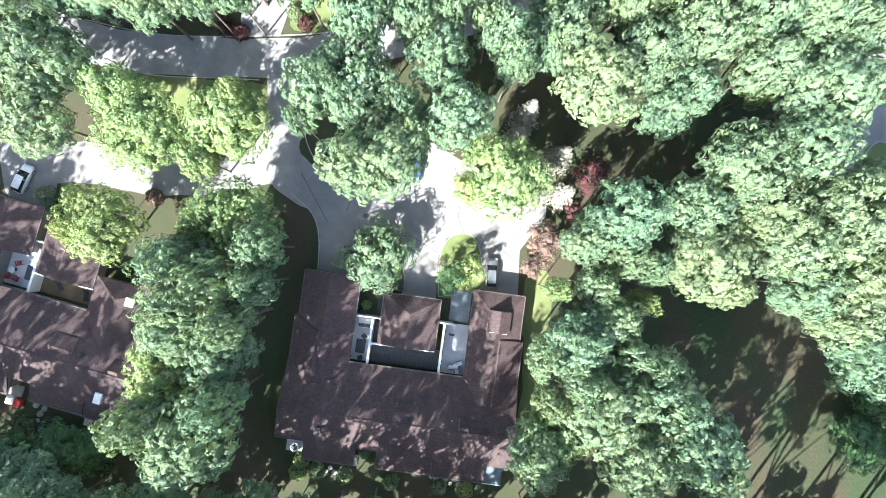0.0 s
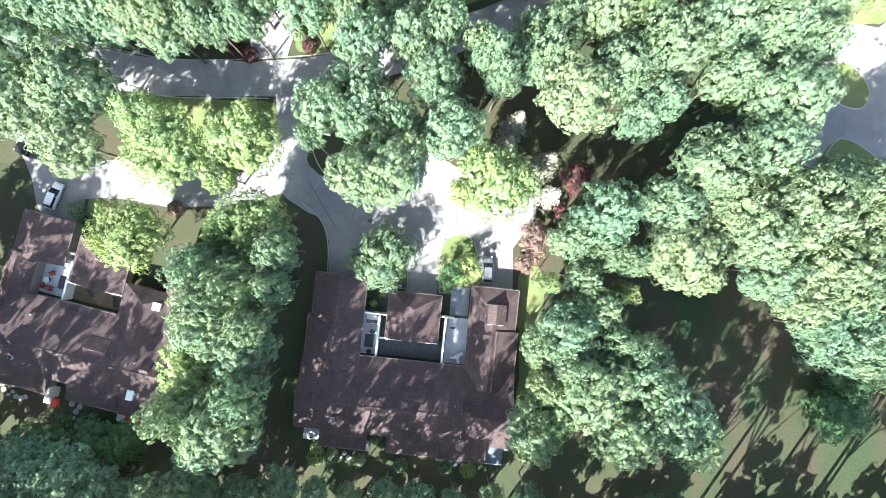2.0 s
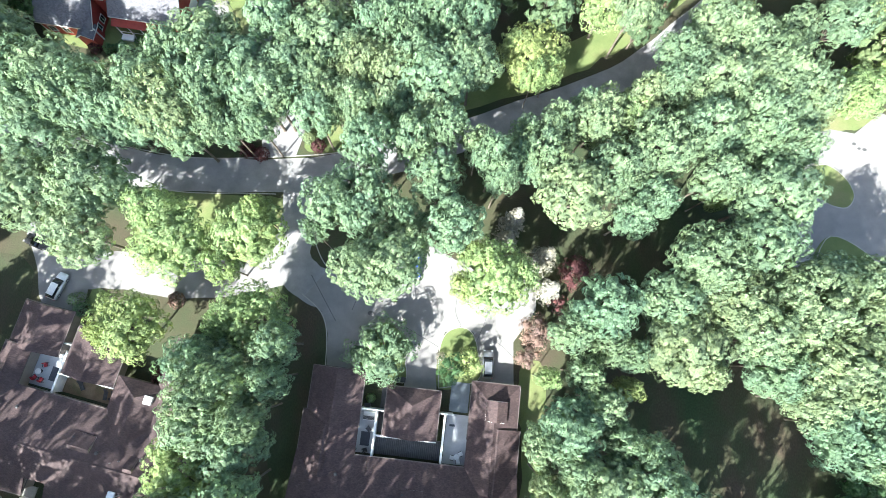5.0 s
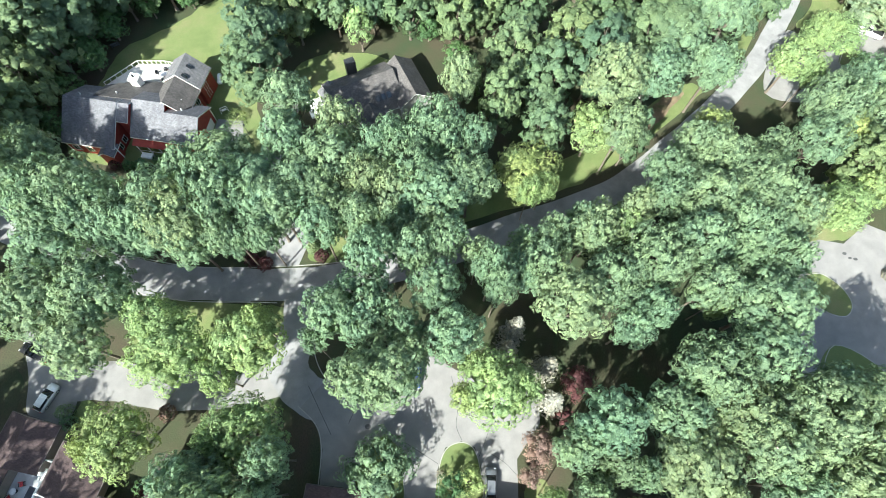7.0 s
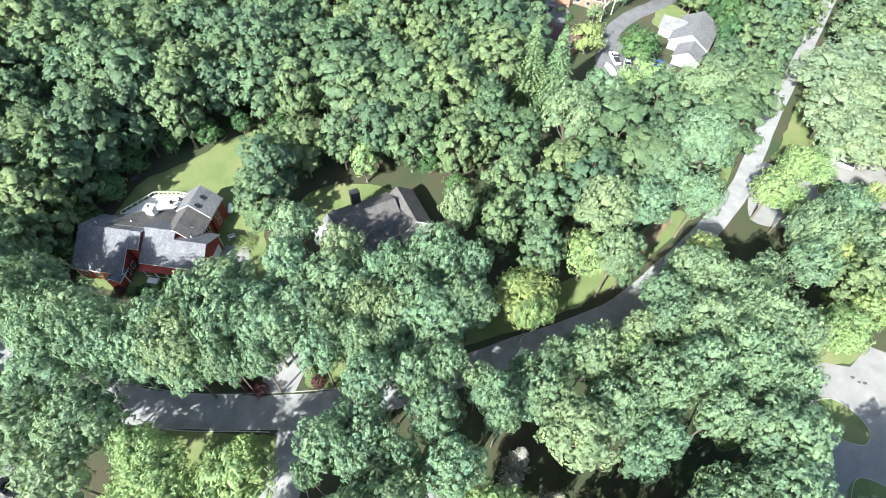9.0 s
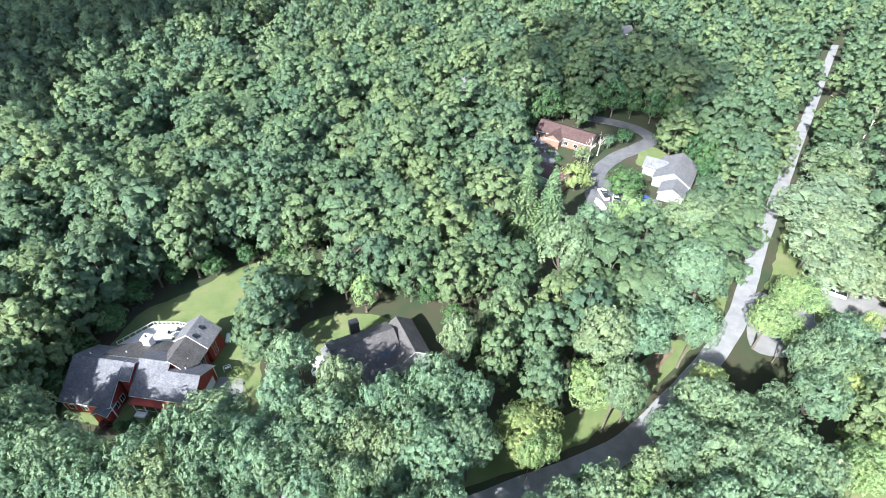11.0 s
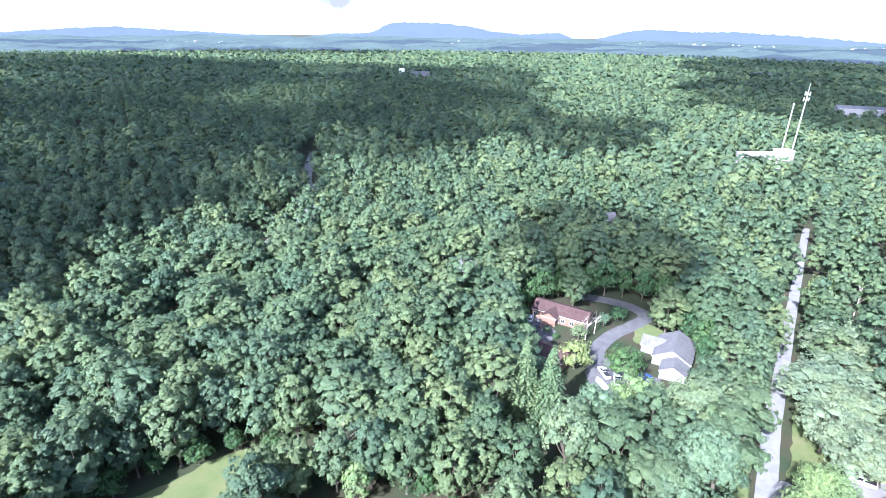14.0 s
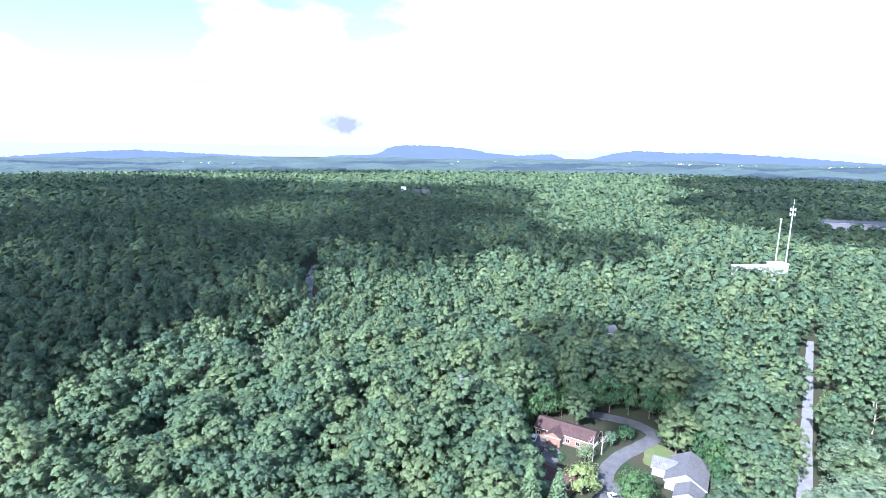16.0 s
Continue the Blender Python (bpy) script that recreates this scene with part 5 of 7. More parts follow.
VERGE_MAPLES = [
    (-70.4, 44.0, 6.7), (-68.0, 48.6, 5.1), (-59.5, 40.9, 5.9), (-53.3, 37.9, 5.4), (-44.6, 35.4, 5.2), (-39.0, 38.5, 5.3),
    (-36.8, 47.2, 5.7), (-41.1, 44.9, 4.3), (-32.3, 42.3, 4.7), (-39.2, 32.6, 4.0), (-34.1, 33.6, 4.5), (-27.7, 38.6, 4.9),
    (-22.8, 42.9, 5.5), (-26.0, 50.8, 5.6), (-26.3, 59.0, 5.8), (-16.4, 37.7, 5.1), (-18.5, 47.4, 5.6), (-11.2, 43.0, 6.1),
    (-8.7, 51.1, 6.0), (-17.3, 55.2, 4.4), (-3.5, 44.8, 6.1), (-0.6, 54.2, 6.3), (-5.2, 39.4, 4.3), (2.9, 43.2, 4.4),
    (3.8, 64.1, 4.6), (6.6, 53.7, 4.5), (-12.5, 36.8, 4.1), (-47.9, 34.4, 4.0), (-6.8, 34.8, 3.7), (-1.3, 34.9, 3.9),
    (-76.7, 51.4, 5.4), (-27.7, 33.7, 3.7),
]
BANK_MAPLES = [
    (19.5, 57.6, 4.7), (31.6, 54.0, 3.9), (31.8, 64.5, 5.9), (20.5, 67.9, 5.8), (26.3, 78.0, 6.5), (14.1, 73.0, 5.9),
    (11.2, 62.2, 4.5), (39.3, 66.0, 5.1), (45.5, 73.5, 6.4), (51.3, 69.1, 4.5), (53.4, 81.7, 6.8), (41.8, 78.2, 6.5),
    (61.5, 88.8, 6.7), (51.9, 90.4, 7.1), (71.6, 100.3, 6.2), (62.5, 101.1, 7.8), (37.3, 86.5, 6.7), (27.7, 89.0, 6.2),
    (35.6, 55.9, 3.4),
]
LANE_MAPLES = [
    (49.5, 49.7, 7.4), (53.3, 43.0, 7.3), (57.6, 38.8, 5.3), (40.3, 45.0, 4.3), (46.6, 39.7, 5.4), (67.1, 53.5, 4.6),
    (71.2, 61.2, 6.2), (80.1, 66.9, 6.6), (81.9, 58.7, 5.7), (59.4, 52.2, 5.0), (50.9, 32.9, 5.4), (55.7, 31.0, 4.6),
    (40.7, 38.6, 4.4), (26.2, 36.3, 4.3), (18.7, 34.5, 4.0), (14.0, 33.5, 3.3), (33.4, 39.6, 3.4), (38.3, 46.7, 3.4),
    (44.7, 52.6, 3.8), (23.8, 38.5, 3.0),
]
LANE_LIMES = [
    (15.7, 48.7, 6.6), (18.5, 45.8, 3.4), (12.8, 51.0, 3.5), (28.4, 58.1, 4.3), (69.9, 74.5, 5.9), (72.6, 70.7, 4.2),
    (81.1, 81.9, 4.8), (50.7, 58.4, 4.7), (71.5, 42.5, 5.9), (77.8, 46.5, 4.8), (76.1, 58.1, 4.5), (77.7, 82.7, 4.3),
    (91.1, 74.0, 4.4),
]
LANE_PALE = [
    (93.6, 100.8, 6.9), (103.6, 107.3, 7.9), (96.0, 93.1, 6.2), (100.4, 91.3, 6.3), (101.7, 116.1, 6.9), (112.3, 123.4, 7.3),
    (107.6, 105.2, 6.2),
]
GROVES = ((MAPLE_WEST, maples, 18.5), (MAPLE_NORTH, maples, 17.0), (MAPLE_CENTRE, maples, 19.0), (MAPLE_NORTHEAST, maples, 17.0), (MAPLE_EAST, maples, 18.0), (MAPLE_FAR_EAST, maples, 16.5), (LIME_GARDEN, limes, 16.5), (LIME_YARD, limes, 15.0), (LIME_TALL, limes, 18.0), (LIME_EAST, limes, 16.0), (GARDEN_SOUTH, maples, 10.0), (SHADE_TREES, shades, 11.5), (VERGE_MAPLES, maples, 16.5), (BANK_MAPLES, lesser[:3] + maples[:2], 17.0), (LANE_MAPLES, maples, 15.0), (LANE_LIMES, limes, 13.5), (LANE_PALE, pales, 14.0))
PLACED = []
for grove, kinds, height in GROVES:
    for x, y, r in grove:
        plant(kinds, x, y, r, height * (0.88 + 0.025 * r) / 15.5 / (0.62 + 0.38 * r / 5.0))
        PLACED.append((x, y, r))

# taller trees at the edge of the woods and along the road
WOOD_EDGE = [(-78, 57, 6.0), (-78, 66, 6.2), (-76, 75, 6.0), (-73.5, 83.5, 5.6), (-67.5, 91.5, 5.6), (-59.5, 95, 5.4), (-82, 48, 6.0), (-86, 60, 6), (-85, 71, 6), (-52, 103, 5.4), (-82, 80, 6), (-76, 90, 6), (-68, 99, 6), (-60, 104, 6)]
THICKET = [(-74.5, 61, 4.0), (-74.5, 69.5, 4.2), (-72.2, 77.5, 4.0), (-70.2, 86, 3.8), (-63.5, 92.4, 3.8), (-55.5, 95.6, 3.6), (-75.5, 53.5, 3.6), (-80, 62, 4), (-79, 71, 4), (-75, 79.5, 4), (-70.5, 91.5, 4), (-63.5, 98, 4), (-48.5, 99.5, 3.4), (-31, 91, 3.8), (-24, 93, 4), (-17, 92, 4), (-10, 91.5, 4), (-2.5, 87, 4), (3.5, 80, 4), (5.5, 72.5, 3.8), (-38, 92, 3.6), (-39, 99, 4), (34, 74, 4)]
INFILL = [(34, 78, 4.6), (3, 84.5, 4.6), (-6.5, 87.5, 4.6), (-14.5, 89, 4.6), (-22, 88, 4.6), (-30, 85.5, 4.4), (76, 110, 4.2), (-36, 84, 3.8), (77, 108, 3.8), (82.5, 116, 4.0), (88.5, 124.5, 4.0)]
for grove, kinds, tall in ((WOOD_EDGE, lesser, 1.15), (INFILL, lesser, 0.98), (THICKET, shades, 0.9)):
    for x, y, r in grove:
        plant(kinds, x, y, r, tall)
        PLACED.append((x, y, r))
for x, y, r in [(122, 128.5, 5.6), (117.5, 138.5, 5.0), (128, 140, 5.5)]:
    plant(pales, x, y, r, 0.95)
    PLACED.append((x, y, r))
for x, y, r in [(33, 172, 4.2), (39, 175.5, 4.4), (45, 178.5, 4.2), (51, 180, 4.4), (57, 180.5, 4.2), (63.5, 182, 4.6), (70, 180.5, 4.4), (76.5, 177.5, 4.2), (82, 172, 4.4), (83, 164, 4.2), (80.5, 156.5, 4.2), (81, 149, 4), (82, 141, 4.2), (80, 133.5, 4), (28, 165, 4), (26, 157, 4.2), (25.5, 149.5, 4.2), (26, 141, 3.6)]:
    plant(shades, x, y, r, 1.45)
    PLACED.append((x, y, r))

# trees with a look of their own
broadleaf(101, LEAF, 5.9, 8.2, 1.0, 18, 230, 13, 0.46, "round magnolia with large glossy leaves in a court bed", at=pose(-8.6, -0.6, 0.1), name="magnolia_tree", clump_size=0.68)
broadleaf(102, DARK, 2.9, 6.2, 0.6, 8, 150, 10, 0.30, "small dark green tree on the court island", at=pose(2.6, -3.4, 0.1), name="small_tree", clump_size=0.45)
broadleaf(103, LIME, 3.0, 5.6, 0.8, 9, 160, 10, 0.32, "small bright green tree on the court island", at=pose(5.4, -2.2, 0.1), name="small_tree", clump_size=0.5)
broadleaf(104, PLUM, 3.2, 7.0, 1.2, 9, 160, 10, 0.32, "purple-leaved plum tree among pale spruces", at=pose(22.9, 12.6, 0), name="plum_tree", clump_size=0.45)
broadleaf(105, COPPER, 3.4, 7.0, 1.0, 9, 150, 9, 0.30, "faded copper-leaved tree at the court's edge", at=pose(16.4, 2.6, 0), name="copper_tree", clump_size=0.42)
broadleaf(106, COPPER, 2.4, 5.5, 0.8, 8, 110, 9, 0.30, "faded copper-leaved shrub tree by the lawn", at=pose(14.9, -1.2, 0), name="copper_tree", clump_size=0.42)
broadleaf(107, PLUM, 2.0, 4.0, 0.6, 7, 100, 9, 0.28, "dark red-leaved shrub by the clearing", at=pose(20.6, 7.4, 0), name="plum_tree")
for k, (x, y, h, r) in enumerate(((12.9, 21.0, 12.5, 2.5), (11.6, 17.6, 11.0, 2.4), (17.8, 14.8, 12.0, 2.7), (18.6, 9.4, 11.0, 2.4))):
    spruce(111 + k, SILVER, r, h, 17, 9, "pale silvery spruce with bleached tips", at=pose(x, y, 0), name="silver_spruce")
for k, (x, y, h, r) in enumerate(((22.0, 112.0, 25, 6.6), (28.4, 110.4, 24, 6.2), (-116, 148, 19, 3.4))):
    spruce(121 + k, NEEDLE, r, h, 30, 15, "tall drooping dark green spruce", at=pose(x, y, 0))
for k, (x, y, h, r, mt) in enumerate(((41, 134.5, 9.5, 6.0, LIME), (54.5, 129, 11, 6.2, DARK), (38.5, 108.5, 14, 5.4, LEAF), (75.5, 157.5, 9, 5, DARK), (84, 159, 9.5, 4.6, LIME), (63, 163, 5, 3.2, DARK), (57, 159.5, 4.5, 2.8, LEAF), (46, 150, 6, 3.0, LEAF), (142, 173, 13, 8.0, LIME), (50.5, 113.5, 13, 6.2, LIME), (57, 113.5, 11, 4.4, LEAF), (43.5, 108, 11.5, 4.2, LEAF), (62.5, 111.5, 11, 4.4, LEAF), (68.5, 112.5, 12, 4.6, LEAF), (-16.8, 84, 12.5, 3.4, LIME))):
    broadleaf(131 + k, mt, r, h, 1.6, 14, 150, 10, 0.62, "rounded garden tree near the street", at=pose(x, y, 0), name="garden_tree", clump_size=0.8)


def dead_snag(seed, at, height, label):
    rng = np.random.default_rng(seed)
    t = thing("dead_tree", at, label, "tree")
    part("trunk", tube((0, 0, -0.2), (0.2, 0.1, height * 0.6), 0.22, 0.12, 7), PALE_BARK, t)
    for k in range(9):
        a, z = rng.uniform(0, 6.28), height * rng.uniform(0.4, 0.62)
        l = height * rng.uniform(0.25, 0.45)
        tip = (0.2 + l * 0.55 * math.cos(a), 0.1 + l * 0.55 * math.sin(a), z + l * 0.8)
        br = part("branch", tube((0.2 * z / height, 0.1 * z / height, z), tip, 0.09, 0.02, 5), PALE_BARK, t)
        for j in range(2):
            q = Vector((0.1, 0.1, z)).lerp(Vector(tip), rng.uniform(0.5, 0.8))
            part("twig", tube(q, q + Vector(rng.normal(size=3)) * 0.5 + Vector((0, 0, 0.9)), 0.035, 0.01, 4), PALE_BARK, br)
    return t


dead_snag(1, pose(33.8, 32.6, 0), 17.5, "bare pale dead limbs above the green crowns")
dead_snag(2, pose(-21.5, 91.5, 0), 17, "bare broken dead tree among the woods")
dead_snag(3, pose(55.8, 3.0, 0), 14, "bare dead crown among the green trees")
dead_snag(4, pose(48.5, 150.5, 0), 9, "bare grey tree before the ranch house")
dead_snag(5, pose(52.5, 154.5, 0), 9, "bare grey tree by the street")
dead_snag(6, pose(150, 168, 0), 13, "bare pale dead tree by the lane")
dead_snag(7, pose(-72, 262, 0), 18, "bare pale dead tree in the woods")
dead_snag(8, pose(42.5, 72.5, 0), 12, "bare pale trunks at the wood's edge")
dead_snag(9, pose(45.5, 75.5, 0), 12, "bare pale trunks at the wood's edge")


def shrub(seed, x, y, r, h, mat, label, name="shrub", n=420, size=0.3):
    """A rounded bush: leaf sprays over a lumpy dome on a few stems."""
    rng = np.random.default_rng(seed)
    d = unit(rng.normal(size=(n, 3)))
    d[:, 2] = np.abs(d[:, 2])
    lump = 1 + 0.14 * np.sin(d[:, :1] * 5 + seed) * np.cos(d[:, 1:2] * 6)
    p = d * lump * np.array([r, r, h]) * rng.uniform(0.82, 1.03, (n, 1)) + np.array([0, 0, 0.05])
    v, q = sprays(p, unit(d + rng.normal(size=d.shape) * 0.4), size * rng.uniform(0.7, 1.3, n), rng)
    t = thing(name, pose(x, y, 0), label, "shrub")
    bm = bmesh.new()
    for k in range(4):
        a = k * 1.57 + seed
        add_tube(bm, (0, 0, -0.1), (0.5 * r * math.cos(a), 0.5 * r * math.sin(a), 0.7 * h), 0.05, 0.02, 5)
    part("stems", bm, BARK, t)
    c = new("crown", mesh_from("crown", v, q, mat))
    c.parent = t


shrub(1, -60.2, 7.6, 1.35, 3.0, LEAF, "tall clipped green hedge bush by the driveway")
shrub(2, -59.4, 5.8, 1.3, 2.6, LEAF, "clipped green hedge bush by the garage")
shrub(3, -10.2, -30.9, 1.0, 2.2, LEAF, "young green tree in a roof notch")
shrub(4, 0.9, -1.4, 0.8, 1.3, SILVER, "small pale round shrub on the island", n=260, size=0.2)
shrub(5, -10.6, -8.2, 0.8, 1.0, LIME, "low green shrub beside the court")
shrub(6, -41.4, 65.4, 2.2, 2.4, LIME, "rounded bright shrub beside the drive")
for k, (x, y) in enumerate(((-58.6, 54.4), (-60.8, 54.0), (-63.5, 54.2), (-55.2, 55.4), (-52.6, 55.8))):
    shrub(10 + k, x, y, 1.2, 1.5, DARK if k != 2 else PLUM, "dark foundation shrub before the red house")
for k, (x, y) in enumerate(((-20.5, -34.4), (-17.6, -34.0), (-13.2, -34.8), (-20.0, -32.6), (-6.0, -35.6), (1.5, -36.2), (5.5, -36.6))):
    shrub(20 + k, x, y, 1.3, 1.4, LIME if k % 3 == 0 else LEAF, "garden shrub behind the house", size=0.36)
for k, (x, y, mt) in enumerate(((-31.5, 33.9, PLUM), (-34.0, 34.6, PLUM), (-21.4, 35.6, PLUM), (-36, 36, LEAF), (-23.0, 37.2, LEAF), (-45.5, -5.2, PLUM), (-44, 7.6, COPPER), (82.5, 72.6, PLUM), (85.8, 71.8, LEAF), (93.5, 84, DARK), (83.5, 33.0, SILVER), (86, 30, DARK), (46, 138, SILVER), (37, 156, LEAF), (39, 152, DARK), (60, 133, PLUM))):
    shrub(40 + k, x, y, 1.4, 1.5, mt, "ornamental garden shrub near the paving", size=0.36)


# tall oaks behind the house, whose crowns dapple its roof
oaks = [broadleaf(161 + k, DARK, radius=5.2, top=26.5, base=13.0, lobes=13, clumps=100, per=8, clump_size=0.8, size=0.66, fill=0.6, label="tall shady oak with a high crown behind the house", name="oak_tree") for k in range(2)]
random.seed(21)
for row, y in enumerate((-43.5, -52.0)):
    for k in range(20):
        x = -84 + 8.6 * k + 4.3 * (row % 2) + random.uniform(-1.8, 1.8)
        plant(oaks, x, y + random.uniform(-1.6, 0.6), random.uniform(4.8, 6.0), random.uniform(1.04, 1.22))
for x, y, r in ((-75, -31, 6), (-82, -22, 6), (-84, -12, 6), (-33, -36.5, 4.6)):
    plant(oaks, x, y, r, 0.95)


# ---- the woods ----
def inside(px, py, outline):
    r = np.zeros(len(px), bool)
    o = np.array(outline, float)
    for (x0, y0), (x1, y1) in zip(o, np.roll(o, -1, 0)):
        hit = (y0 > py) != (y1 > py)
        r ^= hit & (px < (x1 - x0) * (py - y0) / (y1 - y0 + 1e-12) + x0)
    return r


def near_line(px, py, pts, d):
    r = np.zeros(len(px), bool)
    for (x0, y0), (x1, y1) in zip(pts, pts[1:]):
        t = np.clip(((px - x0) * (x1 - x0) + (py - y0) * (y1 - y0)) / ((x1 - x0) ** 2 + (y1 - y0) ** 2), 0, 1)
        r |= np.hypot(px - x0 - t * (x1 - x0), py - y0 - t * (y1 - y0)) < d
    return r


def scatter(rng, x0, x1, y0, y1, step):
    gx, gy = np.meshgrid(np.arange(x0, x1, step), np.arange(y0, y1, step * 0.87))
    gx = gx + (np.arange(gx.shape[0]) % 2)[:, None] * step * 0.5
    return gx.ravel() + rng.uniform(-0.32, 0.32, gx.size) * step, gy.ravel() + rng.uniform(-0.32, 0.32, gy.size) * step


def open_ground(x, y):
    """Where no woodland tree stands: roads, lawns, houses, courts, and the garden already planted."""
    bad = near_line(x, y, MAIN_ROAD[9:13], 7.0) | near_line(x, y, MAIN_ROAD[12:17], 3.6) | near_line(x, y, MAIN_ROAD[16:20], 3.0) | near_line(x, y, MAIN_ROAD[:10], 5.5) | near_line(x, y, FAR_ROAD, 4.6) | near_line(x, y, WEST_ROAD[1:], 4.2)
    for o in CLEAR:
        bad |= inside(x, y, o)
    for o in ([(-72, -40), (-72, 62), (66, 62), (66, -40)], [(17, 103), (18, 119), (30, 132), (28, 142), (29, 164), (36, 166), (54, 160), (66, 158), (75, 150), (76, 132), (72, 118), (66, 106), (34, 102)],
              [(60, 0), (60, 50), (82, 52), (96, 40), (96, 0)], [(66, 68), (70, 80), (78, 92), (90, 97), (104, 95), (104, 74)], [(-73, 55), (-70, 76), (-40, 76), (-32, 62), (-32, 52)],
              [(-27, 62), (-27, 82), (0, 82), (0, 62)], [(214, 352), (214, 390), (256, 394), (258, 368)]):
        bad |= inside(x, y, o)
    for px, py, r in PLACED:
        bad |= np.hypot(x - px, y - py) < r * 0.62 + 2.6
    for hx, hy, r in ((39, 166, 8), (48, 161, 8), (33, 139, 10), (73, 140, 9), (22, 104, 6.5), (29, 102, 6.5), (70, 130, 6), (9.5, 183, 8), (83, 247, 5), (-37, 965, 26), (-70, 990, 8), (24.6, 118, 4), (29.6, 115.5, 4), (142, 173, 9), (39.5, 110, 5), (474, 600, 40), (505, 570, 34), (-116, 146, 5)):
        bad |= np.hypot(x - hx, y - hy) < r
    return bad


def template(seed, clumps, lobes, size, per, radius=4.5, top=17.8, base=4.0):
    return crown_shape(np.random.default_rng(seed), radius, top, base, lobes, clumps, per, size, clump_size=0.98, low=-0.7, fill=0.7, rounded=True)[::3]


def dome(seed, n, size, radius=5.0, top=17.0):
    """A far crown: a lumpy coat of leaf sprays over one rounded body."""
    rng = np.random.default_rng(seed)
    d = unit(rng.normal(size=(n, 3)) + np.array([0, -0.1, 0.45]))
    lumps = unit(rng.normal(size=(21 if n > 10 else 5, 3)) + np.array([0, 0, 0.5]))
    near = (d @ lumps.T).max(1)
    reach = radius * (0.62 + 0.42 * np.clip(near, 0, 1) ** 3)
    c = np.array([0, 0, top - 6.0])
    p = c + d * reach[:, None] * np.array([1, 1, 1.12]) * rng.uniform(0.95, 1.05, (n, 1))
    face = unit(d * 0.7 + lumps[(d @ lumps.T).argmax(1)] * 0.4 + rng.normal(size=(n, 3)) * 0.22)
    body = tufts(c[None], np.array([[0, 0, 1.0]]), np.array([radius * 0.66]), rng, 0.4)
    up = lumps * np.array([1, 1, 0.5]) + np.array([0, 0, 0.5])
    knobs = caps(c + lumps * radius * np.array([0.8, 0.8, 0.9]), unit(up), radius * (rng.uniform(0.18, 0.28, len(lumps)) if n > 10 else rng.uniform(0.30, 0.42, len(lumps))), rng)
    return joined(body, knobs, sprays(p, face, size * rng.uniform(0.7, 1.3, n), rng)), len(body[0])


def forest(name, xs, ys, kinds, rng, label, spread=(0.78, 1.2)):
    """Many trees in one mesh: crowns of leaf sprays over a dim core."""
    pick = rng.integers(0, len(kinds), len(xs))
    V, Q, T, S, start = [], [], [], [], 0
    for k, ((v, q), body) in enumerate(kinds):
        sel = np.where(pick == k)[0]
        n = len(sel)
        if not n:
            continue
        a, s = rng.uniform(0, 6.283, n), rng.uniform(*spread, n)
        zs = s ** 0.4 * rng.uniform(0.83, 1.14, n)
        c, d = np.cos(a)[:, None], np.sin(a)[:, None]
        X = (v[None, :, 0] * c - v[None, :, 1] * d) * s[:, None] + xs[sel][:, None]
        Y = (v[None, :, 0] * d + v[None, :, 1] * c) * s[:, None] + ys[sel][:, None]
        Z = v[None, :, 2] * zs[:, None]
        V.append(np.stack([X, Y, Z], -1).reshape(-1, 3))
        Q.append((q[None] + (np.arange(n) * len(v))[:, None, None] + start).reshape(-1, 4))
        T.append(np.repeat(rng.uniform(0, 1, n), len(v)))
        S.append(np.tile(np.arange(len(v)) < body, n))
        start += n * len(v)
    me = mesh_from(name, np.concatenate(V), np.concatenate(Q), WOODS, np.concatenate(T), np.concatenate(S))
    me.shade_smooth()
    ob = new(name, me)
    return tagged(ob, label, "woods", kind="stuff")


rng = np.random.default_rng(77)
sx, sy = scatter(rng, -330, 420, -100, 360, 8.6)
dist = np.hypot(sx, sy)
ok = (dist < 340) & ((np.abs(np.arctan2(sx, sy + 45)) < radians(47)) | ((np.abs(sx) < 130) & (np.abs(sy + 10) < 80))) & ~open_ground(sx, sy)
sx, sy = sx[ok], sy[ok]
order = np.argsort(np.hypot(sx - 5, sy - 75) + np.where(sy < 40, 60, 0))
sx, sy = sx[order], sy[order]
SINGLE = 400
random.seed(9)
for k, (x, y) in enumerate(zip(sx[:SINGLE], sy[:SINGLE])):
    plant(lesser if k % 2 else ashes, float(x), float(y), random.uniform(4.7, 6.5), random.uniform(0.88, 1.06))
near_kinds = [template(201 + k, 92, 11, 0.8, 2) for k in range(6)]
forest("near_woods", sx[SINGLE:], sy[SINGLE:], near_kinds, rng, "dense leafy woodland canopy in summer green")
sx, sy = scatter(rng, -900, 900, 150, 850, 10.6)
dist = np.hypot(sx, sy)
ok = (dist >= 338) & (dist < 840) & (np.abs(np.arctan2(sx, sy + 45)) < radians(46)) & ~open_ground(sx, sy)
mid_kinds = [dome(221 + k, 14, 1.2, 5.4) for k in range(6)]
forest("middle_woods", sx[ok], sy[ok], mid_kinds, rng, "rolling woodland canopy farther off", spread=(0.75, 1.25))
sx, sy = scatter(rng, -1800, 1800, 500, 1800, 15.6)
dist = np.hypot(sx, sy)
ok = (dist >= 838) & (dist < 1750) & (np.abs(np.arctan2(sx, sy + 45)) < radians(45)) & ~open_ground(sx, sy)
far_kinds = [dome(241 + k, 4, 2.2, 7.6) for k in range(5)]
forest("distant_woods", sx[ok], sy[ok], far_kinds, rng, "distant woodland canopy", spread=(0.8, 1.35))


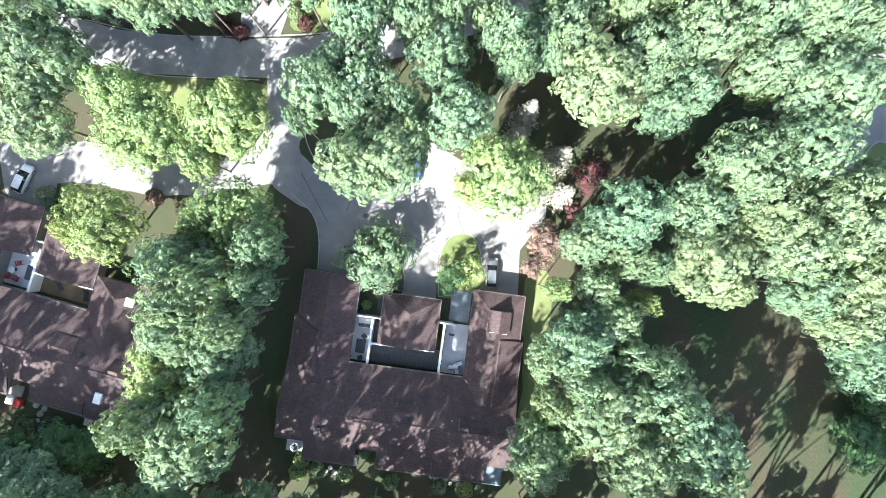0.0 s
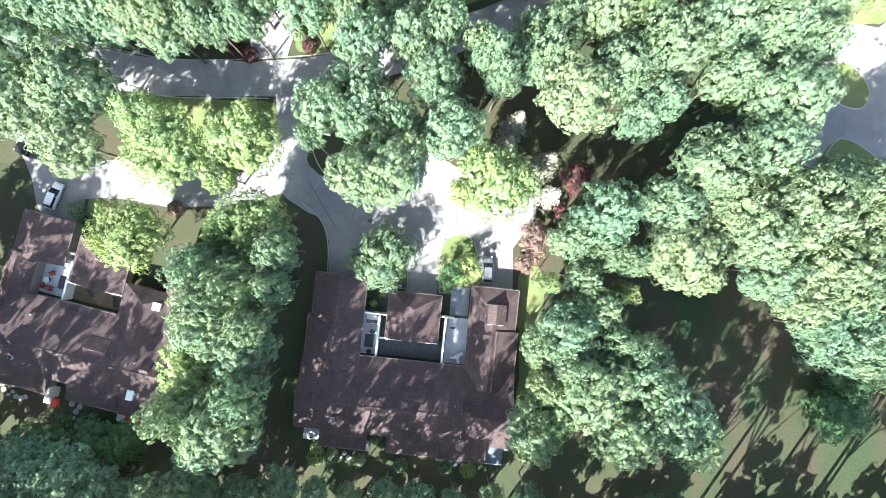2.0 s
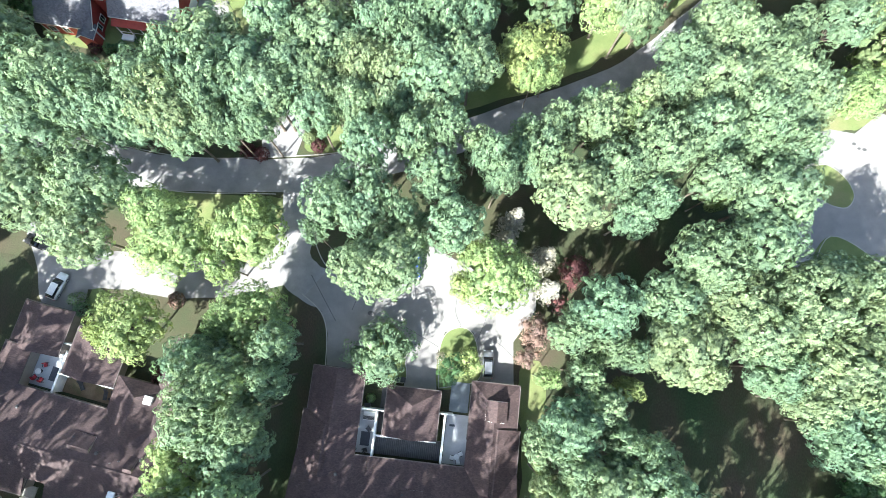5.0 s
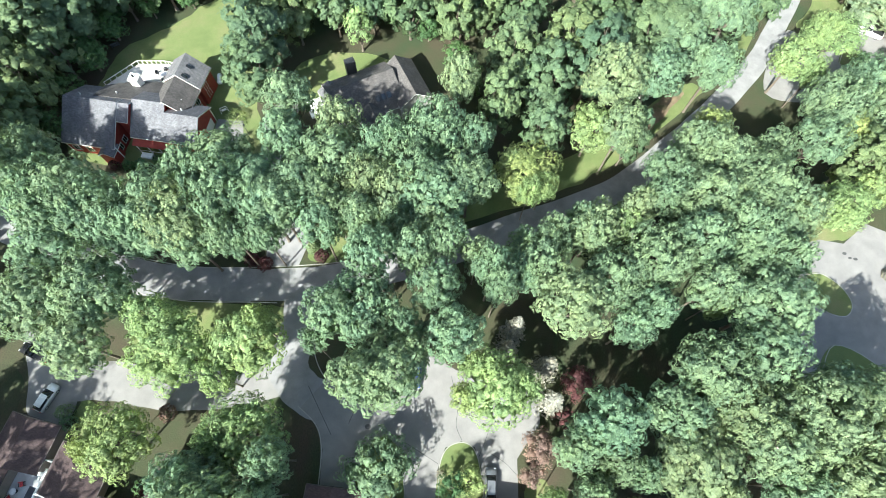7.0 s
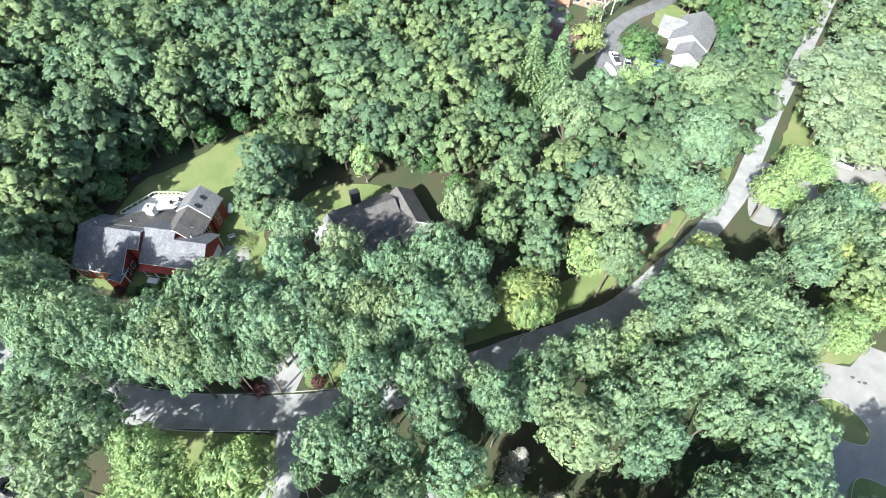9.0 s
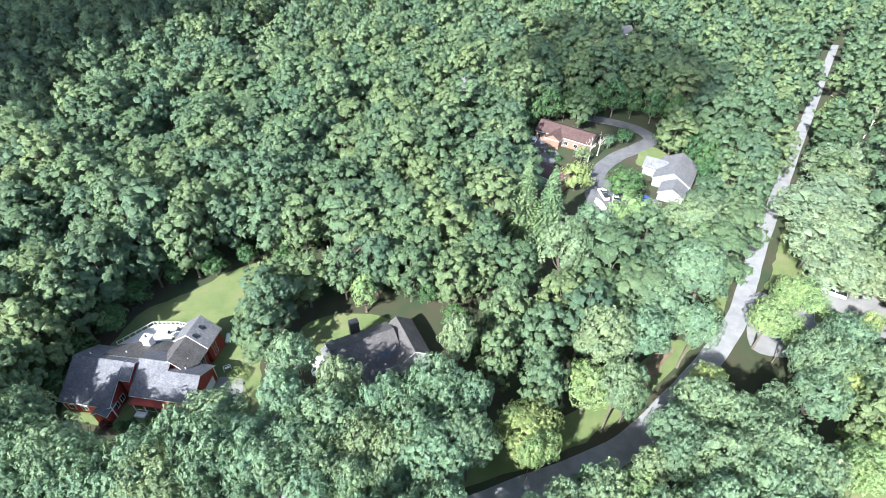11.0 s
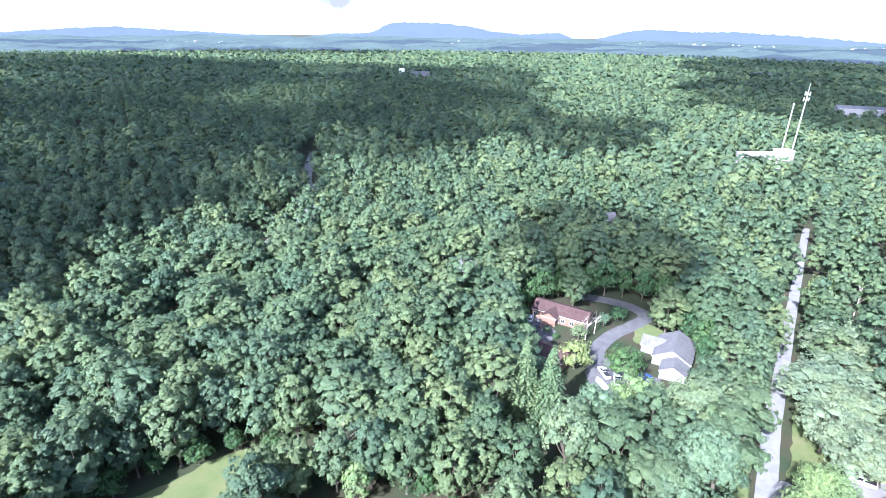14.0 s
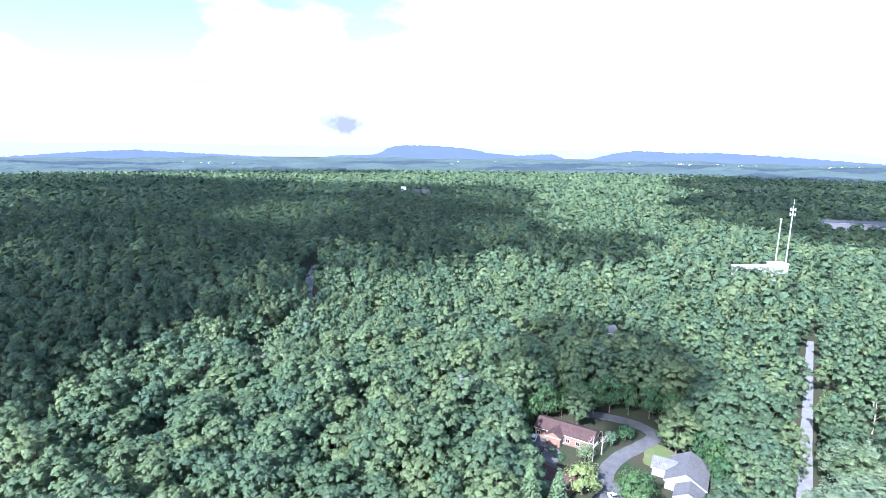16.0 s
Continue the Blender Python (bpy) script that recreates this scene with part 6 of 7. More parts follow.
# ---- far land and sky ----
def far_canopy():
    """Tree tops from the end of the woods to the hills: a fine uneven sheet."""
    rng = np.random.default_rng(5)
    A, R = 360, 150
    az = np.linspace(radians(-50), radians(50), A)
    r = 1700 * (3300 / 1700) ** np.linspace(0, 1, R)
    aa, rr = np.meshgrid(az, r)
    z = 13 + rng.uniform(-4.5, 4.5, aa.shape) + 3 * np.sin(aa * 60 + rr * 0.004) + 4 * np.sin(rr * 0.011 + aa * 23)
    v = np.stack([rr * np.sin(aa), rr * np.cos(aa), z], -1).reshape(-1, 3)
    i = (np.arange(R - 1)[:, None] * A + np.arange(A - 1)[None]).ravel()
    q = np.stack([i, i + 1, i + A + 1, i + A], 1)
    ob = new("far_canopy", mesh_from("far_canopy", v, q, FAR_HAZE_GREEN))
    tagged(ob, "far-off tree canopy reaching to the hills", "backdrop", kind="structure")


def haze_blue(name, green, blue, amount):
    """A far wooded slope, dull green, with bluish air painted in as emission."""
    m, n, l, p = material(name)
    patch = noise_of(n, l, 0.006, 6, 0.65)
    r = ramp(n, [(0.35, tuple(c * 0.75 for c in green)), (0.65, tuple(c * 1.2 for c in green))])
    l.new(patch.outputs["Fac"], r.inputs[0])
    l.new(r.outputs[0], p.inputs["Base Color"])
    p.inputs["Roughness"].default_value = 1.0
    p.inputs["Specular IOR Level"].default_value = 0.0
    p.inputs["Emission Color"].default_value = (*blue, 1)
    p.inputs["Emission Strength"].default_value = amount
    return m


# Bluish emission paints aerial haze over the far tree tops.
FAR_HAZE_GREEN = haze_blue("far_canopy_hazed", (0.046, 0.066, 0.042), (0.42, 0.52, 0.80), 0.12)
far_canopy()


def ridge(name, radius, heights, mat, label, seed, rough=5.0):
    """A line of wooded hills: heights over azimuths in degrees, with a tree-ragged crest."""
    rng = np.random.default_rng(seed)
    az = np.linspace(-52, 52, 520)
    h = np.interp(az, [a for a, _ in heights], [b for _, b in heights])
    k = np.hanning(9)
    h = np.convolve(np.pad(h, 4, "edge"), k / k.sum(), "valid") + rng.uniform(-0.5, 0.5, len(az)) * rough
    bm = bmesh.new()
    rows = []
    for f, dr in ((0.0, -420), (0.45, -200), (0.85, -60), (1.0, 0), (0.4, 160), (-0.2, 200)):
        rows.append([bm.verts.new(((radius + dr) * math.sin(radians(a)), (radius + dr) * math.cos(radians(a)), -2 + (hh + 2) * f)) for a, hh in zip(az, h)])
    for r, s in zip(rows, rows[1:]):
        for i in range(len(az) - 1):
            bm.faces.new((r[i], r[i + 1], s[i + 1], s[i]))
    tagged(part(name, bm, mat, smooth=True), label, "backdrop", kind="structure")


# Both hill lines glow blue in place of haze.
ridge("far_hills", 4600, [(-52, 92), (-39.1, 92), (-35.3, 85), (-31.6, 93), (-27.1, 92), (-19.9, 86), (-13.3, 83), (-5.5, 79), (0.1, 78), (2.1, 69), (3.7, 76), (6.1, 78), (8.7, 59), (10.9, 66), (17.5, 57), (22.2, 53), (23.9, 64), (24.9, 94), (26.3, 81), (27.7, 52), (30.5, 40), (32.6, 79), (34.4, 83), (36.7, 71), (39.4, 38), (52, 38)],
      haze_blue("far_hill_haze", (0.012, 0.016, 0.014), (0.60, 0.63, 0.84), 0.52), "hazy blue wooded hills on the skyline", 3)
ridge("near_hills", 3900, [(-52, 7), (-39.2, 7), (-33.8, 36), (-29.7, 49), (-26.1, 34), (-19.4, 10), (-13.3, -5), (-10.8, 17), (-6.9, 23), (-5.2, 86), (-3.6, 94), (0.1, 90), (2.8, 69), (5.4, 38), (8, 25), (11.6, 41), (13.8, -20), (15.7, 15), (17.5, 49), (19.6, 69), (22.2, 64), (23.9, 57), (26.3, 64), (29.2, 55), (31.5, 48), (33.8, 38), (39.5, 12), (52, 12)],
      haze_blue("near_hill_haze", (0.014, 0.02, 0.016), (0.38, 0.47, 0.70), 0.30), "long wooded ridge in painted blue haze before the skyline", 4, 7)


def far_settlement():
    rng = random.Random(12)
    for cx, cy, n, w in ((1130, 2700, 16, 200), (1330, 2500, 12, 220), (1700, 2350, 12, 220), (-1120, 2550, 14, 240), (-980, 2300, 8, 180), (-200, 2350, 6, 260), (60, 2750, 6, 300)):
        for _ in range(n):
            x, y = cx + rng.uniform(-w, w), cy + rng.uniform(-90, 90)
            b = thing("far_house", pose(x, y, 8, 0, 0, rng.uniform(0, 180)), "tiny far-off white house among trees", "house", "far settlement")
            s = rng.uniform(0.4, 0.75)
            part("wall", box(-9 * s, 9 * s, -6 * s, 6 * s, 0, 10 * s), WHITE_SIDING, b)
            part("roof", roof_bm(-9.6 * s, 9.6 * s, -6.6 * s, 6.6 * s, 10.2 * s, 14 * s, "u"), [PALE_SHINGLE, WHITE_SIDING, TRIM], b)


far_settlement()


def sky_clouds():
    """High cloud seen over the hills: a far backdrop, open to the sky in places."""
    m, n, l, p = material("cloud_veil")
    cloud = noise_of(n, l, 0.00085, 7, 0.55, (1, 1, 2.2))
    sep = n.new("ShaderNodeSeparateXYZ")
    geo = n.new("ShaderNodeNewGeometry")
    l.new(geo.outputs["Position"], sep.inputs[0])
    lift = n.new("ShaderNodeMapRange")
    lift.inputs["From Min"].default_value, lift.inputs["From Max"].default_value = 100, 1500
    lift.inputs["To Min"].default_value, lift.inputs["To Max"].default_value = 0.34, -0.10
    l.new(sep.outputs["Z"], lift.inputs["Value"])
    side = n.new("ShaderNodeMapRange")
    side.inputs["From Min"].default_value, side.inputs["From Max"].default_value = -2600, 1800
    side.inputs["To Min"].default_value, side.inputs["To Max"].default_value = -0.13, 0.22
    l.new(sep.outputs["X"], side.inputs["Value"])
    a1, a2 = n.new("ShaderNodeMath"), n.new("ShaderNodeMath")
    l.new(cloud.outputs["Fac"], a1.inputs[0])
    l.new(lift.outputs[0], a1.inputs[1])
    l.new(a1.outputs[0], a2.inputs[0])
    l.new(side.outputs[0], a2.inputs[1])
    cover = ramp(n, [(0.47, (0, 0, 0)), (0.62, (1, 1, 1))])
    l.new(a2.outputs[0], cover.inputs[0])
    tone = noise_of(n, l, 0.0022, 6, 0.6, (1, 1, 3.5))
    grey = ramp(n, [(0.30, (0.55, 0.56, 0.64)), (0.46, (0.98, 0.99, 1.0))])
    l.new(tone.outputs["Fac"], grey.inputs[0])
    off = n.new("ShaderNodeVectorMath")
    off.operation = "SUBTRACT"
    off.inputs[1].default_value = CLOUD_SPOT
    l.new(geo.outputs["Position"], off.inputs[0])
    flat = n.new("ShaderNodeVectorMath")
    flat.operation = "MULTIPLY"
    flat.inputs[1].default_value = (1.0, 1.0, 2.6)
    l.new(off.outputs[0], flat.inputs[0])
    gone = n.new("ShaderNodeVectorMath")
    gone.operation = "LENGTH"
    l.new(flat.outputs[0], gone.inputs[0])
    rough = noise_of(n, l, 0.006, 5, 0.6)
    wob = n.new("ShaderNodeMath")
    wob.operation, wob.inputs[1].default_value = "MULTIPLY", 520.0
    l.new(rough.outputs["Fac"], wob.inputs[0])
    edge = n.new("ShaderNodeMath")
    l.new(gone.outputs["Value"], edge.inputs[0])
    l.new(wob.outputs[0], edge.inputs[1])
    belly = n.new("ShaderNodeMapRange")
    belly.inputs["From Min"].default_value, belly.inputs["From Max"].default_value = 370, 620
    belly.inputs["To Min"].default_value, belly.inputs["To Max"].default_value = 0.36, 1.0
    l.new(edge.outputs[0], belly.inputs["Value"])
    em, tr, mx = n.new("ShaderNodeEmission"), n.new("ShaderNodeBsdfTransparent"), n.new("ShaderNodeMixShader")
    glow = n.new("ShaderNodeMath")
    glow.operation, glow.inputs[1].default_value = "MULTIPLY", CLOUD_GLOW
    l.new(belly.outputs[0], glow.inputs[0])
    l.new(glow.outputs[0], em.inputs["Strength"])
    l.new(grey.outputs[0], em.inputs["Color"])
    l.new(cover.outputs[0], mx.inputs[0])
    l.new(tr.outputs[0], mx.inputs[1])
    l.new(em.outputs[0], mx.inputs[2])
    l.new(mx.outputs[0], n["Material Output"].inputs["Surface"])
    bm = bmesh.new()
    rows = [[bm.verts.new((4800 * math.sin(radians(a)) * c, 4800 * math.cos(radians(a)) * c, z)) for a in range(-75, 76, 3)] for z, c in ((-20, 1), (400, 1), (900, 0.985), (1500, 0.96), (2200, 0.91))]
    for r, s in zip(rows, rows[1:]):
        for i in range(len(r) - 1):
            bm.faces.new((r[i], r[i + 1], s[i + 1], s[i]))
    tagged(part("cloudy_sky", bm, m, smooth=True), "bright white cloud veil over the hills", "backdrop", kind="structure")


CLOUD_GLOW = 0.62
CLOUD_SPOT = (-838, 4700, 268)
sky_clouds()


def ball(level):
    bm = bmesh.new()
    bmesh.ops.create_icosphere(bm, subdivisions=level, radius=1.0)
    bm.verts.index_update()
    r = [v.co.copy() for v in bm.verts], [[v.index for v in f.verts] for f in bm.faces]
    bm.free()
    return r


def thin_cloud():
    """White cloud that lets a little of the sun through."""
    m = surface("cloud_white", [(0.3, (0.80, 0.80, 0.82)), (0.7, (0.88, 0.88, 0.89))], 0.01, 0.06, 0.05, 1.0, 0)
    n, l = m.node_tree.nodes, m.node_tree.links
    tr, mx = n.new("ShaderNodeBsdfTransparent"), n.new("ShaderNodeMixShader")
    mx.inputs[0].default_value = 0.54
    l.new(n["Principled BSDF"].outputs[0], mx.inputs[1])
    l.new(tr.outputs[0], mx.inputs[2])
    l.new(mx.outputs[0], n["Material Output"].inputs["Surface"])
    return m


CLOUD_WHITE = thin_cloud()
BODY, PUFF = ball(4), ball(1)


def cumulus(name, lumps, base, label, seed):
    """A drifting cloud: flat-based lumps melted into one rough body, frayed into puffs at the rim."""
    rng = np.random.default_rng(seed)
    verts, faces = [], []
    for x, y, rx, ry in lumps:
        start = len(verts)
        for d in BODY[0]:
            w = 1 + 0.30 * noise.fractal(d * 1.7 + Vector((x, y, seed)) * 0.01, 1.0, 2.0, 4)
            verts.append((x + d.x * rx * w, y + d.y * ry * w, base + (d.z * 0.45 * min(rx, ry) * w if d.z > 0 else d.z * 12)))
        faces += [[i + start for i in f] for f in BODY[1]]
        for _ in range(int(10 + (rx + ry) * 0.16)):
            a, w = rng.uniform(0, 6.283), rng.uniform(0.92, 1.0) + rng.exponential(0.09)
            r = rng.uniform(0.05, 0.16) * min(rx, ry) + 4
            start = len(verts)
            verts += [(x + rx * w * math.cos(a) + d.x * r, y + ry * w * math.sin(a) + d.y * r, base + d.z * r * 0.4) for d in PUFF[0]]
            faces += [[i + start for i in f] for f in PUFF[1]]
    me = bpy.data.meshes.new(name)
    me.from_pydata(verts, [], faces)
    me.materials.append(CLOUD_WHITE)
    me.shade_smooth()
    tagged(new(name, me), label, "cloud", kind="structure")


BASE = 700.0
drift = Vector((SUN_FROM.x, SUN_FROM.y, 0)) * (BASE / math.tan(SUN_ELEVATION))


def cloud_over(spots, label, seed):
    cumulus("cumulus_cloud", [(x + drift.x, y + drift.y, rx, ry) for x, y, rx, ry in spots], BASE, label, seed)


cloud_over([(-195, 250, 72, 80), (-190, 165, 68, 70), (-185, 105, 62, 60), (-170, 345, 95, 105), (-330, 420, 170, 170), (-80, 480, 105, 110), (10, 600, 105, 160), (-250, 700, 280, 220), (20, 900, 140, 220), (-620, 850, 330, 330), (-300, 1000, 320, 170), (-900, 1150, 380, 200)], "broad white cumulus cloud that shades the far woods", 1)
cloud_over([(78, 214, 30, 42)], "small white cumulus cloud that shades a patch of woods", 2)
cloud_over([(120, 440, 46, 40), (165, 500, 40, 40)], "small white cumulus cloud over the woods", 3)
cloud_over([(470, 700, 130, 190), (610, 800, 150, 240), (720, 1120, 190, 260), (980, 1300, 260, 200), (420, 520, 70, 60)], "white cumulus cloud over the eastern woods", 4)
cloud_over([(-600, 1650, 480, 120), (-1250, 2150, 420, 150), (350, 1950, 320, 120), (950, 1500, 240, 120), (800, 2350, 520, 110), (-100, 2500, 420, 110), (1500, 2100, 300, 150)], "long broken cloud over the distance", 5)


# ---- vehicles ----
def car(at, body_paint, label, length=4.6, width=1.82, height=1.58, kind="suv", category="car"):
    """A parked car or pickup: lofted body, glazed cabin, wheels with rims, lights, mirrors."""
    c = thing("parked_car" if kind != "pickup" else "pickup_truck", at, label, category, "parked vehicles")
    L, W, H = length / 2, width / 2, height
    def loft(rows, name, mat, parent, lab=""):
        bm = bmesh.new()
        rings = []
        for y, w, z0, z1, r in rows:
            pts = [(-w, z0), (-w, z1 - r), (-w + r * 0.9, z1), (w - r * 0.9, z1), (w, z1 - r), (w, z0)]
            rings.append([bm.verts.new((x, y, z)) for x, z in pts])
        for a, b in zip(rings, rings[1:]):
            for i in range(6):
                bm.faces.new((a[i], a[(i + 1) % 6], b[(i + 1) % 6], b[i]))
        bm.faces.new(rings[0][::-1])
        bm.faces.new(rings[-1])
        bmesh.ops.recalc_face_normals(bm, faces=bm.faces[:])
        bmesh.ops.bevel(bm, geom=[e for e in bm.edges if e.calc_face_angle(0) > 0.5], offset=0.05, segments=2, affect="EDGES")
        return part(name, bm, mat, parent, lab, smooth=True)
    hood = H * 0.62
    body = loft([(-L, W * 0.80, 0.35, hood * 0.80, 0.12), (-L * 0.93, W * 0.95, 0.25, hood * 0.98, 0.12), (-L * 0.3, W, 0.22, hood * 1.02, 0.1), (L * 0.35, W, 0.22, hood, 0.1), (L * 0.80, W * 0.97, 0.24, hood * 0.90, 0.14), (L * 0.97, W * 0.86, 0.32, hood * 0.74, 0.14), (L, W * 0.74, 0.38, hood * 0.62, 0.1)], "body", body_paint, c)
    if kind == "pickup":
        rows = [(-L * 0.05, W * 0.80, hood - 0.1, H * 0.97, 0.15), (L * 0.28, W * 0.82, hood - 0.1, H, 0.15), (L * 0.52, W * 0.86, hood - 0.1, hood + 0.02, 0.02)]
        part("bed", box(-W * 0.82, W * 0.82, -L * 0.9, -L * 0.1, hood * 0.98, hood * 1.04), DARK_METAL, c, "dark open load bed")
    else:
        rows = [(-L * 0.93, W * 0.82, hood - 0.1, hood + 0.1, 0.05), (-L * 0.72, W * 0.78, hood - 0.1, H * 0.97, 0.16), (L * 0.02, W * 0.80, hood - 0.1, H, 0.16), (L * 0.20, W * 0.80, hood - 0.1, H * 0.96, 0.16), (L * 0.52, W * 0.86, hood - 0.1, hood + 0.02, 0.02)]
    cabin = loft(rows, "cabin_glass", GLASS, c, "dark tinted cabin glass")
    y0, y1 = (-L * 0.02, L * 0.27) if kind == "pickup" else (-L * 0.70, L * 0.18)
    part("roof_panel", box(-W * 0.68, W * 0.68, y0, y1, H * 0.965, H + 0.015, 0.02), body_paint, c)
    for s in (-1, 1):
        part("pillar", box(s * W * 0.79 - 0.03, s * W * 0.79 + 0.03, -0.05, 0.05, hood, H * 0.95), body_paint, c)
        part("mirror", box(s * W * 1.02 - 0.1, s * W * 1.02 + 0.1, L * 0.36, L * 0.36 + 0.12, hood, hood + 0.16, 0.03), body_paint, c)
        part("headlight", box(s * W * 0.68 - 0.16, s * W * 0.68 + 0.16, L * 0.93, L * 0.985, hood * 0.62, hood * 0.80, 0.02), PALE_METAL, c)
        part("tail_light", box(s * W * 0.72 - 0.12, s * W * 0.72 + 0.12, -L * 1.0, -L * 0.96, hood * 0.62, hood * 0.88, 0.02), LAMP_GLASS, c)
        for y in (-L * 0.60, L * 0.60):
            x = s * (W - 0.12)
            wheel = part("wheel", tube((x - 0.11, y, 0.33), (x + 0.11, y, 0.33), 0.33, 0.33, 14), RUBBER, c)
            part("rim", tube((x - 0.115, y, 0.33), (x + 0.115, y, 0.33), 0.2, 0.2, 10), PALE_METAL, wheel)
    return c


car(pose(8.82, -2.62, 0.06, 0, 0, -2), SILVER_PAINT, "silver hatchback parked before the garage")
car(pose(-64.1, 9.85, 0.05, 0, 0, -22.5), WHITE_PAINT, "white crossover parked on the shaded driveway", 4.7)
car(pose(-3.5, 14.0, 0.06, 0, 0, 178), BLUE_PAINT, "blue car parked under overhanging maples", 4.5)
car(pose(-68.0, 17.2, 0.05, 0, 0, 68), BLACK_PAINT, "black pickup parked in tree shade", 5.6, 1.95, 1.85, "pickup", "pickup truck")
car(pose(32.4, 163.2, 0.06, 0, 0, -20), WHITE_PAINT, "white car parked by the ranch house", 4.7)
car(pose(33.2, 156.0, 0.06, 0, 0, -30), BLACK_PAINT, "dark car parked by the ranch house", 4.7)
car(pose(49.4, 131.5, 0.06, 0, 0, 10), WHITE_PAINT, "white pickup in the parking bay", 5.8, 2.0, 2.0, "pickup", "pickup truck")
car(pose(52.2, 128.0, 0.06, 0, 0, -15), WHITE_PAINT, "white pickup in the parking bay", 5.8, 2.0, 2.0, "pickup", "pickup truck")
car(pose(61.2, 129.4, 0.06, 0, 0, 40), BLUE_PAINT, "dark blue car beside the pale house", 4.6)
car(pose(97.0, 91.3, 0.06, 0, 0, 60), WHITE_PAINT, "white pickup parked on the sunny driveway", 5.8, 2.0, 2.0, "pickup", "pickup truck")
car(pose(-33.6, 62.5, 0.05, 0, 0, 8), WHITE_PAINT, "white car half hidden by a tree", 4.8)


def boat_trailer(at):
    t = thing("covered_boat", at, "white covered boat on a trailer", "boat")
    bm = bmesh.new()
    rings = []
    for y, w, h in ((-2.6, 0.85, 1.3), (-1.0, 1.0, 1.7), (0.8, 1.0, 1.6), (2.2, 0.6, 1.35), (3.0, 0.1, 1.25)):
        rings.append([bm.verts.new(p) for p in ((-w * 0.5, y, 0.5), (-w, y, 0.95), (-w * 0.5, y, h), (w * 0.5, y, h), (w, y, 0.95), (w * 0.5, y, 0.5))])
    for a, b in zip(rings, rings[1:]):
        for i in range(6):
            bm.faces.new((a[i], a[(i + 1) % 6], b[(i + 1) % 6], b[i]))
    bm.faces.new(rings[0])
    bmesh.ops.recalc_face_normals(bm, faces=bm.faces[:])
    part("hull", bm, FLAT_WHITE, t, smooth=True)
    part("trailer", box(-0.8, 0.8, -2.2, 2.6, 0.4, 0.5), PALE_METAL, t)
    for s in (-1, 1):
        part("wheel", tube((s * 0.95 - 0.1, -0.6, 0.3), (s * 0.95 + 0.1, -0.6, 0.3), 0.3, 0.3, 12), RUBBER, t)


boat_trailer(pose(47.2, 126.0, 0.05, 0, 0, 15))


# ---- court and terrace furniture ----
def armchair(m, cloth, label):
    c = thing("patio_chair", m, label, "chair", "patio chairs")
    part("seat", box(-0.32, 0.32, -0.32, 0.30, 0.32, 0.46, 0.03), cloth, c)
    part("backrest", box(-0.32, 0.32, 0.24, 0.36, 0.44, 0.92, 0.03), cloth, c)
    for s in (-1, 1):
        part("armrest", box(s * 0.37 - 0.04, s * 0.37 + 0.04, -0.3, 0.34, 0.58, 0.64), DARK_METAL, c)
        for y in (-0.28, 0.3):
            part("leg", box(s * 0.37 - 0.025, s * 0.37 + 0.025, y - 0.025, y + 0.025, 0, 0.58), DARK_METAL, c)
    return c


def round_table(m, label, r=0.55):
    t = thing("patio_table", m, label, "table")
    part("tabletop", tube((0, 0, 0.70), (0, 0, 0.74), r, r, 18), PALE_METAL, t)
    part("pedestal", tube((0, 0, 0.03), (0, 0, 0.70), 0.06, 0.06, 8), DARK_METAL, t)
    part("foot", tube((0, 0, 0), (0, 0, 0.04), 0.3, 0.3, 12), DARK_METAL, t)
    return t


def lounger(m, mat, label):
    t = thing("sun_lounger", m, label, "lounger", "sun loungers")
    part("mattress", box(-0.32, 0.32, -0.95, 0.35, 0.30, 0.38, 0.03), mat, t)
    part("backrest", box(-0.32, 0.32, 0.3, 1.0, 0.30, 0.38, 0.03, Matrix.Translation((0, 0.30, 0.30)) @ Matrix.Rotation(radians(35), 4, "X") @ Matrix.Translation((0, -0.30, -0.30))), mat, t)
    for x in (-0.28, 0.28):
        for y in (-0.85, 0.3):
            part("leg", box(x - 0.03, x + 0.03, y - 0.03, y + 0.03, 0, 0.30), DARK_METAL, t)


F = 0.16
def rug(m, w, d, label):
    tagged(part("outdoor_rug", box(-w / 2, w / 2, -d / 2, d / 2, 0, 0.012), RUG), label, "rug").matrix_world = m


rug(H1 @ pose(10.2, 14.6, F + 0.002), 1.5, 2.2, "dark rug on the court paving")
rug(H1 @ pose(24.1, 19.2 - 0.9, F + 0.002), 0.9, 0.5, "dark doormat on the court paving")
armchair(H1 @ pose(8.3, 14.7, F, 0, 0, 90), DARK_METAL, "dark patio chair in the shaded court")
armchair(H1 @ pose(8.6, 12.9, F, 0, 0, 150), DARK_METAL, "dark patio chair in the shaded court")
armchair(H1 @ pose(10.6, 16.2, F, 0, 0, -40), DARK_METAL, "dark patio chair beside the rug")
armchair(H1 @ pose(10.4, 12.9, F, 0, 0, 200), DARK_METAL, "dark patio chair beside the rug")
round_table(H1 @ pose(25.3, 13.5, F), "small grey round table in the pale court", 0.45)
armchair(H1 @ pose(24.6, 13.3, F, 0, 0, 80), PALE_METAL, "grey metal chair at the small table")
armchair(H1 @ pose(25.9, 14.0, F, 0, 0, -60), PALE_METAL, "grey metal chair at the small table")
armchair(H1 @ pose(25.6, 12.8, F, 0, 0, 190), PALE_METAL, "grey metal chair at the small table")
armchair(H1 @ pose(28.0, 16.2, F, 0, 0, -90), DARK_METAL, "dark chair against the court wall")
rug(H2 @ pose(8.1, 14.8, F + 0.002), 1.7, 2.3, "dark rug on the pale court paving")
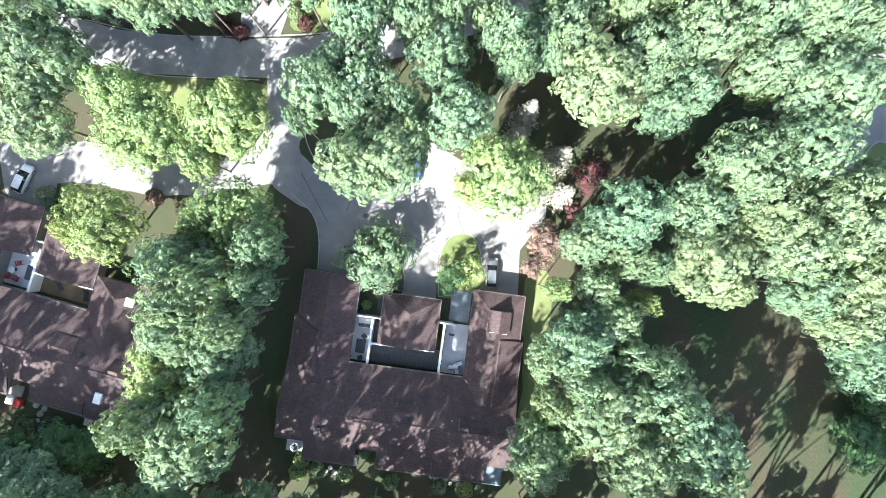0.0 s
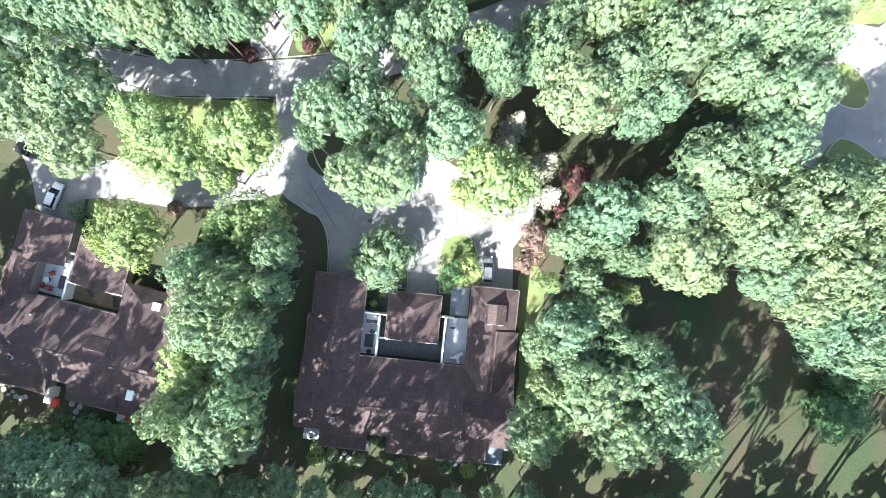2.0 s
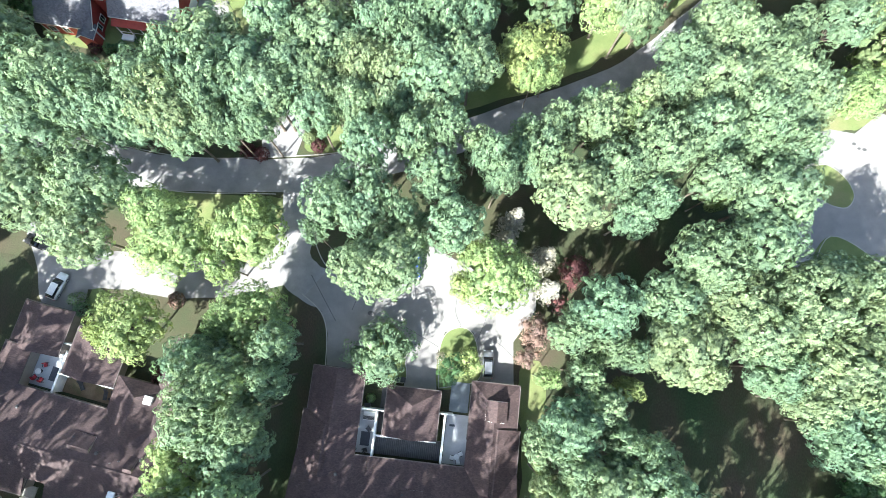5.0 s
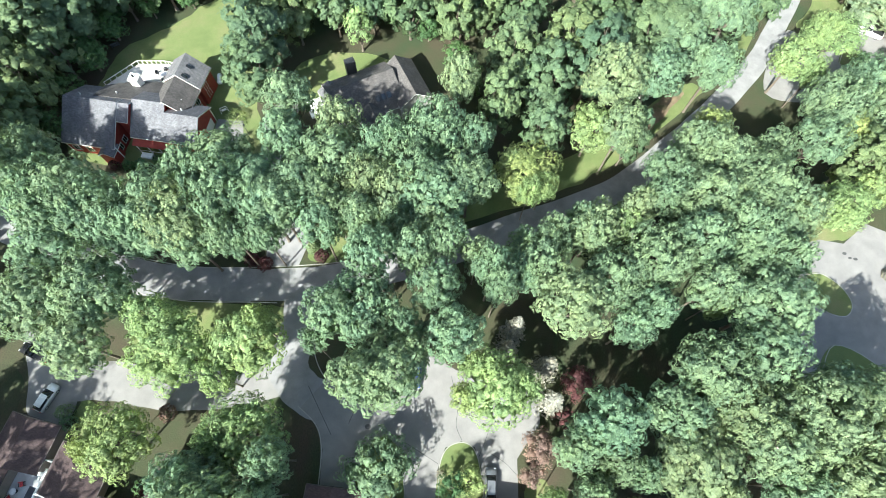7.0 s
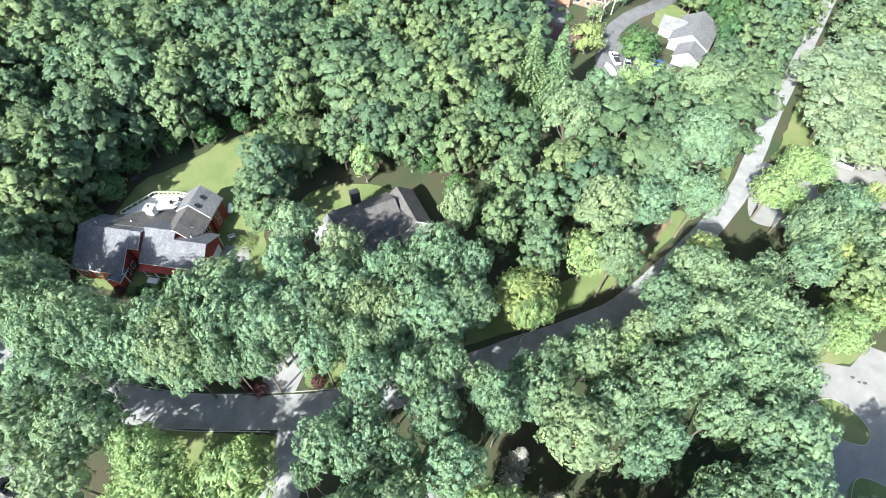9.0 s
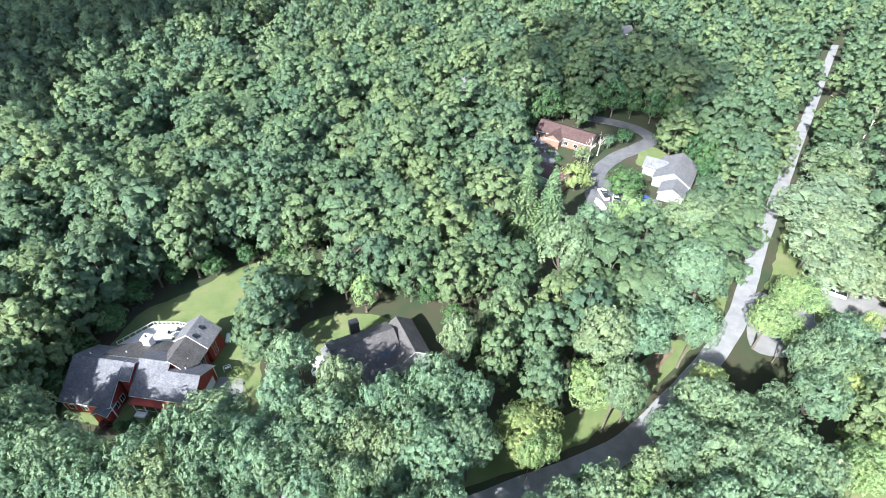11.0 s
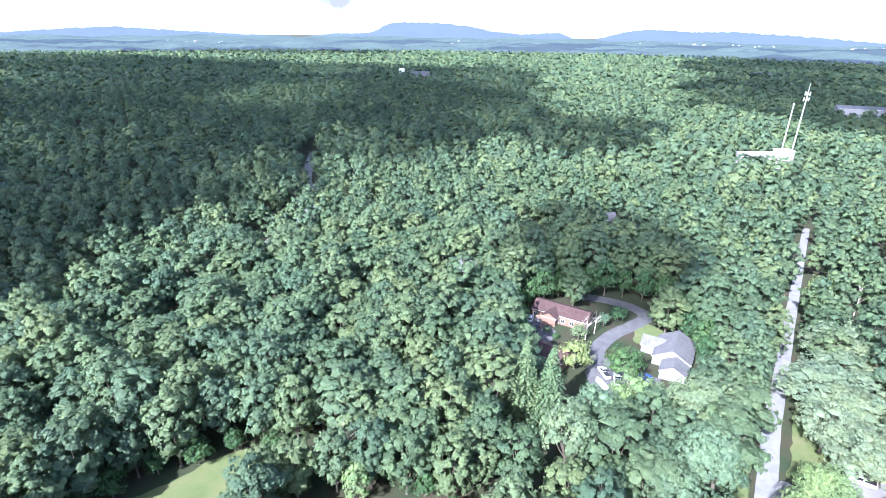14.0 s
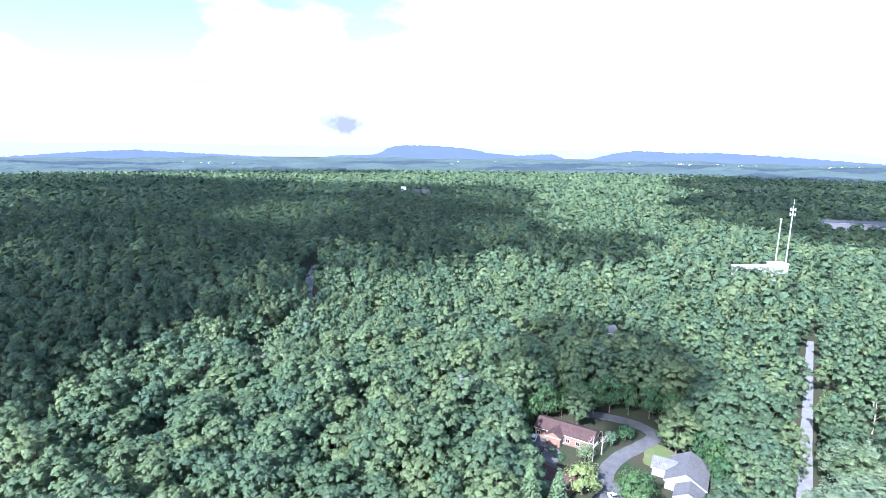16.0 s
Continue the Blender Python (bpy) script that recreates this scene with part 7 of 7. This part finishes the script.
armchair(H2 @ pose(6.2, 15.9, F, 0, 0, 30), RED_CLOTH, "red-cushioned patio armchair in a pale court")
armchair(H2 @ pose(6.4, 13.5, F, 0, 0, 170), RED_CLOTH, "red-cushioned patio armchair in a pale court")
armchair(H2 @ pose(5.2, 13.6, F, 0, 0, 150), RED_CLOTH, "red-cushioned patio armchair in a pale court")
round_table(H2 @ pose(5.6, 14.7, F), "white round table between red chairs", 0.5)
for u, v, a in ((13.0, 14.4, 40), (17.4, 14.0, 10), (18.6, 14.0, 5), (18.9, 13.0, 30)):
    lounger(H2 @ pose(u, v, 0.2, 0, 0, a), DARK_METAL, "dark folded lounger in the tan court")


def bench(m, label):
    t = thing("garden_bench", m, label, "bench")
    for k in range(4):
        part("slat", box(-0.9, 0.9, -0.25 + k * 0.14, -0.14 + k * 0.14, 0.42, 0.46), DECKWOOD, t)
    for k in range(3):
        part("slat", box(-0.9, 0.9, 0.28, 0.32, 0.55 + k * 0.14, 0.65 + k * 0.14), DECKWOOD, t)
    for x in (-0.8, 0.8):
        part("leg", box(x - 0.04, x + 0.04, -0.24, 0.32, 0, 0.42), DARK_METAL, t)


bench(H1 @ pose(10.4, 17.9, F), "dark slatted bench by the court steps")
bench(pose(-70.5, 84.0, 0.02, 0, 0, 30), "dark wooden bench at the wood's edge")


def spa(m):
    t = thing("fire_bowl", m, "round dark fire bowl with a pale rim", "fire bowl")
    part("bowl", tube((0, 0, 0), (0, 0, 0.5), 0.5, 0.62, 18), DARK_METAL, t)
    bm = bmesh.new()
    n = 20
    ring = [[bm.verts.new((r * math.cos(2 * math.pi * i / n), r * math.sin(2 * math.pi * i / n), z)) for i in range(n)] for r, z in ((0.50, 0.5), (0.50, 0.58), (0.72, 0.58), (0.72, 0.5))]
    for a, b in zip(ring, ring[1:] + ring[:1]):
        for i in range(n):
            bm.faces.new((a[i], a[(i + 1) % n], b[(i + 1) % n], b[i]))
    bmesh.ops.recalc_face_normals(bm, faces=bm.faces[:])
    part("rim", bm, PALE_METAL, t)


spa(H1 @ pose(2.3, -2.1, 0.25))


def dish(m):
    t = thing("satellite_dish", m, "pale grey satellite dish on a short arm at the roof edge", "satellite dish")
    bm = bmesh.new()
    bmesh.ops.create_cone(bm, cap_ends=True, segments=18, radius1=0.12, radius2=0.42, depth=0.14)
    bmesh.ops.transform(bm, matrix=pose(0, 0, 0.7, 35, 0, 20), verts=bm.verts[:])
    part("reflector", bm, PALE_METAL, t)
    part("arm", tube((0, 0.1, 0), (0, 0, 0.66), 0.03, 0.03, 6), DARK_METAL, t)
    part("feed", box(-0.04, 0.04, -0.42, -0.3, 0.95, 1.03), DARK_METAL, t)


dish(H1 @ pose(34.7, -0.05, 3.0))


def tarp(m):
    """A red sheet slung over patio furniture, sagging between ridges."""
    t = thing("red_tarpaulin", m, "bright red tarpaulin draped behind the house", "tarpaulin")
    bm = bmesh.new()
    nu, nv = 22, 9
    g = [[bm.verts.new((i * 5.2 / (nu - 1) - 2.6, j * 1.9 / (nv - 1) - 0.95, 1.25 + 0.18 * abs(math.sin(i * 0.62)) - 0.35 * (2 * j / (nv - 1) - 1) ** 2 + 0.05 * math.sin(i * 1.9 + j))) for j in range(nv)] for i in range(nu)]
    for i in range(nu - 1):
        for j in range(nv - 1):
            bm.faces.new((g[i][j], g[i + 1][j], g[i + 1][j + 1], g[i][j + 1]))
    bmesh.ops.solidify(bm, geom=bm.faces[:], thickness=0.015)
    part("sheet", bm, TARP, t, smooth=True)
    for x in (-2.5, 0, 2.5):
        for y in (-0.8, 0.8):
            part("pole", tube((x, y, -0.05), (x, y, 0.95), 0.03, 0.03, 6), DARK_METAL, t)


tarp(H2 @ pose(27.0, -3.9, 0.05))


def cabinet(m, w, d, h, mat, label, name="garden_box"):
    t = thing(name, m, label, "storage box")
    part("body", box(-w / 2, w / 2, -d / 2, d / 2, 0, h * 0.9, 0.02), mat, t)
    part("lid", box(-w / 2 - 0.04, w / 2 + 0.04, -d / 2 - 0.04, d / 2 + 0.04, h * 0.9, h, 0.02), mat, t)


cabinet(H2 @ pose(23.6, -4.0, 0.05), 1.3, 2.0, 0.9, PALE_WOOD, "pale wooden storage box behind the house")
cabinet(H1 @ pose(9.9, 18.95 + 0.9, 0.05), 0.9, 0.6, 0.8, DARK_METAL, "dark storage box beside the court")
cabinet(H1 @ pose(14.2, 24.6, 0.05), 0.8, 0.7, 1.0, DARK_METAL, "dark bin before the middle garage")
cabinet(H1 @ pose(15.2, 24.6, 0.05), 0.8, 0.7, 1.0, DARK_METAL, "dark bin before the middle garage")
cabinet(H2 @ pose(11.0, -4.6, 0.05), 1.1, 1.1, 0.8, TRIM, "white storage box by the terrace")
cabinet(H2 @ pose(12.2, -4.8, 0.05), 0.9, 1.2, 0.8, TARP, "red storage box by the terrace")


def propane_tank(m):
    t = thing("gas_tank", m, "white horizontal gas tank beside the red house", "tank")
    bm = bmesh.new()
    rings = [(-1.3, 0.05), (-1.2, 0.35), (-1.0, 0.5), (1.0, 0.5), (1.2, 0.35), (1.3, 0.05)]
    vs = [[bm.verts.new((r * math.cos(k * 0.5236), y, 0.75 + r * math.sin(k * 0.5236))) for k in range(12)] for y, r in rings]
    for a, b in zip(vs, vs[1:]):
        for i in range(12):
            bm.faces.new((a[i], a[(i + 1) % 12], b[(i + 1) % 12], b[i]))
    bmesh.ops.recalc_face_normals(bm, faces=bm.faces[:])
    part("tank", bm, FLAT_WHITE, t, smooth=True)
    for y in (-0.7, 0.7):
        part("saddle", box(-0.35, 0.35, y - 0.1, y + 0.1, 0, 0.4), KERB, t)


propane_tank(pose(-46.4, 75.2, 0.02, 0, 0, 10))


def stone_path(m, n, label):
    """Loose flat stones laid as a garden edge."""
    rng = random.Random(4)
    t = thing("stone_edging", m, label, "stones")
    for k in range(n):
        r = rng.uniform(0.3, 0.6)
        x, y = k * 0.75 + rng.uniform(-0.2, 0.2), rng.uniform(-0.9, 0.9)
        pts = [(x + r * rng.uniform(0.75, 1.1) * math.cos(a * 0.8976), y + r * rng.uniform(0.7, 1.0) * math.sin(a * 0.8976)) for a in range(7)]
        part("stone", prism(pts, -0.05, rng.uniform(0.12, 0.3)), STONE, t)


stone_path(H2 @ pose(1.0, -4.8, 0), 9, "grey stones edging the rear garden")
stone_path(H2 @ pose(14.6, -3.8, 0, 0, 0, -55), 8, "grey stone path down the rear garden")
stone_path(H1 @ pose(4.5, -4.6, 0), 8, "grey stones along the rear terrace")
stone_path(H1 @ pose(24.0, -4.0, 0), 8, "grey stones along the rear wall")


def swing(m):
    t = thing("garden_swing", m, "small pale garden frame on the lawn", "garden frame")
    for s in (-1, 1):
        part("leg", tube((s * 0.8, -0.5, 0), (s * 0.6, 0, 1.2), 0.05, 0.05, 6), TRIM, t)
        part("leg", tube((s * 0.8, 0.5, 0), (s * 0.6, 0, 1.2), 0.05, 0.05, 6), TRIM, t)
    part("beam", tube((-0.7, 0, 1.2), (0.7, 0, 1.2), 0.06, 0.06, 6), TRIM, t)
    part("seat", box(-0.5, 0.5, -0.25, 0.25, 0.4, 0.46), TRIM, t)


swing(pose(-44.4, 67.6, 0.02, 0, 0, 30))


def lamp_post(m):
    t = thing("lamp_post", m, "thin dark lamp post beside the drive", "lamp post")
    part("pole", tube((0, 0, -0.1), (0, 0, 3.2), 0.06, 0.05, 8), DARK_METAL, t)
    part("lantern", box(-0.16, 0.16, -0.16, 0.16, 3.2, 3.6, 0.03), GLASS, t)


lamp_post(pose(-38.5, 61.8, 0.02))
lamp_post(pose(16.1, 5.6, 0.02))


def deck_set(m):
    t = thing("patio_table", m, "pale table on the rear deck", "table")
    part("tabletop", box(-0.9, 0.9, -0.5, 0.5, 0.7, 0.75, 0.01), PALE_METAL, t)
    for x in (-0.8, 0.8):
        for y in (-0.4, 0.4):
            part("leg", box(x - 0.03, x + 0.03, y - 0.03, y + 0.03, 0, 0.7), DARK_METAL, t)


RH = pose(-46.8, 55.5, 0, 0, 0, -7)
deck_set(RH @ pose(-13.4, 18.6, 0.85, 0, 0, 20))
for u, v, a in ((-15.0, 19.0, 90), (-11.8, 18.8, -90), (-13.6, 20.0, 0), (-13.0, 17.4, 180)):
    armchair(RH @ pose(u, v, 0.85, 0, 0, a), DARK_METAL, "dark chair at the deck table")
